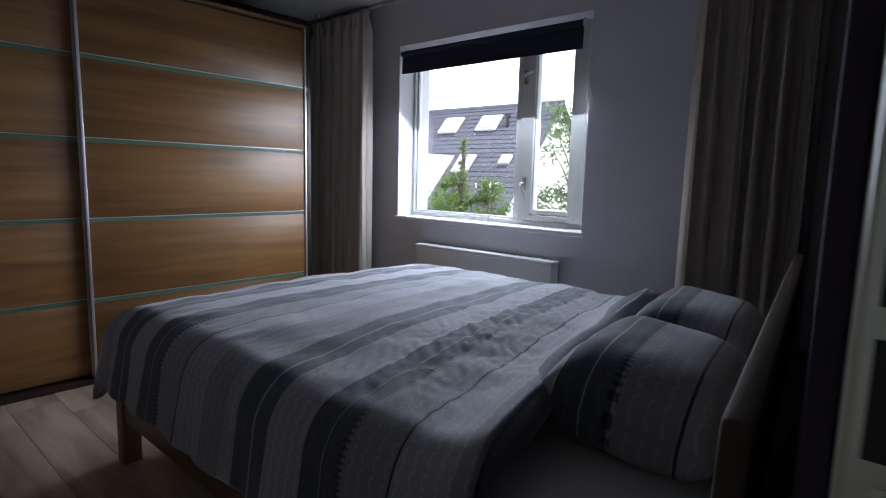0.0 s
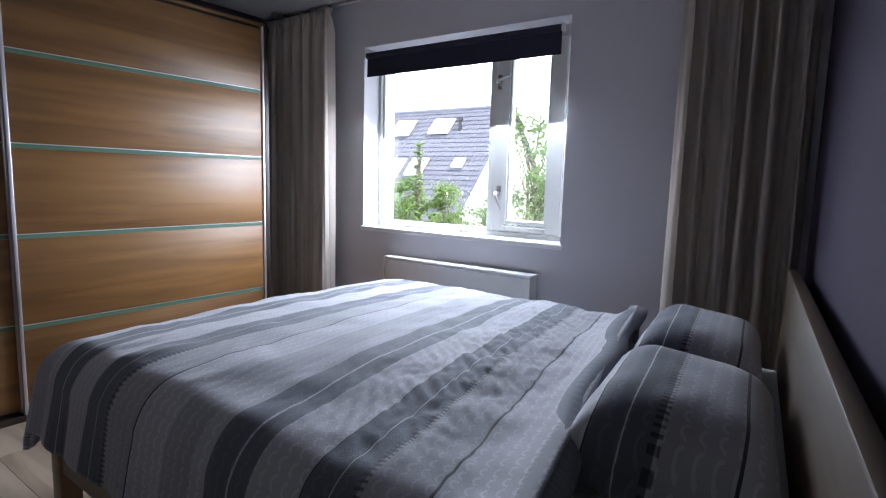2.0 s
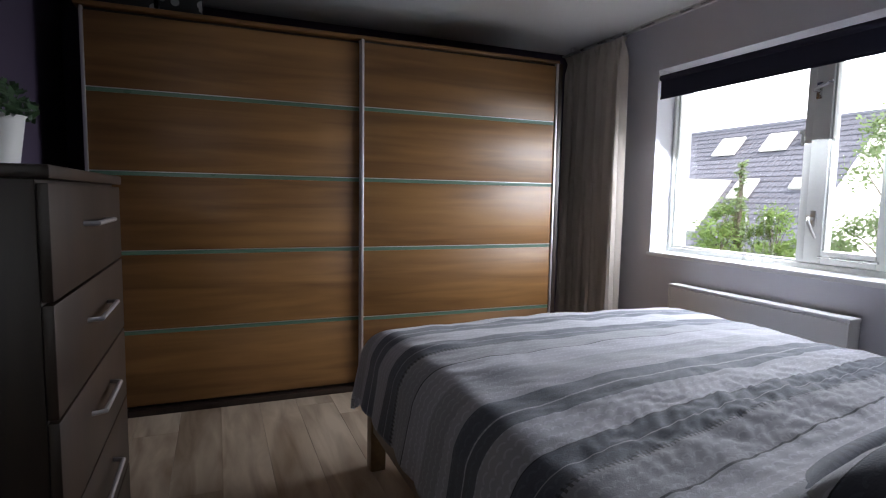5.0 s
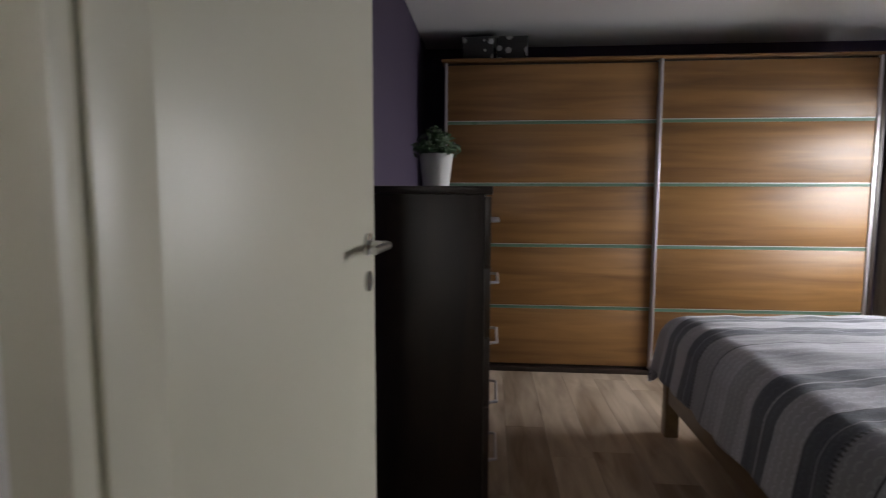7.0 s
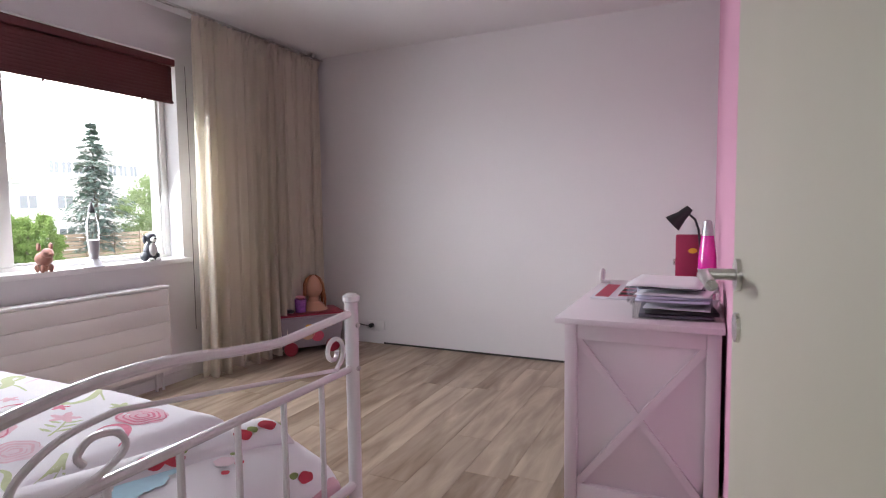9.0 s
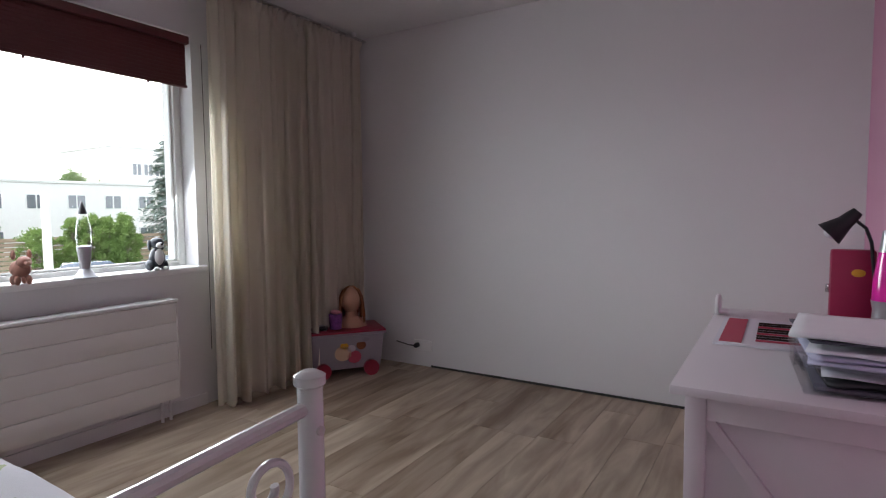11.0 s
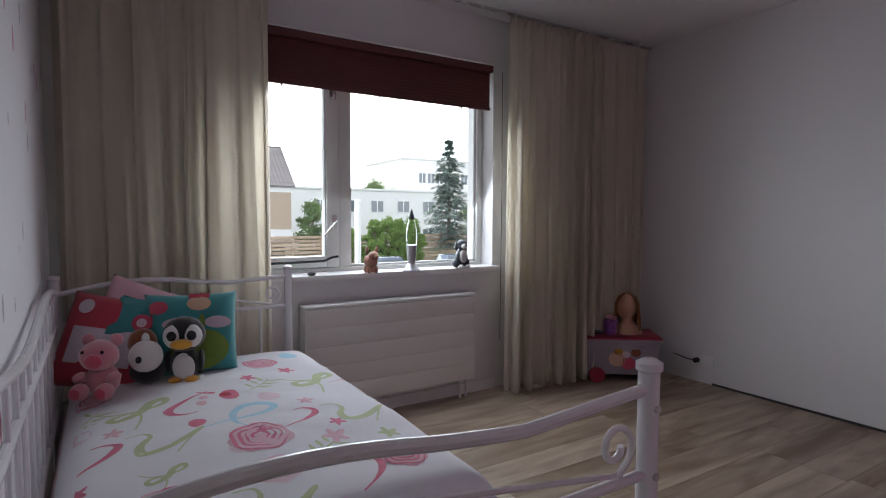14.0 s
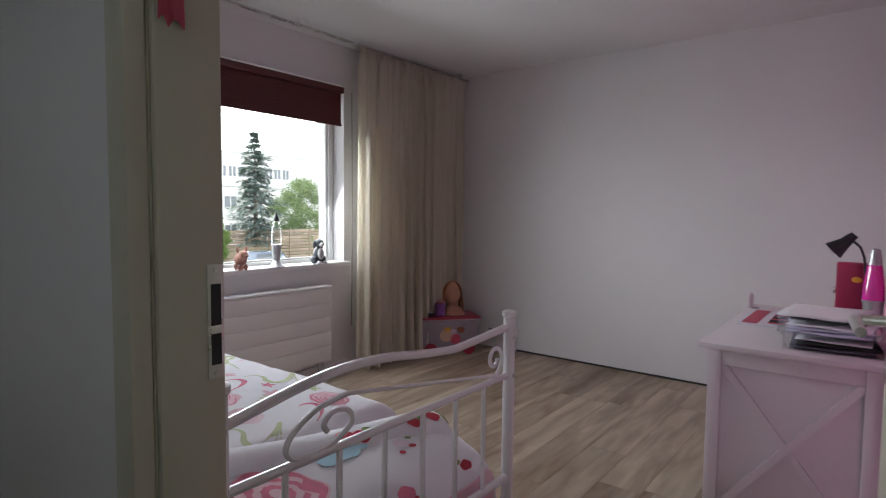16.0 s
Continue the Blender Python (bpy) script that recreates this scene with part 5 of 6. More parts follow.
# toys look along their own -y, turned to face the door
soft_toy("penguin_toy", (-2.36, 0.57, TZ - 0.015), 75, [
    ("body", (0, 0, 0.075), (0.062, 0.055, 0.08), "plush_black"), ("belly", (0, -0.026, 0.068), (0.048, 0.04, 0.066), "plush_white"),
    ("head", (0, 0, 0.205), (0.088, 0.075, 0.08), "plush_black"), ("face", (-0.038, -0.042, 0.205), (0.042, 0.04, 0.05), "plush_white"), ("face", (0.038, -0.042, 0.205), (0.042, 0.04, 0.05), "plush_white"),
    ("eye", (-0.04, -0.077, 0.213), (0.02, 0.01, 0.022), "eye_black"), ("eye", (0.04, -0.077, 0.213), (0.02, 0.01, 0.022), "eye_black"),
    ("beak", (0, -0.085, 0.178), (0.045, 0.035, 0.022), "plush_yellow"), ("flipper", (-0.068, 0, 0.085), (0.014, 0.028, 0.05), "plush_black"), ("flipper", (0.068, 0, 0.085), (0.014, 0.028, 0.05), "plush_black"),
    ("foot", (-0.032, -0.045, 0.014), (0.03, 0.04, 0.014), "plush_yellow"), ("foot", (0.032, -0.045, 0.014), (0.03, 0.04, 0.014), "plush_yellow")], "black and white penguin soft toy with yellow beak")
soft_toy("bird_toy", (-2.36, 0.44, TZ - 0.01), 80, [
    ("body", (0, 0.02, 0.05), (0.07, 0.06, 0.055), "plush_black"), ("head", (0, -0.02, 0.125), (0.068, 0.066, 0.068), "plush_white"), ("tuft", (0.0, -0.01, 0.2), (0.016, 0.012, 0.024), "plush_white"),
    ("eye", (-0.02, -0.084, 0.125), (0.012, 0.007, 0.015), "eye_black"), ("mane", (-0.02, 0.06, 0.17), (0.06, 0.04, 0.06), "plush_brown")], "round white-headed soft toy with a dark body")
soft_toy("pig_toy", (-2.3, 0.30, TZ - 0.01), 62, [
    ("body", (0, 0, 0.06), (0.065, 0.06, 0.065), "plush_pink"), ("head", (0, -0.02, 0.165), (0.072, 0.066, 0.062), "plush_pink"), ("snout", (0.012, -0.088, 0.155), (0.036, 0.018, 0.03), "plush_deep"),
    ("ear", (-0.055, 0.01, 0.222), (0.026, 0.014, 0.026), "plush_pink"), ("ear", (0.055, 0.01, 0.222), (0.026, 0.014, 0.026), "plush_pink"), ("leg", (-0.045, -0.085, 0.035), (0.034, 0.04, 0.034), "plush_pink"), ("leg", (0.05, -0.085, 0.035), (0.034, 0.04, 0.034), "plush_pink"),
    ("sole", (-0.045, -0.122, 0.036), (0.022, 0.006, 0.022), "plush_deep"), ("sole", (0.05, -0.122, 0.036), (0.022, 0.006, 0.022), "plush_deep"), ("eye", (-0.035, -0.075, 0.19), (0.007, 0.005, 0.007), "eye_black"), ("eye", (0.04, -0.075, 0.19), (0.007, 0.005, 0.007), "eye_black"), ("arm", (-0.065, -0.04, 0.08), (0.022, 0.04, 0.022), "plush_pink"), ("arm", (0.065, -0.04, 0.08), (0.022, 0.04, 0.022), "plush_pink")], "sitting pink pig soft toy")

# sill: clay pig, lava lamp, dog
SZ = WG[2] + 0.012
M["clay"] = plain("pink_clay", (0.4, 0.2, 0.15), 0.6, 0, 0.2, 25, 0.2, 60)
M["dog_black"] = plain("dark_glazed_clay", (0.03, 0.035, 0.045), 0.35, 0, 0.3, 25, 0.2, 60)
M["dog_white"] = plain("white_glazed_clay", (0.6, 0.6, 0.58), 0.35, 0, 0.1, 25, 0.1, 60)
M["silver"] = plain("silver_lacquer", (0.42, 0.42, 0.44), 0.35, 0.7, 0.05, 20, 0.02, 90)
px, py = -3.0, 1.645
fig = thing("pig_figurine", (px, py, SZ), "small pinkish clay pig figurine on the window sill", "figurine")
for nm, p, r, m in [("body", (0, 0, 0.07), (0.04, 0.042, 0.04), "clay"), ("head", (0.025, 0.005, 0.1), (0.03, 0.03, 0.028), "clay"), ("snout", (0.055, 0.008, 0.095), (0.012, 0.014, 0.012), "clay"), ("ear", (0.012, -0.03, 0.135), (0.012, 0.01, 0.022), "clay"), ("ear", (0.012, 0.032, 0.135), (0.012, 0.01, 0.022), "clay")] + [("leg", (a, b, 0.02), (0.013, 0.013, 0.022), "clay") for a in (-0.022, 0.022) for b in (-0.022, 0.022)]:
    part(nm, blob((px + p[0], py + p[1], SZ + p[2]), r, None, 12), M[m], fig)
lx, ly = -3.0, 1.915
ll = thing("lava_lamp", (lx, ly, SZ), "silver lava lamp with clear glass on the window sill", "lamp")
part("base", lathe([(0.052, 0), (0.052, 0.006), (0.04, 0.018), (0.022, 0.045), (0.024, 0.06), (0.033, 0.155), (0.03, 0.158)], (lx, ly, SZ), 24), M["silver"], ll)
part("bottle", lathe([(0.029, 0.156), (0.034, 0.2), (0.031, 0.25), (0.018, 0.315)], (lx, ly, SZ), 24), M["thin_glass"], ll, "clear glass bottle")
part("cap", lathe([(0.019, 0.313), (0.017, 0.33), (0.004, 0.372), (0.002, 0.374)], (lx, ly, SZ), 20), M["black"], ll, "dark pointed cap")
dx, dy = -3.03, 2.3
dog = thing("dog_figurine", (dx, dy, SZ), "black and white sitting dog figurine on the window sill", "figurine")
for nm, p, r, m in [("body", (0, 0, 0.065), (0.042, 0.042, 0.06), "dog_black"), ("chest", (0.03, -0.005, 0.075), (0.018, 0.026, 0.045), "dog_white"), ("head", (0.012, -0.005, 0.15), (0.036, 0.036, 0.032), "dog_black"), ("muzzle", (0.044, -0.008, 0.14), (0.02, 0.02, 0.017), "dog_white"), ("nose", (0.062, -0.008, 0.146), (0.007, 0.008, 0.006), "eye_black"),
                    ("ear", (0.0, -0.04, 0.14), (0.014, 0.01, 0.03), "dog_black"), ("ear", (0.0, 0.032, 0.14), (0.014, 0.01, 0.03), "dog_black"), ("paw", (0.045, -0.03, 0.012), (0.022, 0.014, 0.012), "dog_white"), ("paw", (0.045, 0.022, 0.012), (0.022, 0.014, 0.012), "dog_white"), ("haunch", (-0.005, -0.04, 0.03), (0.035, 0.02, 0.03), "dog_black"), ("haunch", (-0.005, 0.038, 0.03), (0.035, 0.02, 0.03), "dog_black")]:
    part(nm, blob((dx + p[0], dy + p[1], SZ + p[2]), r, None, 12), M[m], dog)
solid("sill_stop", blob((-3.03, 1.3, SZ + 0.01), (0.02, 0.025, 0.012), None, 10), M["black"], "small dark lump on the window sill", "knick-knack")

# toy box in the corner, with things on its lid
BC, BT = Vector((-2.81, 3.55, 0)), 52
CT, ST = math.cos(radians(BT)), math.sin(radians(BT))
rot2 = lambda a, b, z: (BC.x + a * CT - b * ST, BC.y + a * ST + b * CT, z)


def turned(bm):
    for v in bm.verts:
        v.co = rot2(v.co.x, v.co.y, v.co.z)
    return bm


M["tub"] = plain("milky_plastic_tub", (0.32, 0.29, 0.33), 0.3, 0, 0.06, 8, 0.02, 60)
M["red_plastic"] = plain("red_plastic", (0.33, 0.02, 0.05), 0.3, 0, 0.08, 8, 0.02, 60)
tb = thing("toy_box", BC, "milky plastic toy box on red wheels with a red lid", "toy box")
b = box((-0.27, -0.17, 0.05), (0.27, 0.17, 0.3), 0.02)
for v in b.verts:
    k = 0.9 + 0.1 * (v.co.z - 0.05) / 0.25
    v.co.x, v.co.y = v.co.x * k, v.co.y * k
part("tub", turned(b), M["tub"], tb)
part("rim", turned(box((-0.285, -0.185, 0.295), (0.285, 0.185, 0.312), 0.006)), M["tub"], tb)
part("lid", turned(box((-0.28, -0.18, 0.312), (0.28, 0.18, 0.326), 0.004)), M["red_plastic"], tb, "red lid")
for a in (-0.17, 0.17):
    for q in (-0.172, 0.172):
        w_ = tube([(a, q - 0.014, 0.055), (a, q + 0.014, 0.055)], 0.055, 22)
        part("wheel", turned(w_), M["red_plastic"], tb, "red wheel")
for a, z, r, m in ((-0.03, 0.17, 0.06, "felt_skin"), (0.05, 0.14, 0.05, "plush_deep"), (-0.02, 0.22, 0.03, "plush_yellow"), (0.1, 0.22, 0.035, "plush_brown"), (0.03, 0.2, 0.03, "felt_pale")):
    bmx = bmesh.new()
    n = 18
    bmx.faces.new([bmx.verts.new(rot2(a + r * math.cos(2 * math.pi * k / n), -0.166, z + r * 0.9 * math.sin(2 * math.pi * k / n))) for k in range(n)])
    part("sticker", bmx, M[m], tb, "worn picture sticker", False)
# styling head: one plain shape
M["doll_skin"] = plain("doll_vinyl", (0.55, 0.3, 0.2), 0.45, 0, 0.06, 9, 0.02, 60)
M["doll_hair"] = plain("doll_hair", (0.3, 0.11, 0.035), 0.5, 0, 0.25, 30, 0.3, 60)
hc = Vector(rot2(0.07, 0.02, 0.33))
hb_ = blob((hc.x, hc.y, hc.z + 0.19), (0.072, 0.078, 0.098), None, 20)
lathe([(0.115, 0.0), (0.1, 0.03), (0.05, 0.07), (0.038, 0.12)], (hc.x, hc.y, hc.z + 0.001), 20, hb_)
sh = solid("styling_head", hb_, M["doll_skin"], "toy styling head with long brown hair on the toy box", "doll head")
hair = bmesh.new()
rh = random.Random(6)
for k in range(150):
    t = rh.uniform(0.95, 2 * math.pi - 0.95) + radians(-45)
    top = Vector((hc.x + 0.02 * math.cos(t), hc.y + 0.02 * math.sin(t), hc.z + 0.288))
    e1 = Vector((hc.x + 0.083 * math.cos(t), hc.y + 0.085 * math.sin(t), hc.z + 0.21))
    e2 = Vector((hc.x + (0.09 + rh.uniform(0, 0.02)) * math.cos(t), hc.y + 0.092 * math.sin(t), hc.z + rh.uniform(0.02, 0.09)))
    add_tube(hair, [top, top.lerp(e1, 0.6) + Vector((0, 0, 0.02)), e1, e2], [0.007, 0.007, 0.006, 0.003], 4)
part("hair", hair, M["doll_hair"], sh, "long brown hair")
tc_ = thing("toy_cup", rot2(-0.06, -0.06, 0.33), "small purple and pink patterned toy cup on the toy box", "toy")
M["purple_pattern"] = plain("purple_pink_print", (0.25, 0.08, 0.35), 0.4, 0, 0.9, 60, 0.05, 60)
part("cup", lathe([(0.042, 0), (0.048, 0.1), (0.05, 0.105), (0.044, 0.105)], rot2(-0.06, -0.06, 0.3305), 16), M["purple_pattern"], tc_)
part("bow", blob(rot2(-0.06, -0.06, 0.45), (0.05, 0.02, 0.018), None, 10), M["plush_pink"], tc_)
tr_ = thing("tray", rot2(-0.19, -0.02, 0.33), "flat dark toy tray on the toy box", "toy")
part("tray", turned(box((-0.26, -0.1, 0.3305), (-0.12, 0.06, 0.36), 0.008)), M["black"], tr_)
part("tray_insert", turned(box((-0.25, -0.09, 0.36), (-0.13, 0.05, 0.366), 0.002)), M["dog_white"], tr_)
# double socket with plug and lead
sk = thing("wall_socket", (-2.37, GY1, 0.16), "white double wall socket with a dark plug", "socket")
part("plate", box((-2.45, GY1 - 0.012, 0.12), (-2.29, GY1 - 0.001, 0.2), 0.004), M["white_paint"], sk)
part("plug", tube([(-2.41, GY1 - 0.012, 0.16), (-2.41, GY1 - 0.045, 0.16)], 0.018, 12), M["black"], sk, "dark plug")
part("lead", tube([(-2.41, GY1 - 0.045, 0.16), (-2.45, GY1 - 0.08, 0.17), (-2.55, GY1 - 0.09, 0.19)], 0.004, 8), M["black"], sk)

# white chest with crossed side panel (its short side towards the door)
DX0, DX1, DY0, DY1, DH = -0.275, GX1 - 0.015, 1.9, 3.0, 0.737
dk = thing("white_chest", ((DX0 + DX1) / 2, (DY0 + DY1) / 2, 0), "white wooden chest with a crossed panel on its side", "chest of drawers")
part("top", box((DX0 - 0.03, DY0 - 0.03, DH), (DX1 + 0.01, DY1 + 0.03, DH + 0.022), 0.004), M["pink_white"], dk)
part("body", box((DX0 + 0.03, DY0 + 0.026, 0.07), (DX1 - 0.02, DY1 - 0.016, DH - 0.001), 0.002), M["pink_white"], dk)
for x in (DX0, DX1 - 0.045):
    for y in (DY0, DY1 - 0.045):
        part("corner_post", box((x, y, 0), (x + 0.045, y + 0.045, DH - 0.0005), 0.003), M["pink_white"], dk)
part("top_rail", box((DX0 + 0.046, DY0 + 0.004, DH - 0.06), (DX1 - 0.046, DY0 + 0.027, DH - 0.001), 0.002), M["pink_white"], dk)
part("bottom_rail", box((DX0 + 0.046, DY0 + 0.004, 0.07), (DX1 - 0.046, DY0 + 0.027, 0.13), 0.002), M["pink_white"], dk)
xa, xb, za, zb = DX0 + 0.046, DX1 - 0.046, 0.13, DH - 0.06
for s, dep in ((1, 0.0), (-1, 0.0025)):
    bm = bmesh.new()
    dv_ = Vector((xb - xa, 0, (zb - za) * s)).normalized()
    nv = Vector((-dv_.z, 0, dv_.x)) * 0.013
    p0, p1 = Vector((xa, 0, za if s > 0 else zb)), Vector((xb, 0, zb if s > 0 else za))
    ring = [[bm.verts.new((q.x, y, q.z)) for q in (p0 + nv, p1 + nv, p1 - nv, p0 - nv)] for y in (DY0 + 0.006 + dep, DY0 + 0.0265)]
    bm.faces.new(ring[0])
    bm.faces.new(ring[1][::-1])
    for k in range(4):
        bm.faces.new((ring[0][k], ring[1][k], ring[1][(k + 1) % 4], ring[0][(k + 1) % 4]))
    part("cross_bar", bm, M["pink_white"], dk)
for k in range(3):
    z0 = 0.1 + k * 0.215
    dr = part("drawer_front", box((DX0 + 0.012, DY0 + 0.05, z0), (DX0 + 0.03, DY1 - 0.05, z0 + 0.205), 0.003), M["pink_white"], dk)
    for y in (DY0 + 0.3, DY1 - 0.3):
        part("knob", lathe([(0.006, 0), (0.006, 0.012), (0.015, 0.02), (0.012, 0.03)], (0, 0, 0), 12), M["steel"], dr).matrix_basis = pose(DX0 + 0.013, y, z0 + 0.12, 0, -90, 0)

# on the chest
TZ2 = DH + 0.0225
M["paper"] = plain("paper", (0.7, 0.69, 0.74), 0.7, 0, 0.05, 10, 0.02, 60)
M["card_red"] = plain("red_card", (0.5, 0.07, 0.12), 0.6, 0, 0.08, 10, 0.02, 60)
M["crimson"] = plain("crimson_leatherette", (0.33, 0.015, 0.07), 0.45, 0, 0.1, 20, 0.05, 90)
M["magenta"] = plain("magenta_liquid", (0.75, 0.02, 0.36), 0.1, 0, 0.1, 6, 0.0, 60, 0.6)
bk = thing("activity_book", (-0.14, 2.55, TZ2), "white activity book with a red band and pencils", "book")
part("cover", box((-0.26, 2.34, TZ2 + 0.0005), (0.0, 2.78, TZ2 + 0.008), 0.001), M["paper"], bk)
part("red_band", box((-0.245, 2.36, TZ2 + 0.0081), (-0.185, 2.76, TZ2 + 0.0095)), M["card_red"], bk)
for k in range(9):
    y = 2.4 + k * 0.036
    part("pencil", tube([(-0.15, y, TZ2 + 0.011), (-0.035, y + 0.004, TZ2 + 0.011)], 0.0035, 6), M["card_red"] if k % 3 == 0 else M["dark_wood"], bk)
# White handle-like loop, with a disc and a stem added to it.
hd = thing("white_loop", (-0.25, 2.86, TZ2), "white loop like a tray handle standing on the chest", "mirror")
part("frame", tube([(-0.29, 2.86 + 0.055 * math.cos(a), TZ2 + 0.04 + 0.032 * math.sin(a)) for a in (2 * math.pi * k / 20 for k in range(21))], 0.008, 8), M["white_paint"], hd)
part("back_plate", tube([(-0.292, 2.86, TZ2 + 0.04), (-0.286, 2.86, TZ2 + 0.04)], 0.028, 18), M["paper"], hd)
part("handle", tube([(-0.29, 2.86, TZ2 + 0.008), (-0.25, 2.86, TZ2 + 0.008)], 0.008, 8), M["white_paint"], hd)


def letter_tray(z, turn, label):
    """A clear plastic letter tray with a low rim and an open front."""
    root = thing("letter_tray", (0.095, 2.12, TZ2 + z), label, "letter tray", "trays on the chest")
    rot = Matrix.Rotation(radians(turn), 4, "Z")
    for nm, lo, hi in (("tray_floor", (-0.15, -0.17, 0), (0.15, 0.17, 0.003)), ("side_wall", (-0.15, -0.17, 0.003), (-0.147, 0.17, 0.05)), ("side_wall", (0.147, -0.17, 0.003), (0.15, 0.17, 0.05)), ("back_wall", (-0.147, 0.167, 0.003), (0.147, 0.17, 0.05)), ("front_lip", (-0.147, -0.17, 0.003), (0.147, -0.167, 0.018)), ("rim", (-0.156, -0.17, 0.05), (-0.146, 0.17, 0.053)), ("rim", (0.146, -0.17, 0.05), (0.156, 0.17, 0.053))):
        bm = box(lo, hi)
        bmesh.ops.transform(bm, matrix=Matrix.Translation((0.095, 2.12, TZ2 + z)) @ rot, verts=bm.verts)
        part(nm, bm, M["tray_plastic"], root)


M["tray_plastic"] = thin_glass("clear_tray_plastic")
M["lilac_paper"] = plain("lilac_paper", (0.5, 0.5, 0.64), 0.7, 0, 0.1, 10, 0.02, 60)
M["slate_card"] = plain("slate_card", (0.07, 0.065, 0.09), 0.5, 0, 0.2, 14, 0.02, 60)
letter_tray(0.0005, 4, "clear plastic letter tray with dark folders on the chest")
letter_tray(0.054, -3, "clear plastic letter tray heaped with loose papers")
stack = [((-0.055, 1.965, 0.004), (0.19, 2.26, 0.016), "slate_card", 3, "dark flat folder in a clear tray"), ((-0.04, 1.97, 0.0165), (0.2, 2.25, 0.03), "black", 6, "dark flat folder in a clear tray"), ((-0.03, 1.98, 0.031), (0.19, 2.27, 0.038), "paper", -2, "pale paper folder in a clear tray"),
         ((-0.055, 1.965, 0.058), (0.19, 2.26, 0.067), "lilac_paper", -3, "lilac sheets of paper in a clear tray"), ((-0.07, 1.985, 0.068), (0.18, 2.27, 0.076), "lilac_paper", 5, "lilac sheets of paper in a clear tray"), ((-0.05, 1.99, 0.077), (0.2, 2.27, 0.084), "paper", -7, "white sheets of paper heaped on a tray"), ((-0.075, 2.03, 0.096), (0.15, 2.32, 0.103), "slate_card", 8, "dark card between white papers"), ((-0.085, 2.02, 0.104), (0.17, 2.33, 0.116), "sheet_white", -5, "white sheets of paper heaped on a tray")]
for lo, hi, mt_, tw, lab in stack:
    cx_, cy_ = (lo[0] + hi[0]) / 2 + 0.025, (lo[1] + hi[1]) / 2

    def leafed(u, v, lo=lo, hi=hi, tw=radians(tw), cx_=cx_, cy_=cy_):
        a, b2 = (hi[0] - lo[0]) * (u - 0.5), (hi[1] - lo[1]) * (v - 0.5)
        z = TZ2 + (lo[2] + hi[2]) / 2 + 0.003 * noise.noise(Vector((u * 2.5, v * 2.5, lo[2] * 99)))
        return (cx_ + a * math.cos(tw) - b2 * math.sin(tw), cy_ + a * math.sin(tw) + b2 * math.cos(tw), z)

    thicken(solid("paper_folder", sheet(leafed, 8, 8), M[mt_], lab, "paper", "papers on the chest"), hi[2] - lo[2] - 0.003)
LX_ = 0.185
dl = thing("desk_lamp", (LX_, 2.85, TZ2), "small black desk lamp with a bent neck", "lamp")
part("foot", lathe([(0.05, 0), (0.05, 0.01), (0.02, 0.02)], (LX_, 2.85, TZ2), 24), M["black"], dl)
part("neck", tube([(LX_ + a, 2.85, TZ2 + h) for a, h in ((0, 0.018), (-0.008, 0.16), (-0.02, 0.285), (-0.036, 0.333), (-0.068, 0.363))], 0.0055, 8), M["black"], dl)
part("shade", tube([(LX_ + a, 2.85, TZ2 + h) for a, h in ((-0.06, 0.39), (-0.078, 0.371), (-0.096, 0.352), (-0.14, 0.312))], [0.017, 0.023, 0.026, 0.046], 18), M["black"], dl)
part("bulb", blob((LX_ - 0.132, 2.85, TZ2 + 0.319), (0.022, 0.022, 0.022), None, 12), M["paper"], dl)
cs = thing("red_case", (0.14, 2.93, TZ2), "upright crimson case with a small clasp", "case")
part("case_body", box((0.06, 2.92, TZ2 + 0.0005), (0.19, 2.98, TZ2 + 0.255), 0.008), M["crimson"], cs)
part("badge", blob((0.14, 2.919, TZ2 + 0.175), (0.022, 0.002, 0.014), None, 10), M["plush_yellow"], cs)
part("clasp", box((0.048, 2.94, TZ2 + 0.1), (0.061, 2.96, TZ2 + 0.13), 0.002), M["steel"], cs)
lv = thing("pink_lava_lamp", (0.205, 2.8, TZ2), "magenta lava lamp with a silver cap", "lamp")
part("base", lathe([(0.042, 0), (0.037, 0.07), (0.043, 0.1)], (0.205, 2.8, TZ2), 20), M["silver"], lv)
part("bottle", lathe([(0.042, 0.1), (0.04, 0.16), (0.027, 0.258)], (0.205, 2.8, TZ2), 20), M["magenta"], lv, "magenta glass bottle")
part("cap", lathe([(0.027, 0.258), (0.018, 0.326), (0.006, 0.333)], (0.205, 2.8, TZ2), 20), M["silver"], lv, "silver cap")
solid("hair_clip", box((-0.0, 2.62, TZ2 + 0.0005), (0.05, 2.66, TZ2 + 0.022), 0.006), M["card_red"], "small red hair clip on the chest", "hair clip")
sw = thing("light_switch", (-0.72, 0.112, 1.05), "grey-white double light switch on the wallpaper beside the door", "switch")
part("plate", box((-0.8, 0.1125, 1.05), (-0.64, 0.121, 1.165), 0.004), M["frame_white"], sw)
for x in (-0.79, -0.715):
    part("rocker", box((x, 0.1212, 1.062), (x + 0.065, 0.128, 1.153), 0.003), M["frame_white"], sw)
# red ribbon on the door jamb
rbn = thing("ribbon", (D2[0] + 0.003, 0.03, 1.47), "red crumpled ribbon hanging on the door jamb", "ribbon")
part("cloth", sheet(lambda u, v: (D2[0] + 0.006 + 0.004 * math.sin(9 * u + 4 * v), 0.008 + 0.035 * u, 1.47 + 0.25 * v + 0.006 * math.sin(12 * u)), 12, 10), M["card_red"], rbn, "", True, 180)

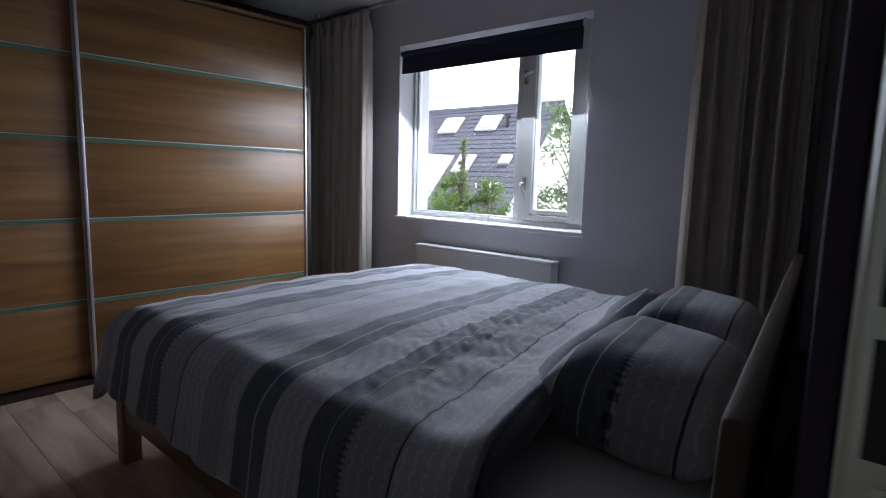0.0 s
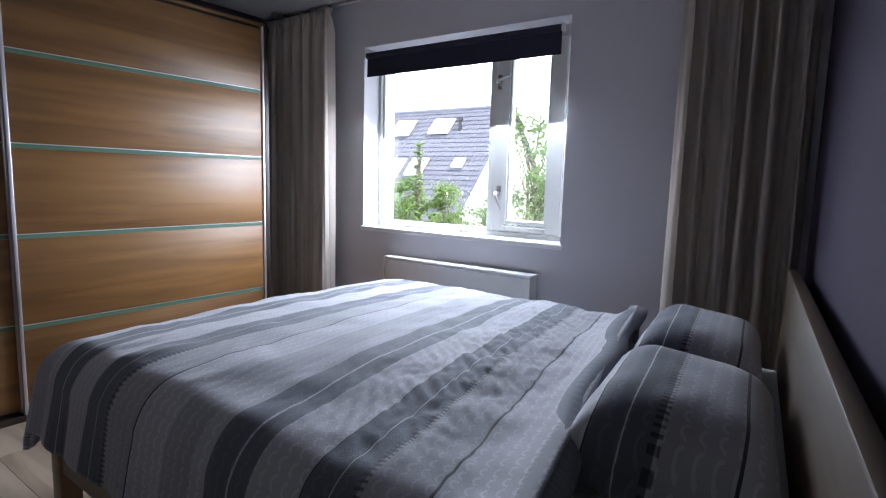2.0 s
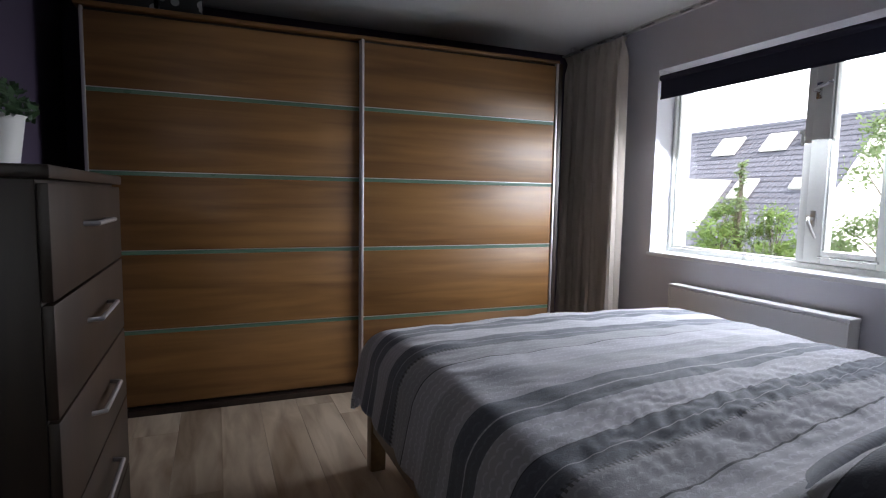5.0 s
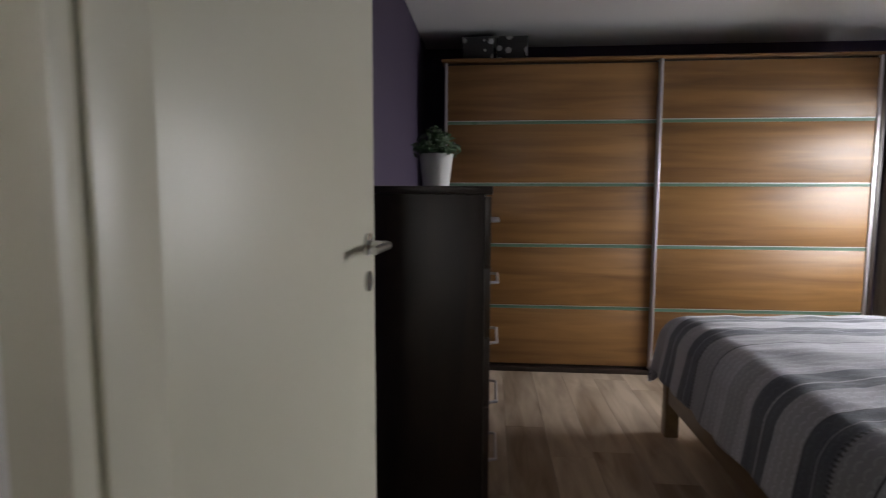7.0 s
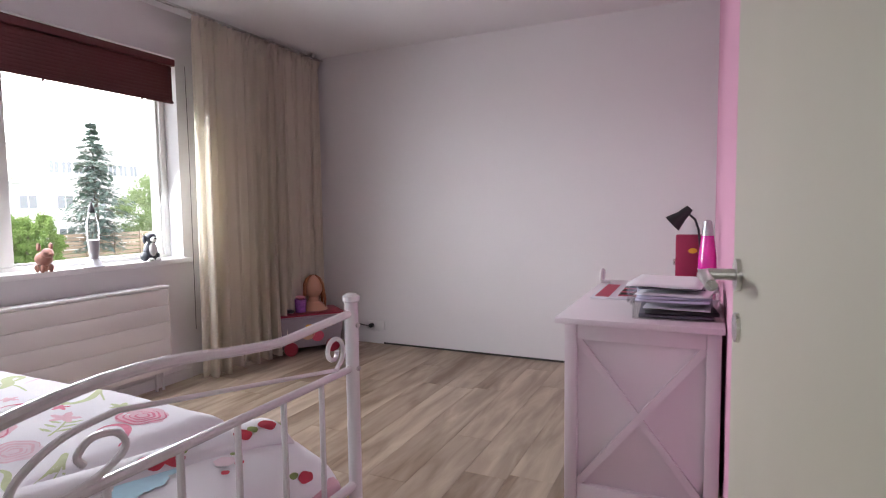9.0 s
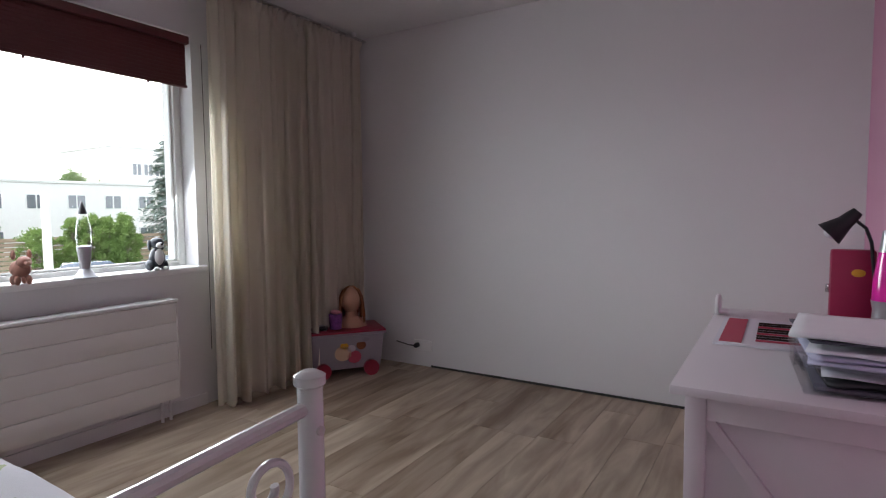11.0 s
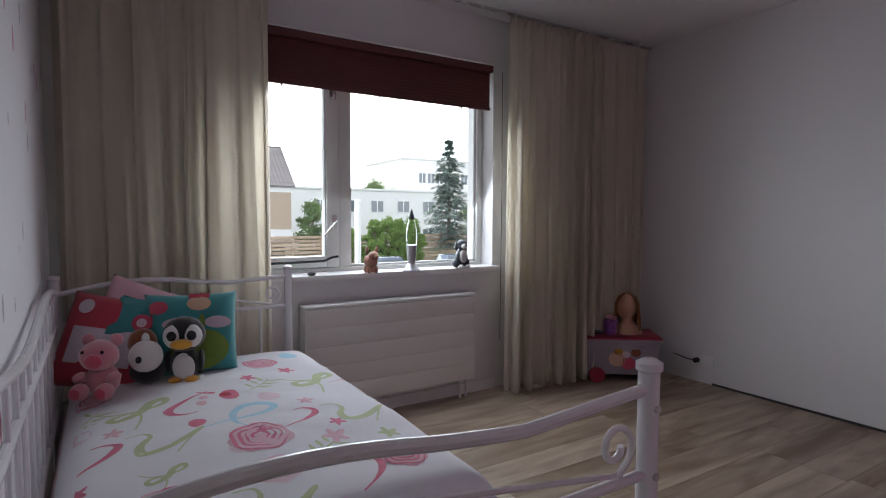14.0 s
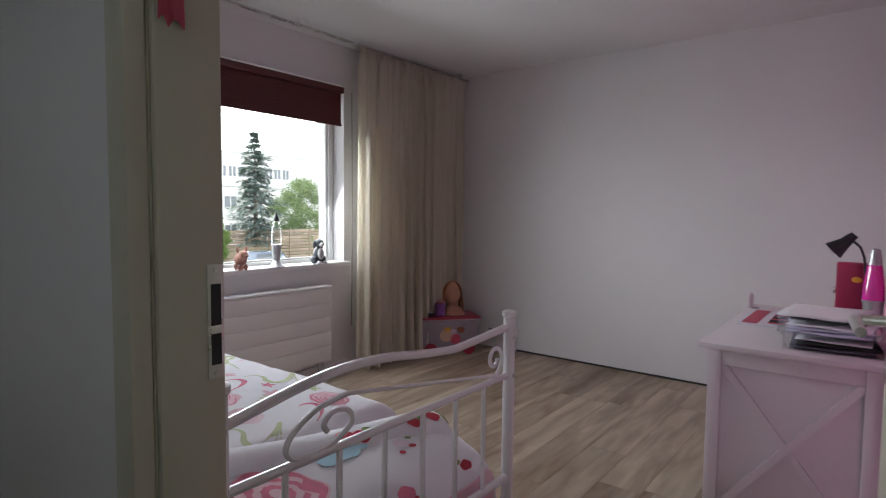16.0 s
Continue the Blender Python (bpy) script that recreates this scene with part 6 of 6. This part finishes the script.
# ---- outside ----
GZ = -2.7
M["grass"] = plain("grass_and_soil", (0.07, 0.1, 0.035), 0.95, 0, 0.4, 0.6, 0.3, 8)
M["asphalt"] = plain("asphalt", (0.1, 0.1, 0.103), 0.9, 0, 0.15, 2, 0.2, 60)
M["tile_dark"] = plain("dark_roof_tile", (0.15, 0.155, 0.19), 0.7, 0, 0.15, 3, 0.1, 30, 0, 0.12)
M["tile_grey"] = plain("grey_roof_tile", (0.24, 0.225, 0.225), 0.7, 0, 0.15, 3, 0.1, 30, 0, 0.12)
M["house_white"] = plain("white_render", (0.75, 0.74, 0.72), 0.9, 0, 0.05, 2, 0.1, 40)
M["house_brick"] = plain("sand_brick", (0.42, 0.33, 0.25), 0.9, 0, 0.2, 14, 0.2, 60)
M["fence_wood"] = wood("weathered_fence", (0.26, 0.19, 0.13), (0.45, 0.35, 0.26), (6, 0.6, 6), 0.85, 0.15, 3)
M["leaf_fresh"] = plain("fresh_leaf", (0.2, 0.31, 0.09), 0.7, 0, 0.4, 4, 0.05, 40)
M["leaf_mid"] = plain("birch_leaf", (0.2, 0.27, 0.15), 0.7, 0, 0.4, 4, 0.05, 40)
M["needle"] = plain("fir_needle", (0.24, 0.32, 0.3), 0.8, 0, 0.4, 4, 0.05, 40)
for k in ("leaf_fresh", "leaf_mid", "needle"):
    # light that shines through the leaves
    nt_ = M[k].node_tree
    b_, t_, x_ = nt_.nodes["Principled BSDF"], nt_.nodes.new("ShaderNodeBsdfTranslucent"), nt_.nodes.new("ShaderNodeMixShader")
    t_.inputs[0].default_value = (0.22, 0.32, 0.08, 1) if k != "needle" else (0.1, 0.16, 0.09, 1)
    x_.inputs[0].default_value = 0.4
    nt_.links.new(b_.outputs[0], x_.inputs[1])
    nt_.links.new(t_.outputs[0], x_.inputs[2])
    nt_.links.new(x_.outputs[0], nt_.nodes["Material Output"].inputs[0])
M["bark"] = plain("bark", (0.2, 0.17, 0.14), 0.9, 0, 0.3, 9, 0.4, 40)
M["car_paint"] = plain("grey_blue_car_paint", (0.22, 0.27, 0.33), 0.25, 0.3, 0.03, 3, 0, 60, 0.8)
M["window_dark"] = plain("far_window_glass", (0.14, 0.155, 0.17), 0.1, 0, 0.1, 3, 0, 60)
# Whitish panes: the bright sky mirrored in the glass is put into the colour.
M["pale_skylight"] = plain("skylight_mirrored_sky", (0.7, 0.76, 0.8), 0.1, 0, 0.05, 3, 0, 60)

setting("ground", box((-400, -400, GZ - 0.5), (400, 400, GZ)), M["grass"], "flat ground that reaches the horizon", "ground")
setting("road", box((-36, -60, GZ - 0.1), (-27, 90, GZ + 0.004)), M["asphalt"], "grey asphalt street in front of the house", "road")


def leafy(name, at, height, spread, trunk_h, leaves, size, mat, label, seed, shape="round"):
    """A tree: tapered trunk, limbs and a crown of many small leaves in uneven clumps."""
    rnd = random.Random(seed)
    root = thing(name, at, label, "tree")
    A = Vector(at)
    part("trunk", tube([A, A + Vector((0.1, 0.05, trunk_h * 0.6)), A + Vector((0.0, 0.1, height * 0.8))], [height * 0.014, height * 0.01, height * 0.003], 10), M["bark"], root)
    clumps = []
    limbs = bmesh.new()
    for k in range(60):
        h = rnd.uniform(trunk_h, height)
        t = (h - trunk_h) / (height - trunk_h)
        rad = spread * (math.sin(math.pi * min(0.97, 0.2 + 0.78 * t)) ** 0.7 if shape == "round" else (1 - t) * 0.95 + 0.05) * rnd.uniform(0.35, 1.0)
        a = rnd.uniform(0, 6.28)
        c = A + Vector((rad * math.cos(a), rad * math.sin(a), h))
        clumps.append((c, spread * rnd.uniform(0.18, 0.36)))
        add_tube(limbs, [A + Vector((0, 0, h * 0.75)), (A + Vector((0, 0, h * 0.8))).lerp(c, 0.5), c], [height * 0.004, height * 0.0025, height * 0.001], 5)
    part("limbs", limbs, M["bark"], root)
    verts, faces = [], []
    for k in range(leaves):
        c, r = clumps[k % len(clumps)]
        d = Vector((rnd.gauss(0, 1), rnd.gauss(0, 1), rnd.gauss(0, 0.8)))
        p = c + d.normalized() * r * rnd.uniform(0.2, 1.15)
        u = Vector((rnd.uniform(-1, 1), rnd.uniform(-1, 1), rnd.uniform(-1, 1))).normalized()
        w = u.orthogonal().normalized()
        s = size * rnd.uniform(0.6, 1.3)
        i = len(verts)
        verts += [p + u * s, p + w * s * 0.55, p - u * s, p - w * s * 0.55]
        faces.append((i, i + 1, i + 2, i + 3))
    me = bpy.data.meshes.new("crown")
    me.from_pydata([tuple(v) for v in verts], [], faces)
    me.materials.append(mat)
    o = new("crown", me)
    o.parent, o.matrix_parent_inverse = root, Matrix.Translation(-A)
    return root


def fir(name, at, height, spread, label, seed):
    """A conifer: a straight stem with drooping tiers of branches covered in needles."""
    rnd = random.Random(seed)
    root = thing(name, at, label, "tree")
    A = Vector(at)
    part("trunk", tube([A, A + Vector((0, 0, height))], [height * 0.02, 0.02], 10), M["bark"], root)
    verts, faces = [], []
    br = bmesh.new()
    tiers = 20
    for k in range(tiers):
        t = k / tiers
        z = height * (0.16 + 0.83 * t)
        ln = spread * (1 - t) ** 0.85 * rnd.uniform(0.62, 1.15) + 0.12
        n = 9 if t < 0.7 else 6
        for j in range(n):
            a = 2 * math.pi * (j + rnd.uniform(-0.3, 0.3)) / n + k
            l2 = ln * rnd.uniform(0.7, 1.1)
            d = Vector((math.cos(a), math.sin(a), 0))
            tip = A + d * l2 + Vector((0, 0, z - l2 * rnd.uniform(0.02, 0.3)))
            add_tube(br, [A + Vector((0, 0, z)), (A + Vector((0, 0, z))).lerp(tip, 0.5) + Vector((0, 0, -0.04)), tip], [0.03, 0.02, 0.008], 4)
            for q in range(60):
                f = rnd.uniform(0.15, 1.0)
                p = (A + Vector((0, 0, z))).lerp(tip, f)
                side = Vector((-d.y, d.x, 0)) * rnd.uniform(-1, 1) * l2 * 0.42 * (1.1 - f)
                p = p + side + Vector((0, 0, rnd.uniform(-0.16, 0.16)))
                u = (d + Vector((rnd.uniform(-0.6, 0.6), rnd.uniform(-0.6, 0.6), rnd.uniform(-0.5, 0.2)))).normalized()
                w = u.cross(Vector((0, 0, 1))).normalized()
                s = rnd.uniform(0.12, 0.3)
                i = len(verts)
                verts += [p - u * s, p + w * s * 0.35, p + u * s, p - w * s * 0.35]
                faces.append((i, i + 1, i + 2, i + 3))
    part("branches", br, M["bark"], root)
    me = bpy.data.meshes.new("needles")
    me.from_pydata([tuple(v) for v in verts], [], faces)
    me.materials.append(M["needle"])
    o = new("needles", me)
    o.parent, o.matrix_parent_inverse = root, Matrix.Translation(-A)
    return root


def tiled_slope(parent, x_low, x_top, y0, y1, z_low, z_top, mat, rows, cut=0.0):
    """Rows of overlapping roof tiles on a slope that rises from x_low to x_top; cut: how far the low end draws in at y0."""
    part("roof", sheet(lambda u, v: (x_low + (x_top - x_low) * v, y0 + cut * (1 - v) + (y1 - y0 - cut * (1 - v)) * u, z_low + (z_top - z_low) * v - 0.05), 2, 2), mat, parent, "", False)
    for k in range(rows):
        a, b = k / rows, (k + 1.12) / rows
        ya = y0 + cut * (1 - a)
        pts = [(x_low + (x_top - x_low) * t, z_low + (z_top - z_low) * t) for t in (a, b)]
        n = max(4, int((y1 - ya) / 0.14))

        def fn(u, v, pts=pts, ya=ya, n=n):
            w = 0.022 * abs(math.sin(math.pi * u * n / 2))
            return (pts[0][0] + (pts[1][0] - pts[0][0]) * v, ya + (y1 - ya) * u, pts[0][1] + (pts[1][1] - pts[0][1]) * v + 0.05 * (1 - v) + w)

        part("tile_course", sheet(fn, n * 2, 1), mat, parent, "", False)


# house behind the bedroom: dark tiled roof with roof windows
h1 = thing("house", (27, 18, GZ), "terraced house with a dark tiled roof and roof windows", "house")
part("wall", box((22.3, 15.5, GZ), (33.5, 40, -1.2)), M["house_white"], h1)
gb = bmesh.new()
f0 = [gb.verts.new(p) for p in ((22.3, 15.52, -1.2), (33.5, 15.52, -1.2), (28.0, 15.52, 5.0))]
gb.faces.new(f0)
part("gable", gb, M["house_white"], h1, "", False)
tiled_slope(h1, 22.0, 28.0, 15.25, 40.0, -1.5, 5.15, M["tile_dark"], 26)
tiled_slope(h1, 34.0, 28.05, 15.25, 40.0, -1.5, 5.1, M["tile_dark"], 6)
part("ridge_cap", tube([(28.0, 15.25, 5.18), (28.0, 40, 5.18)], 0.12, 8), M["tile_dark"], h1)
slope = lambda t: (22.0 + 6.0 * t, -1.5 + 6.65 * t)


def roof_window(t0, t1, y0, y1):
    (xa, za), (xb, zb) = slope(t0), slope(t1)
    fr = part("roof_window", sheet(lambda u, v: (xa + (xb - xa) * v - 0.08, y0 + (y1 - y0) * u, za + (zb - za) * v + 0.16), 1, 1), M["house_white"], h1, "roof window", False)
    thicken(fr, 0.12)
    part("pane", sheet(lambda u, v: (xa + (xb - xa) * (0.1 + 0.8 * v) - 0.15, y0 + (y1 - y0) * (0.1 + 0.8 * u), za + (zb - za) * (0.1 + 0.8 * v) + 0.23), 1, 1), M["pale_skylight"], fr, "", False)


roof_window(0.75, 0.89, 21.5, 22.9)
roof_window(0.76, 0.89, 18.7, 20.1)
roof_window(0.47, 0.54, 16.5, 17.15)
roof_window(0.4, 0.54, 18.9, 20.0)
part("vent_pipe", tube([(26.85, 18.1, 3.7), (26.85, 18.1, 4.45)], 0.09, 10), M["black"], h1)
part("vent_cap", tube([(26.85, 18.1, 4.4), (26.85, 18.1, 4.55)], 0.17, 10), M["black"], h1)
dm = part("dormer", box((23.0, 20.6, -0.6), (25.6, 26.5, 2.25), 0.03), M["house_white"], h1, "white flat-roofed dormer")
part("pane", box((22.96, 21.2, 0.4), (22.99, 26.0, 1.8)), M["window_dark"], dm)
leafy("birch", (12.2, 6.0, GZ), 5.6, 1.25, 1.0, 9500, 0.05, M["leaf_mid"], "slender green birch behind the house", 21)
leafy("birch", (14.2, 6.2, GZ), 5.0, 1.2, 1.0, 7000, 0.05, M["leaf_mid"], "slender green birch behind the house", 22)
leafy("birch", (12.0, 9.05, GZ), 4.75, 0.42, 1.5, 1500, 0.04, M["leaf_mid"], "slender young birch above the garden shrubs", 26, "cone")
leafy("shrub", (12.0, 9.45, GZ), 3.75, 0.95, 0.8, 8000, 0.045, M["leaf_fresh"], "fresh green garden shrub", 23)
leafy("shrub", (12.5, 8.5, GZ), 3.7, 0.85, 0.8, 6000, 0.045, M["leaf_fresh"], "fresh green garden shrub", 24)
leafy("shrub", (13.5, 8.0, GZ), 3.25, 0.9, 0.6, 6000, 0.05, M["leaf_mid"], "dark green garden shrub", 25)

# across the street from the girl's room
K2 = 1.31
far = lambda x, y, z: (-0.2 + (x + 0.2) * K2, 0.46 + (y - 0.46) * K2, 1.175 + (z - 1.175) * K2)
p0 = far(-30, 19.5, 0)
fir("fir_tree", (p0[0], p0[1], GZ), far(-30, 19.5, 6.36)[2] - GZ, 3.5, "tall blue-green fir tree behind the fence", 31)
leafy("broadleaf_tree", (p0[0] - 2, p0[1] + 6.0, GZ), 6.6, 3.0, 0.5, 14000, 0.1, M["leaf_mid"], "green broadleaf tree behind the fence", 32)
leafy("broadleaf_tree", (-75, 39.6, GZ), 9.4, 2.8, 2.0, 8000, 0.14, M["leaf_mid"], "far green tree behind the white terrace", 33)
leafy("broadleaf_tree", (-75, 35.2, GZ), 8.9, 2.5, 2.0, 7000, 0.14, M["leaf_mid"], "far green tree behind the white terrace", 34)
fx, fy0, fy1 = -39.0, 10.0, 45.0
fn_ = thing("garden_fence", (fx, (fy0 + fy1) / 2, GZ), "weathered horizontal board fence along the street", "fence")
for k in range(9):
    z = GZ + 0.1 + k * 0.27
    part("fence_board", box((fx - 0.02, fy0, z), (fx + 0.02, fy1, z + 0.22), 0.01), M["fence_wood"], fn_)
for k in range(18):
    part("fence_post", box((fx + 0.02, fy0 + k * 2.05, GZ), (fx + 0.12, fy0 + k * 2.05 + 0.1, GZ + 2.6), 0.01), M["fence_wood"], fn_)
for k, y in enumerate((18.0, 19.1, 20.2, 21.3)):
    leafy("hedge_shrub", (-38.2, y, GZ), 3.5 + 0.25 * (k % 2), 1.0, 0.5, 7000, 0.085, M["leaf_fresh"], "bright green shrub hanging over the fence", 40 + k)
leafy("hedge_shrub", (-38.2, 16.0, GZ), 2.9, 1.1, 0.7, 5000, 0.08, M["leaf_fresh"], "bright green shrub at the fence", 45)
leafy("broadleaf_tree", (-40.5, 13.9, GZ), 4.9, 1.25, 1.2, 7000, 0.09, M["leaf_mid"], "small green tree behind the fence", 46)


def block(name, lo, hi, rows, label, seed, flat=True):
    """A far building: walls, a roof edge and windows with frames."""
    root = thing(name, ((lo[0] + hi[0]) / 2, (lo[1] + hi[1]) / 2, GZ), label, "building")
    part("wall", box(lo, hi), M["house_white"], root)
    if flat:
        part("roof_edge", box((lo[0] - 0.2, lo[1] - 0.2, hi[2]), (hi[0] + 0.2, hi[1] + 0.2, hi[2] + 0.3), 0.03), M["dog_white"], root)
    for z, y0, step, n, w, h in rows:
        for k in range(n):
            y = y0 + k * step
            f = part("window", box((hi[0], y, z), (hi[0] + 0.06, y + w, z + h), 0.01), M["frame_white"], root)
            for q in range(2):
                part("pane", box((hi[0] + 0.061, y + 0.08 + q * w / 2, z + 0.08), (hi[0] + 0.07, y + w / 2 - 0.04 + q * w / 2, z + h - 0.08)), M["window_dark"], f)
    return root


block("terrace_building", (-72, 14, GZ), (-58, 46, 4.1), [(1.7, 20.0, 3.4, 7, 1.6, 1.4), (-1.8, 20.0, 3.4, 7, 1.6, 1.6)], "long white flat-roofed terrace across the street", 1)
block("flat_roofed_building", (-84, 38, GZ), (-72, 66, 9.6), [(6.2, 41, 1.5, 8, 1.2, 1.6), (2.6, 41, 3.0, 6, 1.8, 1.5)], "taller white flat-roofed building behind", 2)
h2 = thing("house", (-40, 9, GZ), "white and brick house with a grey tiled roof", "house")
part("wall", box((-46, 3.5, GZ), (-39.5, 12.2, 3.4)), M["house_white"], h2)
part("brick_wall", box((-39.49, 3.6, 0.3), (-39.42, 12.1, 2.9)), M["house_brick"], h2, "sand-coloured brick front")
tiled_slope(h2, -39.2, -42.8, 3.2, 12.4, 3.3, 6.4, M["tile_grey"], 12)
tiled_slope(h2, -46.4, -42.8, 3.2, 12.4, 3.3, 6.4, M["tile_grey"], 4)
gb = bmesh.new()
gb.faces.new([gb.verts.new(p) for p in ((-39.5, 12.19, 3.4), (-46, 12.19, 3.4), (-42.8, 12.19, 6.3))])
part("gable", gb, M["house_white"], h2, "", False)
part("roof_vent", box((-41.2, 9.8, 5.0), (-40.9, 10.2, 5.6), 0.02), M["window_dark"], h2)
for y, z in ((8.2, 1.7), (10.2, -1.9), (5.0, 1.7)):
    f = part("window", box((-39.42, y, z), (-39.36, y + 1.5, z + 1.0), 0.01), M["frame_white"], h2)
    part("pane", box((-39.359, y + 0.1, z + 0.1), (-39.35, y + 1.4, z + 0.9)), M["window_dark"], f)


def car(at, turn, label):
    """A parked car: body, cabin, windows, lamps and wheels."""
    root = thing("car", at, label, "car", "parked cars")
    root.rotation_euler = (0, 0, radians(turn))

    def cp(nm, bm, mt_, parent=None):
        o = new(nm, mesh_of(nm, bm, M[mt_]))
        o.parent = parent or root
        return o

    body = box((-2.1, -0.86, 0.3), (2.1, 0.86, 0.9), 0.12)
    cp("body", body, "car_paint")
    cabin = box((-1.5, -0.78, 0.9), (0.9, 0.78, 1.45), 0.1)
    for v in cabin.verts:
        k = 1 - 0.24 * max(0, v.co.z - 0.9) / 0.55
        v.co.x, v.co.y = (v.co.x + 0.3) * k - 0.3, v.co.y * k
    cp("cabin", cabin, "car_paint")
    for s in (-1, 1):
        w_ = box((-1.2, s * 0.765 - 0.012, 1.0), (0.6, s * 0.765 + 0.012, 1.33), 0.01)
        for v in w_.verts:
            v.co.y -= s * 0.22 * max(0, v.co.z - 0.98) * 1.4
        cp("side_window", w_, "window_dark")
        for x in (-1.3, 1.35):
            wh = cp("wheel", tube([(x, s * 0.72, 0.31), (x, s * 0.88, 0.31)], 0.31, 20), "black")
            cp("rim", tube([(x, s * 0.875, 0.31), (x, s * 0.89, 0.31)], 0.19, 16), "steel", wh)
        cp("headlight", box((2.0, s * 0.62 - 0.16, 0.64), (2.1, s * 0.62 + 0.16, 0.8), 0.03), "steel")
    ws = box((0.62, -0.66, 0.98), (0.66, 0.66, 1.36), 0.01)
    for v in ws.verts:
        v.co.x += 0.3 - (v.co.z - 0.98) * 0.75
    cp("windscreen", ws, "window_dark")
    return root


car((-30.5, 15.4, GZ), 90, "grey-blue car parked in the street")
car((-30.5, 20.6, GZ), 90, "grey-blue car parked in the street")
lp = thing("garden_post", (-26, 11.45, GZ), "thick white post at the street side", "post")
part("post", tube([(-26, 11.45, GZ), (-26, 11.45, 2.0)], [0.17, 0.16], 14), M["house_white"], lp)
part("cap", tube([(-26, 11.45, 2.0), (-26, 11.45, 2.06)], [0.2, 0.1], 14), M["house_white"], lp)

# hazy bright sky all round, far off
m, nt, bs = node_mat("bright_haze")
em = nt.nodes.new("ShaderNodeEmission")
em.inputs[0].default_value, em.inputs[1].default_value = (0.93, 0.97, 1.0, 1), 8.0
nt.links.new(em.outputs[0], nt.nodes["Material Output"].inputs[0])
bd = bmesh.new()
ringv = [[bd.verts.new((380 * math.cos(a), 380 * math.sin(a), z)) for a in (2 * math.pi * k / 64 for k in range(64))] for z in (GZ - 1, 150)]
for k in range(64):
    bd.faces.new((ringv[0][k], ringv[0][(k + 1) % 64], ringv[1][(k + 1) % 64], ringv[1][k]))
setting("backdrop", bd, m, "bright hazy overcast sky in the distance", "backdrop")

# ---- floor boards, last ----
def floor_boards(name, x0, x1, y0, y1, label, seed):
    """A laminate floor: boards along y with staggered ends over a dark bed."""
    root = setting(name, box((x0, y0, -0.12), (x1, y1, -0.006)), M["joint"], label, "floor")
    rnd = random.Random(seed)
    w, ln, gap = 0.193, 1.28, 0.0006
    cache = {}
    x = x0
    while x < x1 - 0.01:
        xa, xb = x, min(x + w, x1)
        y = y0 - rnd.uniform(0, ln)
        while y < y1 - 0.005:
            ya, yb = max(y, y0), min(y + ln, y1)
            if yb - ya > 0.02:
                key = (round(xb - xa, 4), round(yb - ya, 4))
                if key not in cache:
                    hx, hy = (xb - xa) / 2 - gap, (yb - ya) / 2 - gap
                    bm = bmesh.new()
                    b = 0.0008
                    rings = [[bm.verts.new((sx * (hx - k), sy * (hy - k), z)) for sx, sy in ((-1, -1), (1, -1), (1, 1), (-1, 1))] for k, z in ((0, -0.006), (0, -b), (b, 0))]
                    for p, q in zip(rings, rings[1:]):
                        for k in range(4):
                            bm.faces.new((p[k], p[(k + 1) % 4], q[(k + 1) % 4], q[k]))
                    bm.faces.new(rings[-1])
                    cache[key] = mesh_of("floor_board", bm, M["laminate"], False)
                ob = new("floor_board", cache[key])
                ob.parent = root
                ob.location = ((xa + xb) / 2, (ya + yb) / 2, 0)
            y += ln
        x += w
    return root


floor_boards("floor_bedroom", BX0, BX1, 0.06, BY1, "light oak laminate floor of the bedroom", 1)
floor_boards("floor_girls_room", GX0, GX1, 0.06, GY1, "light oak laminate floor of the girl's room", 2)
floor_boards("floor_landing", LX0, LX1, LY0, 0.058, "light oak laminate floor of the landing", 3)
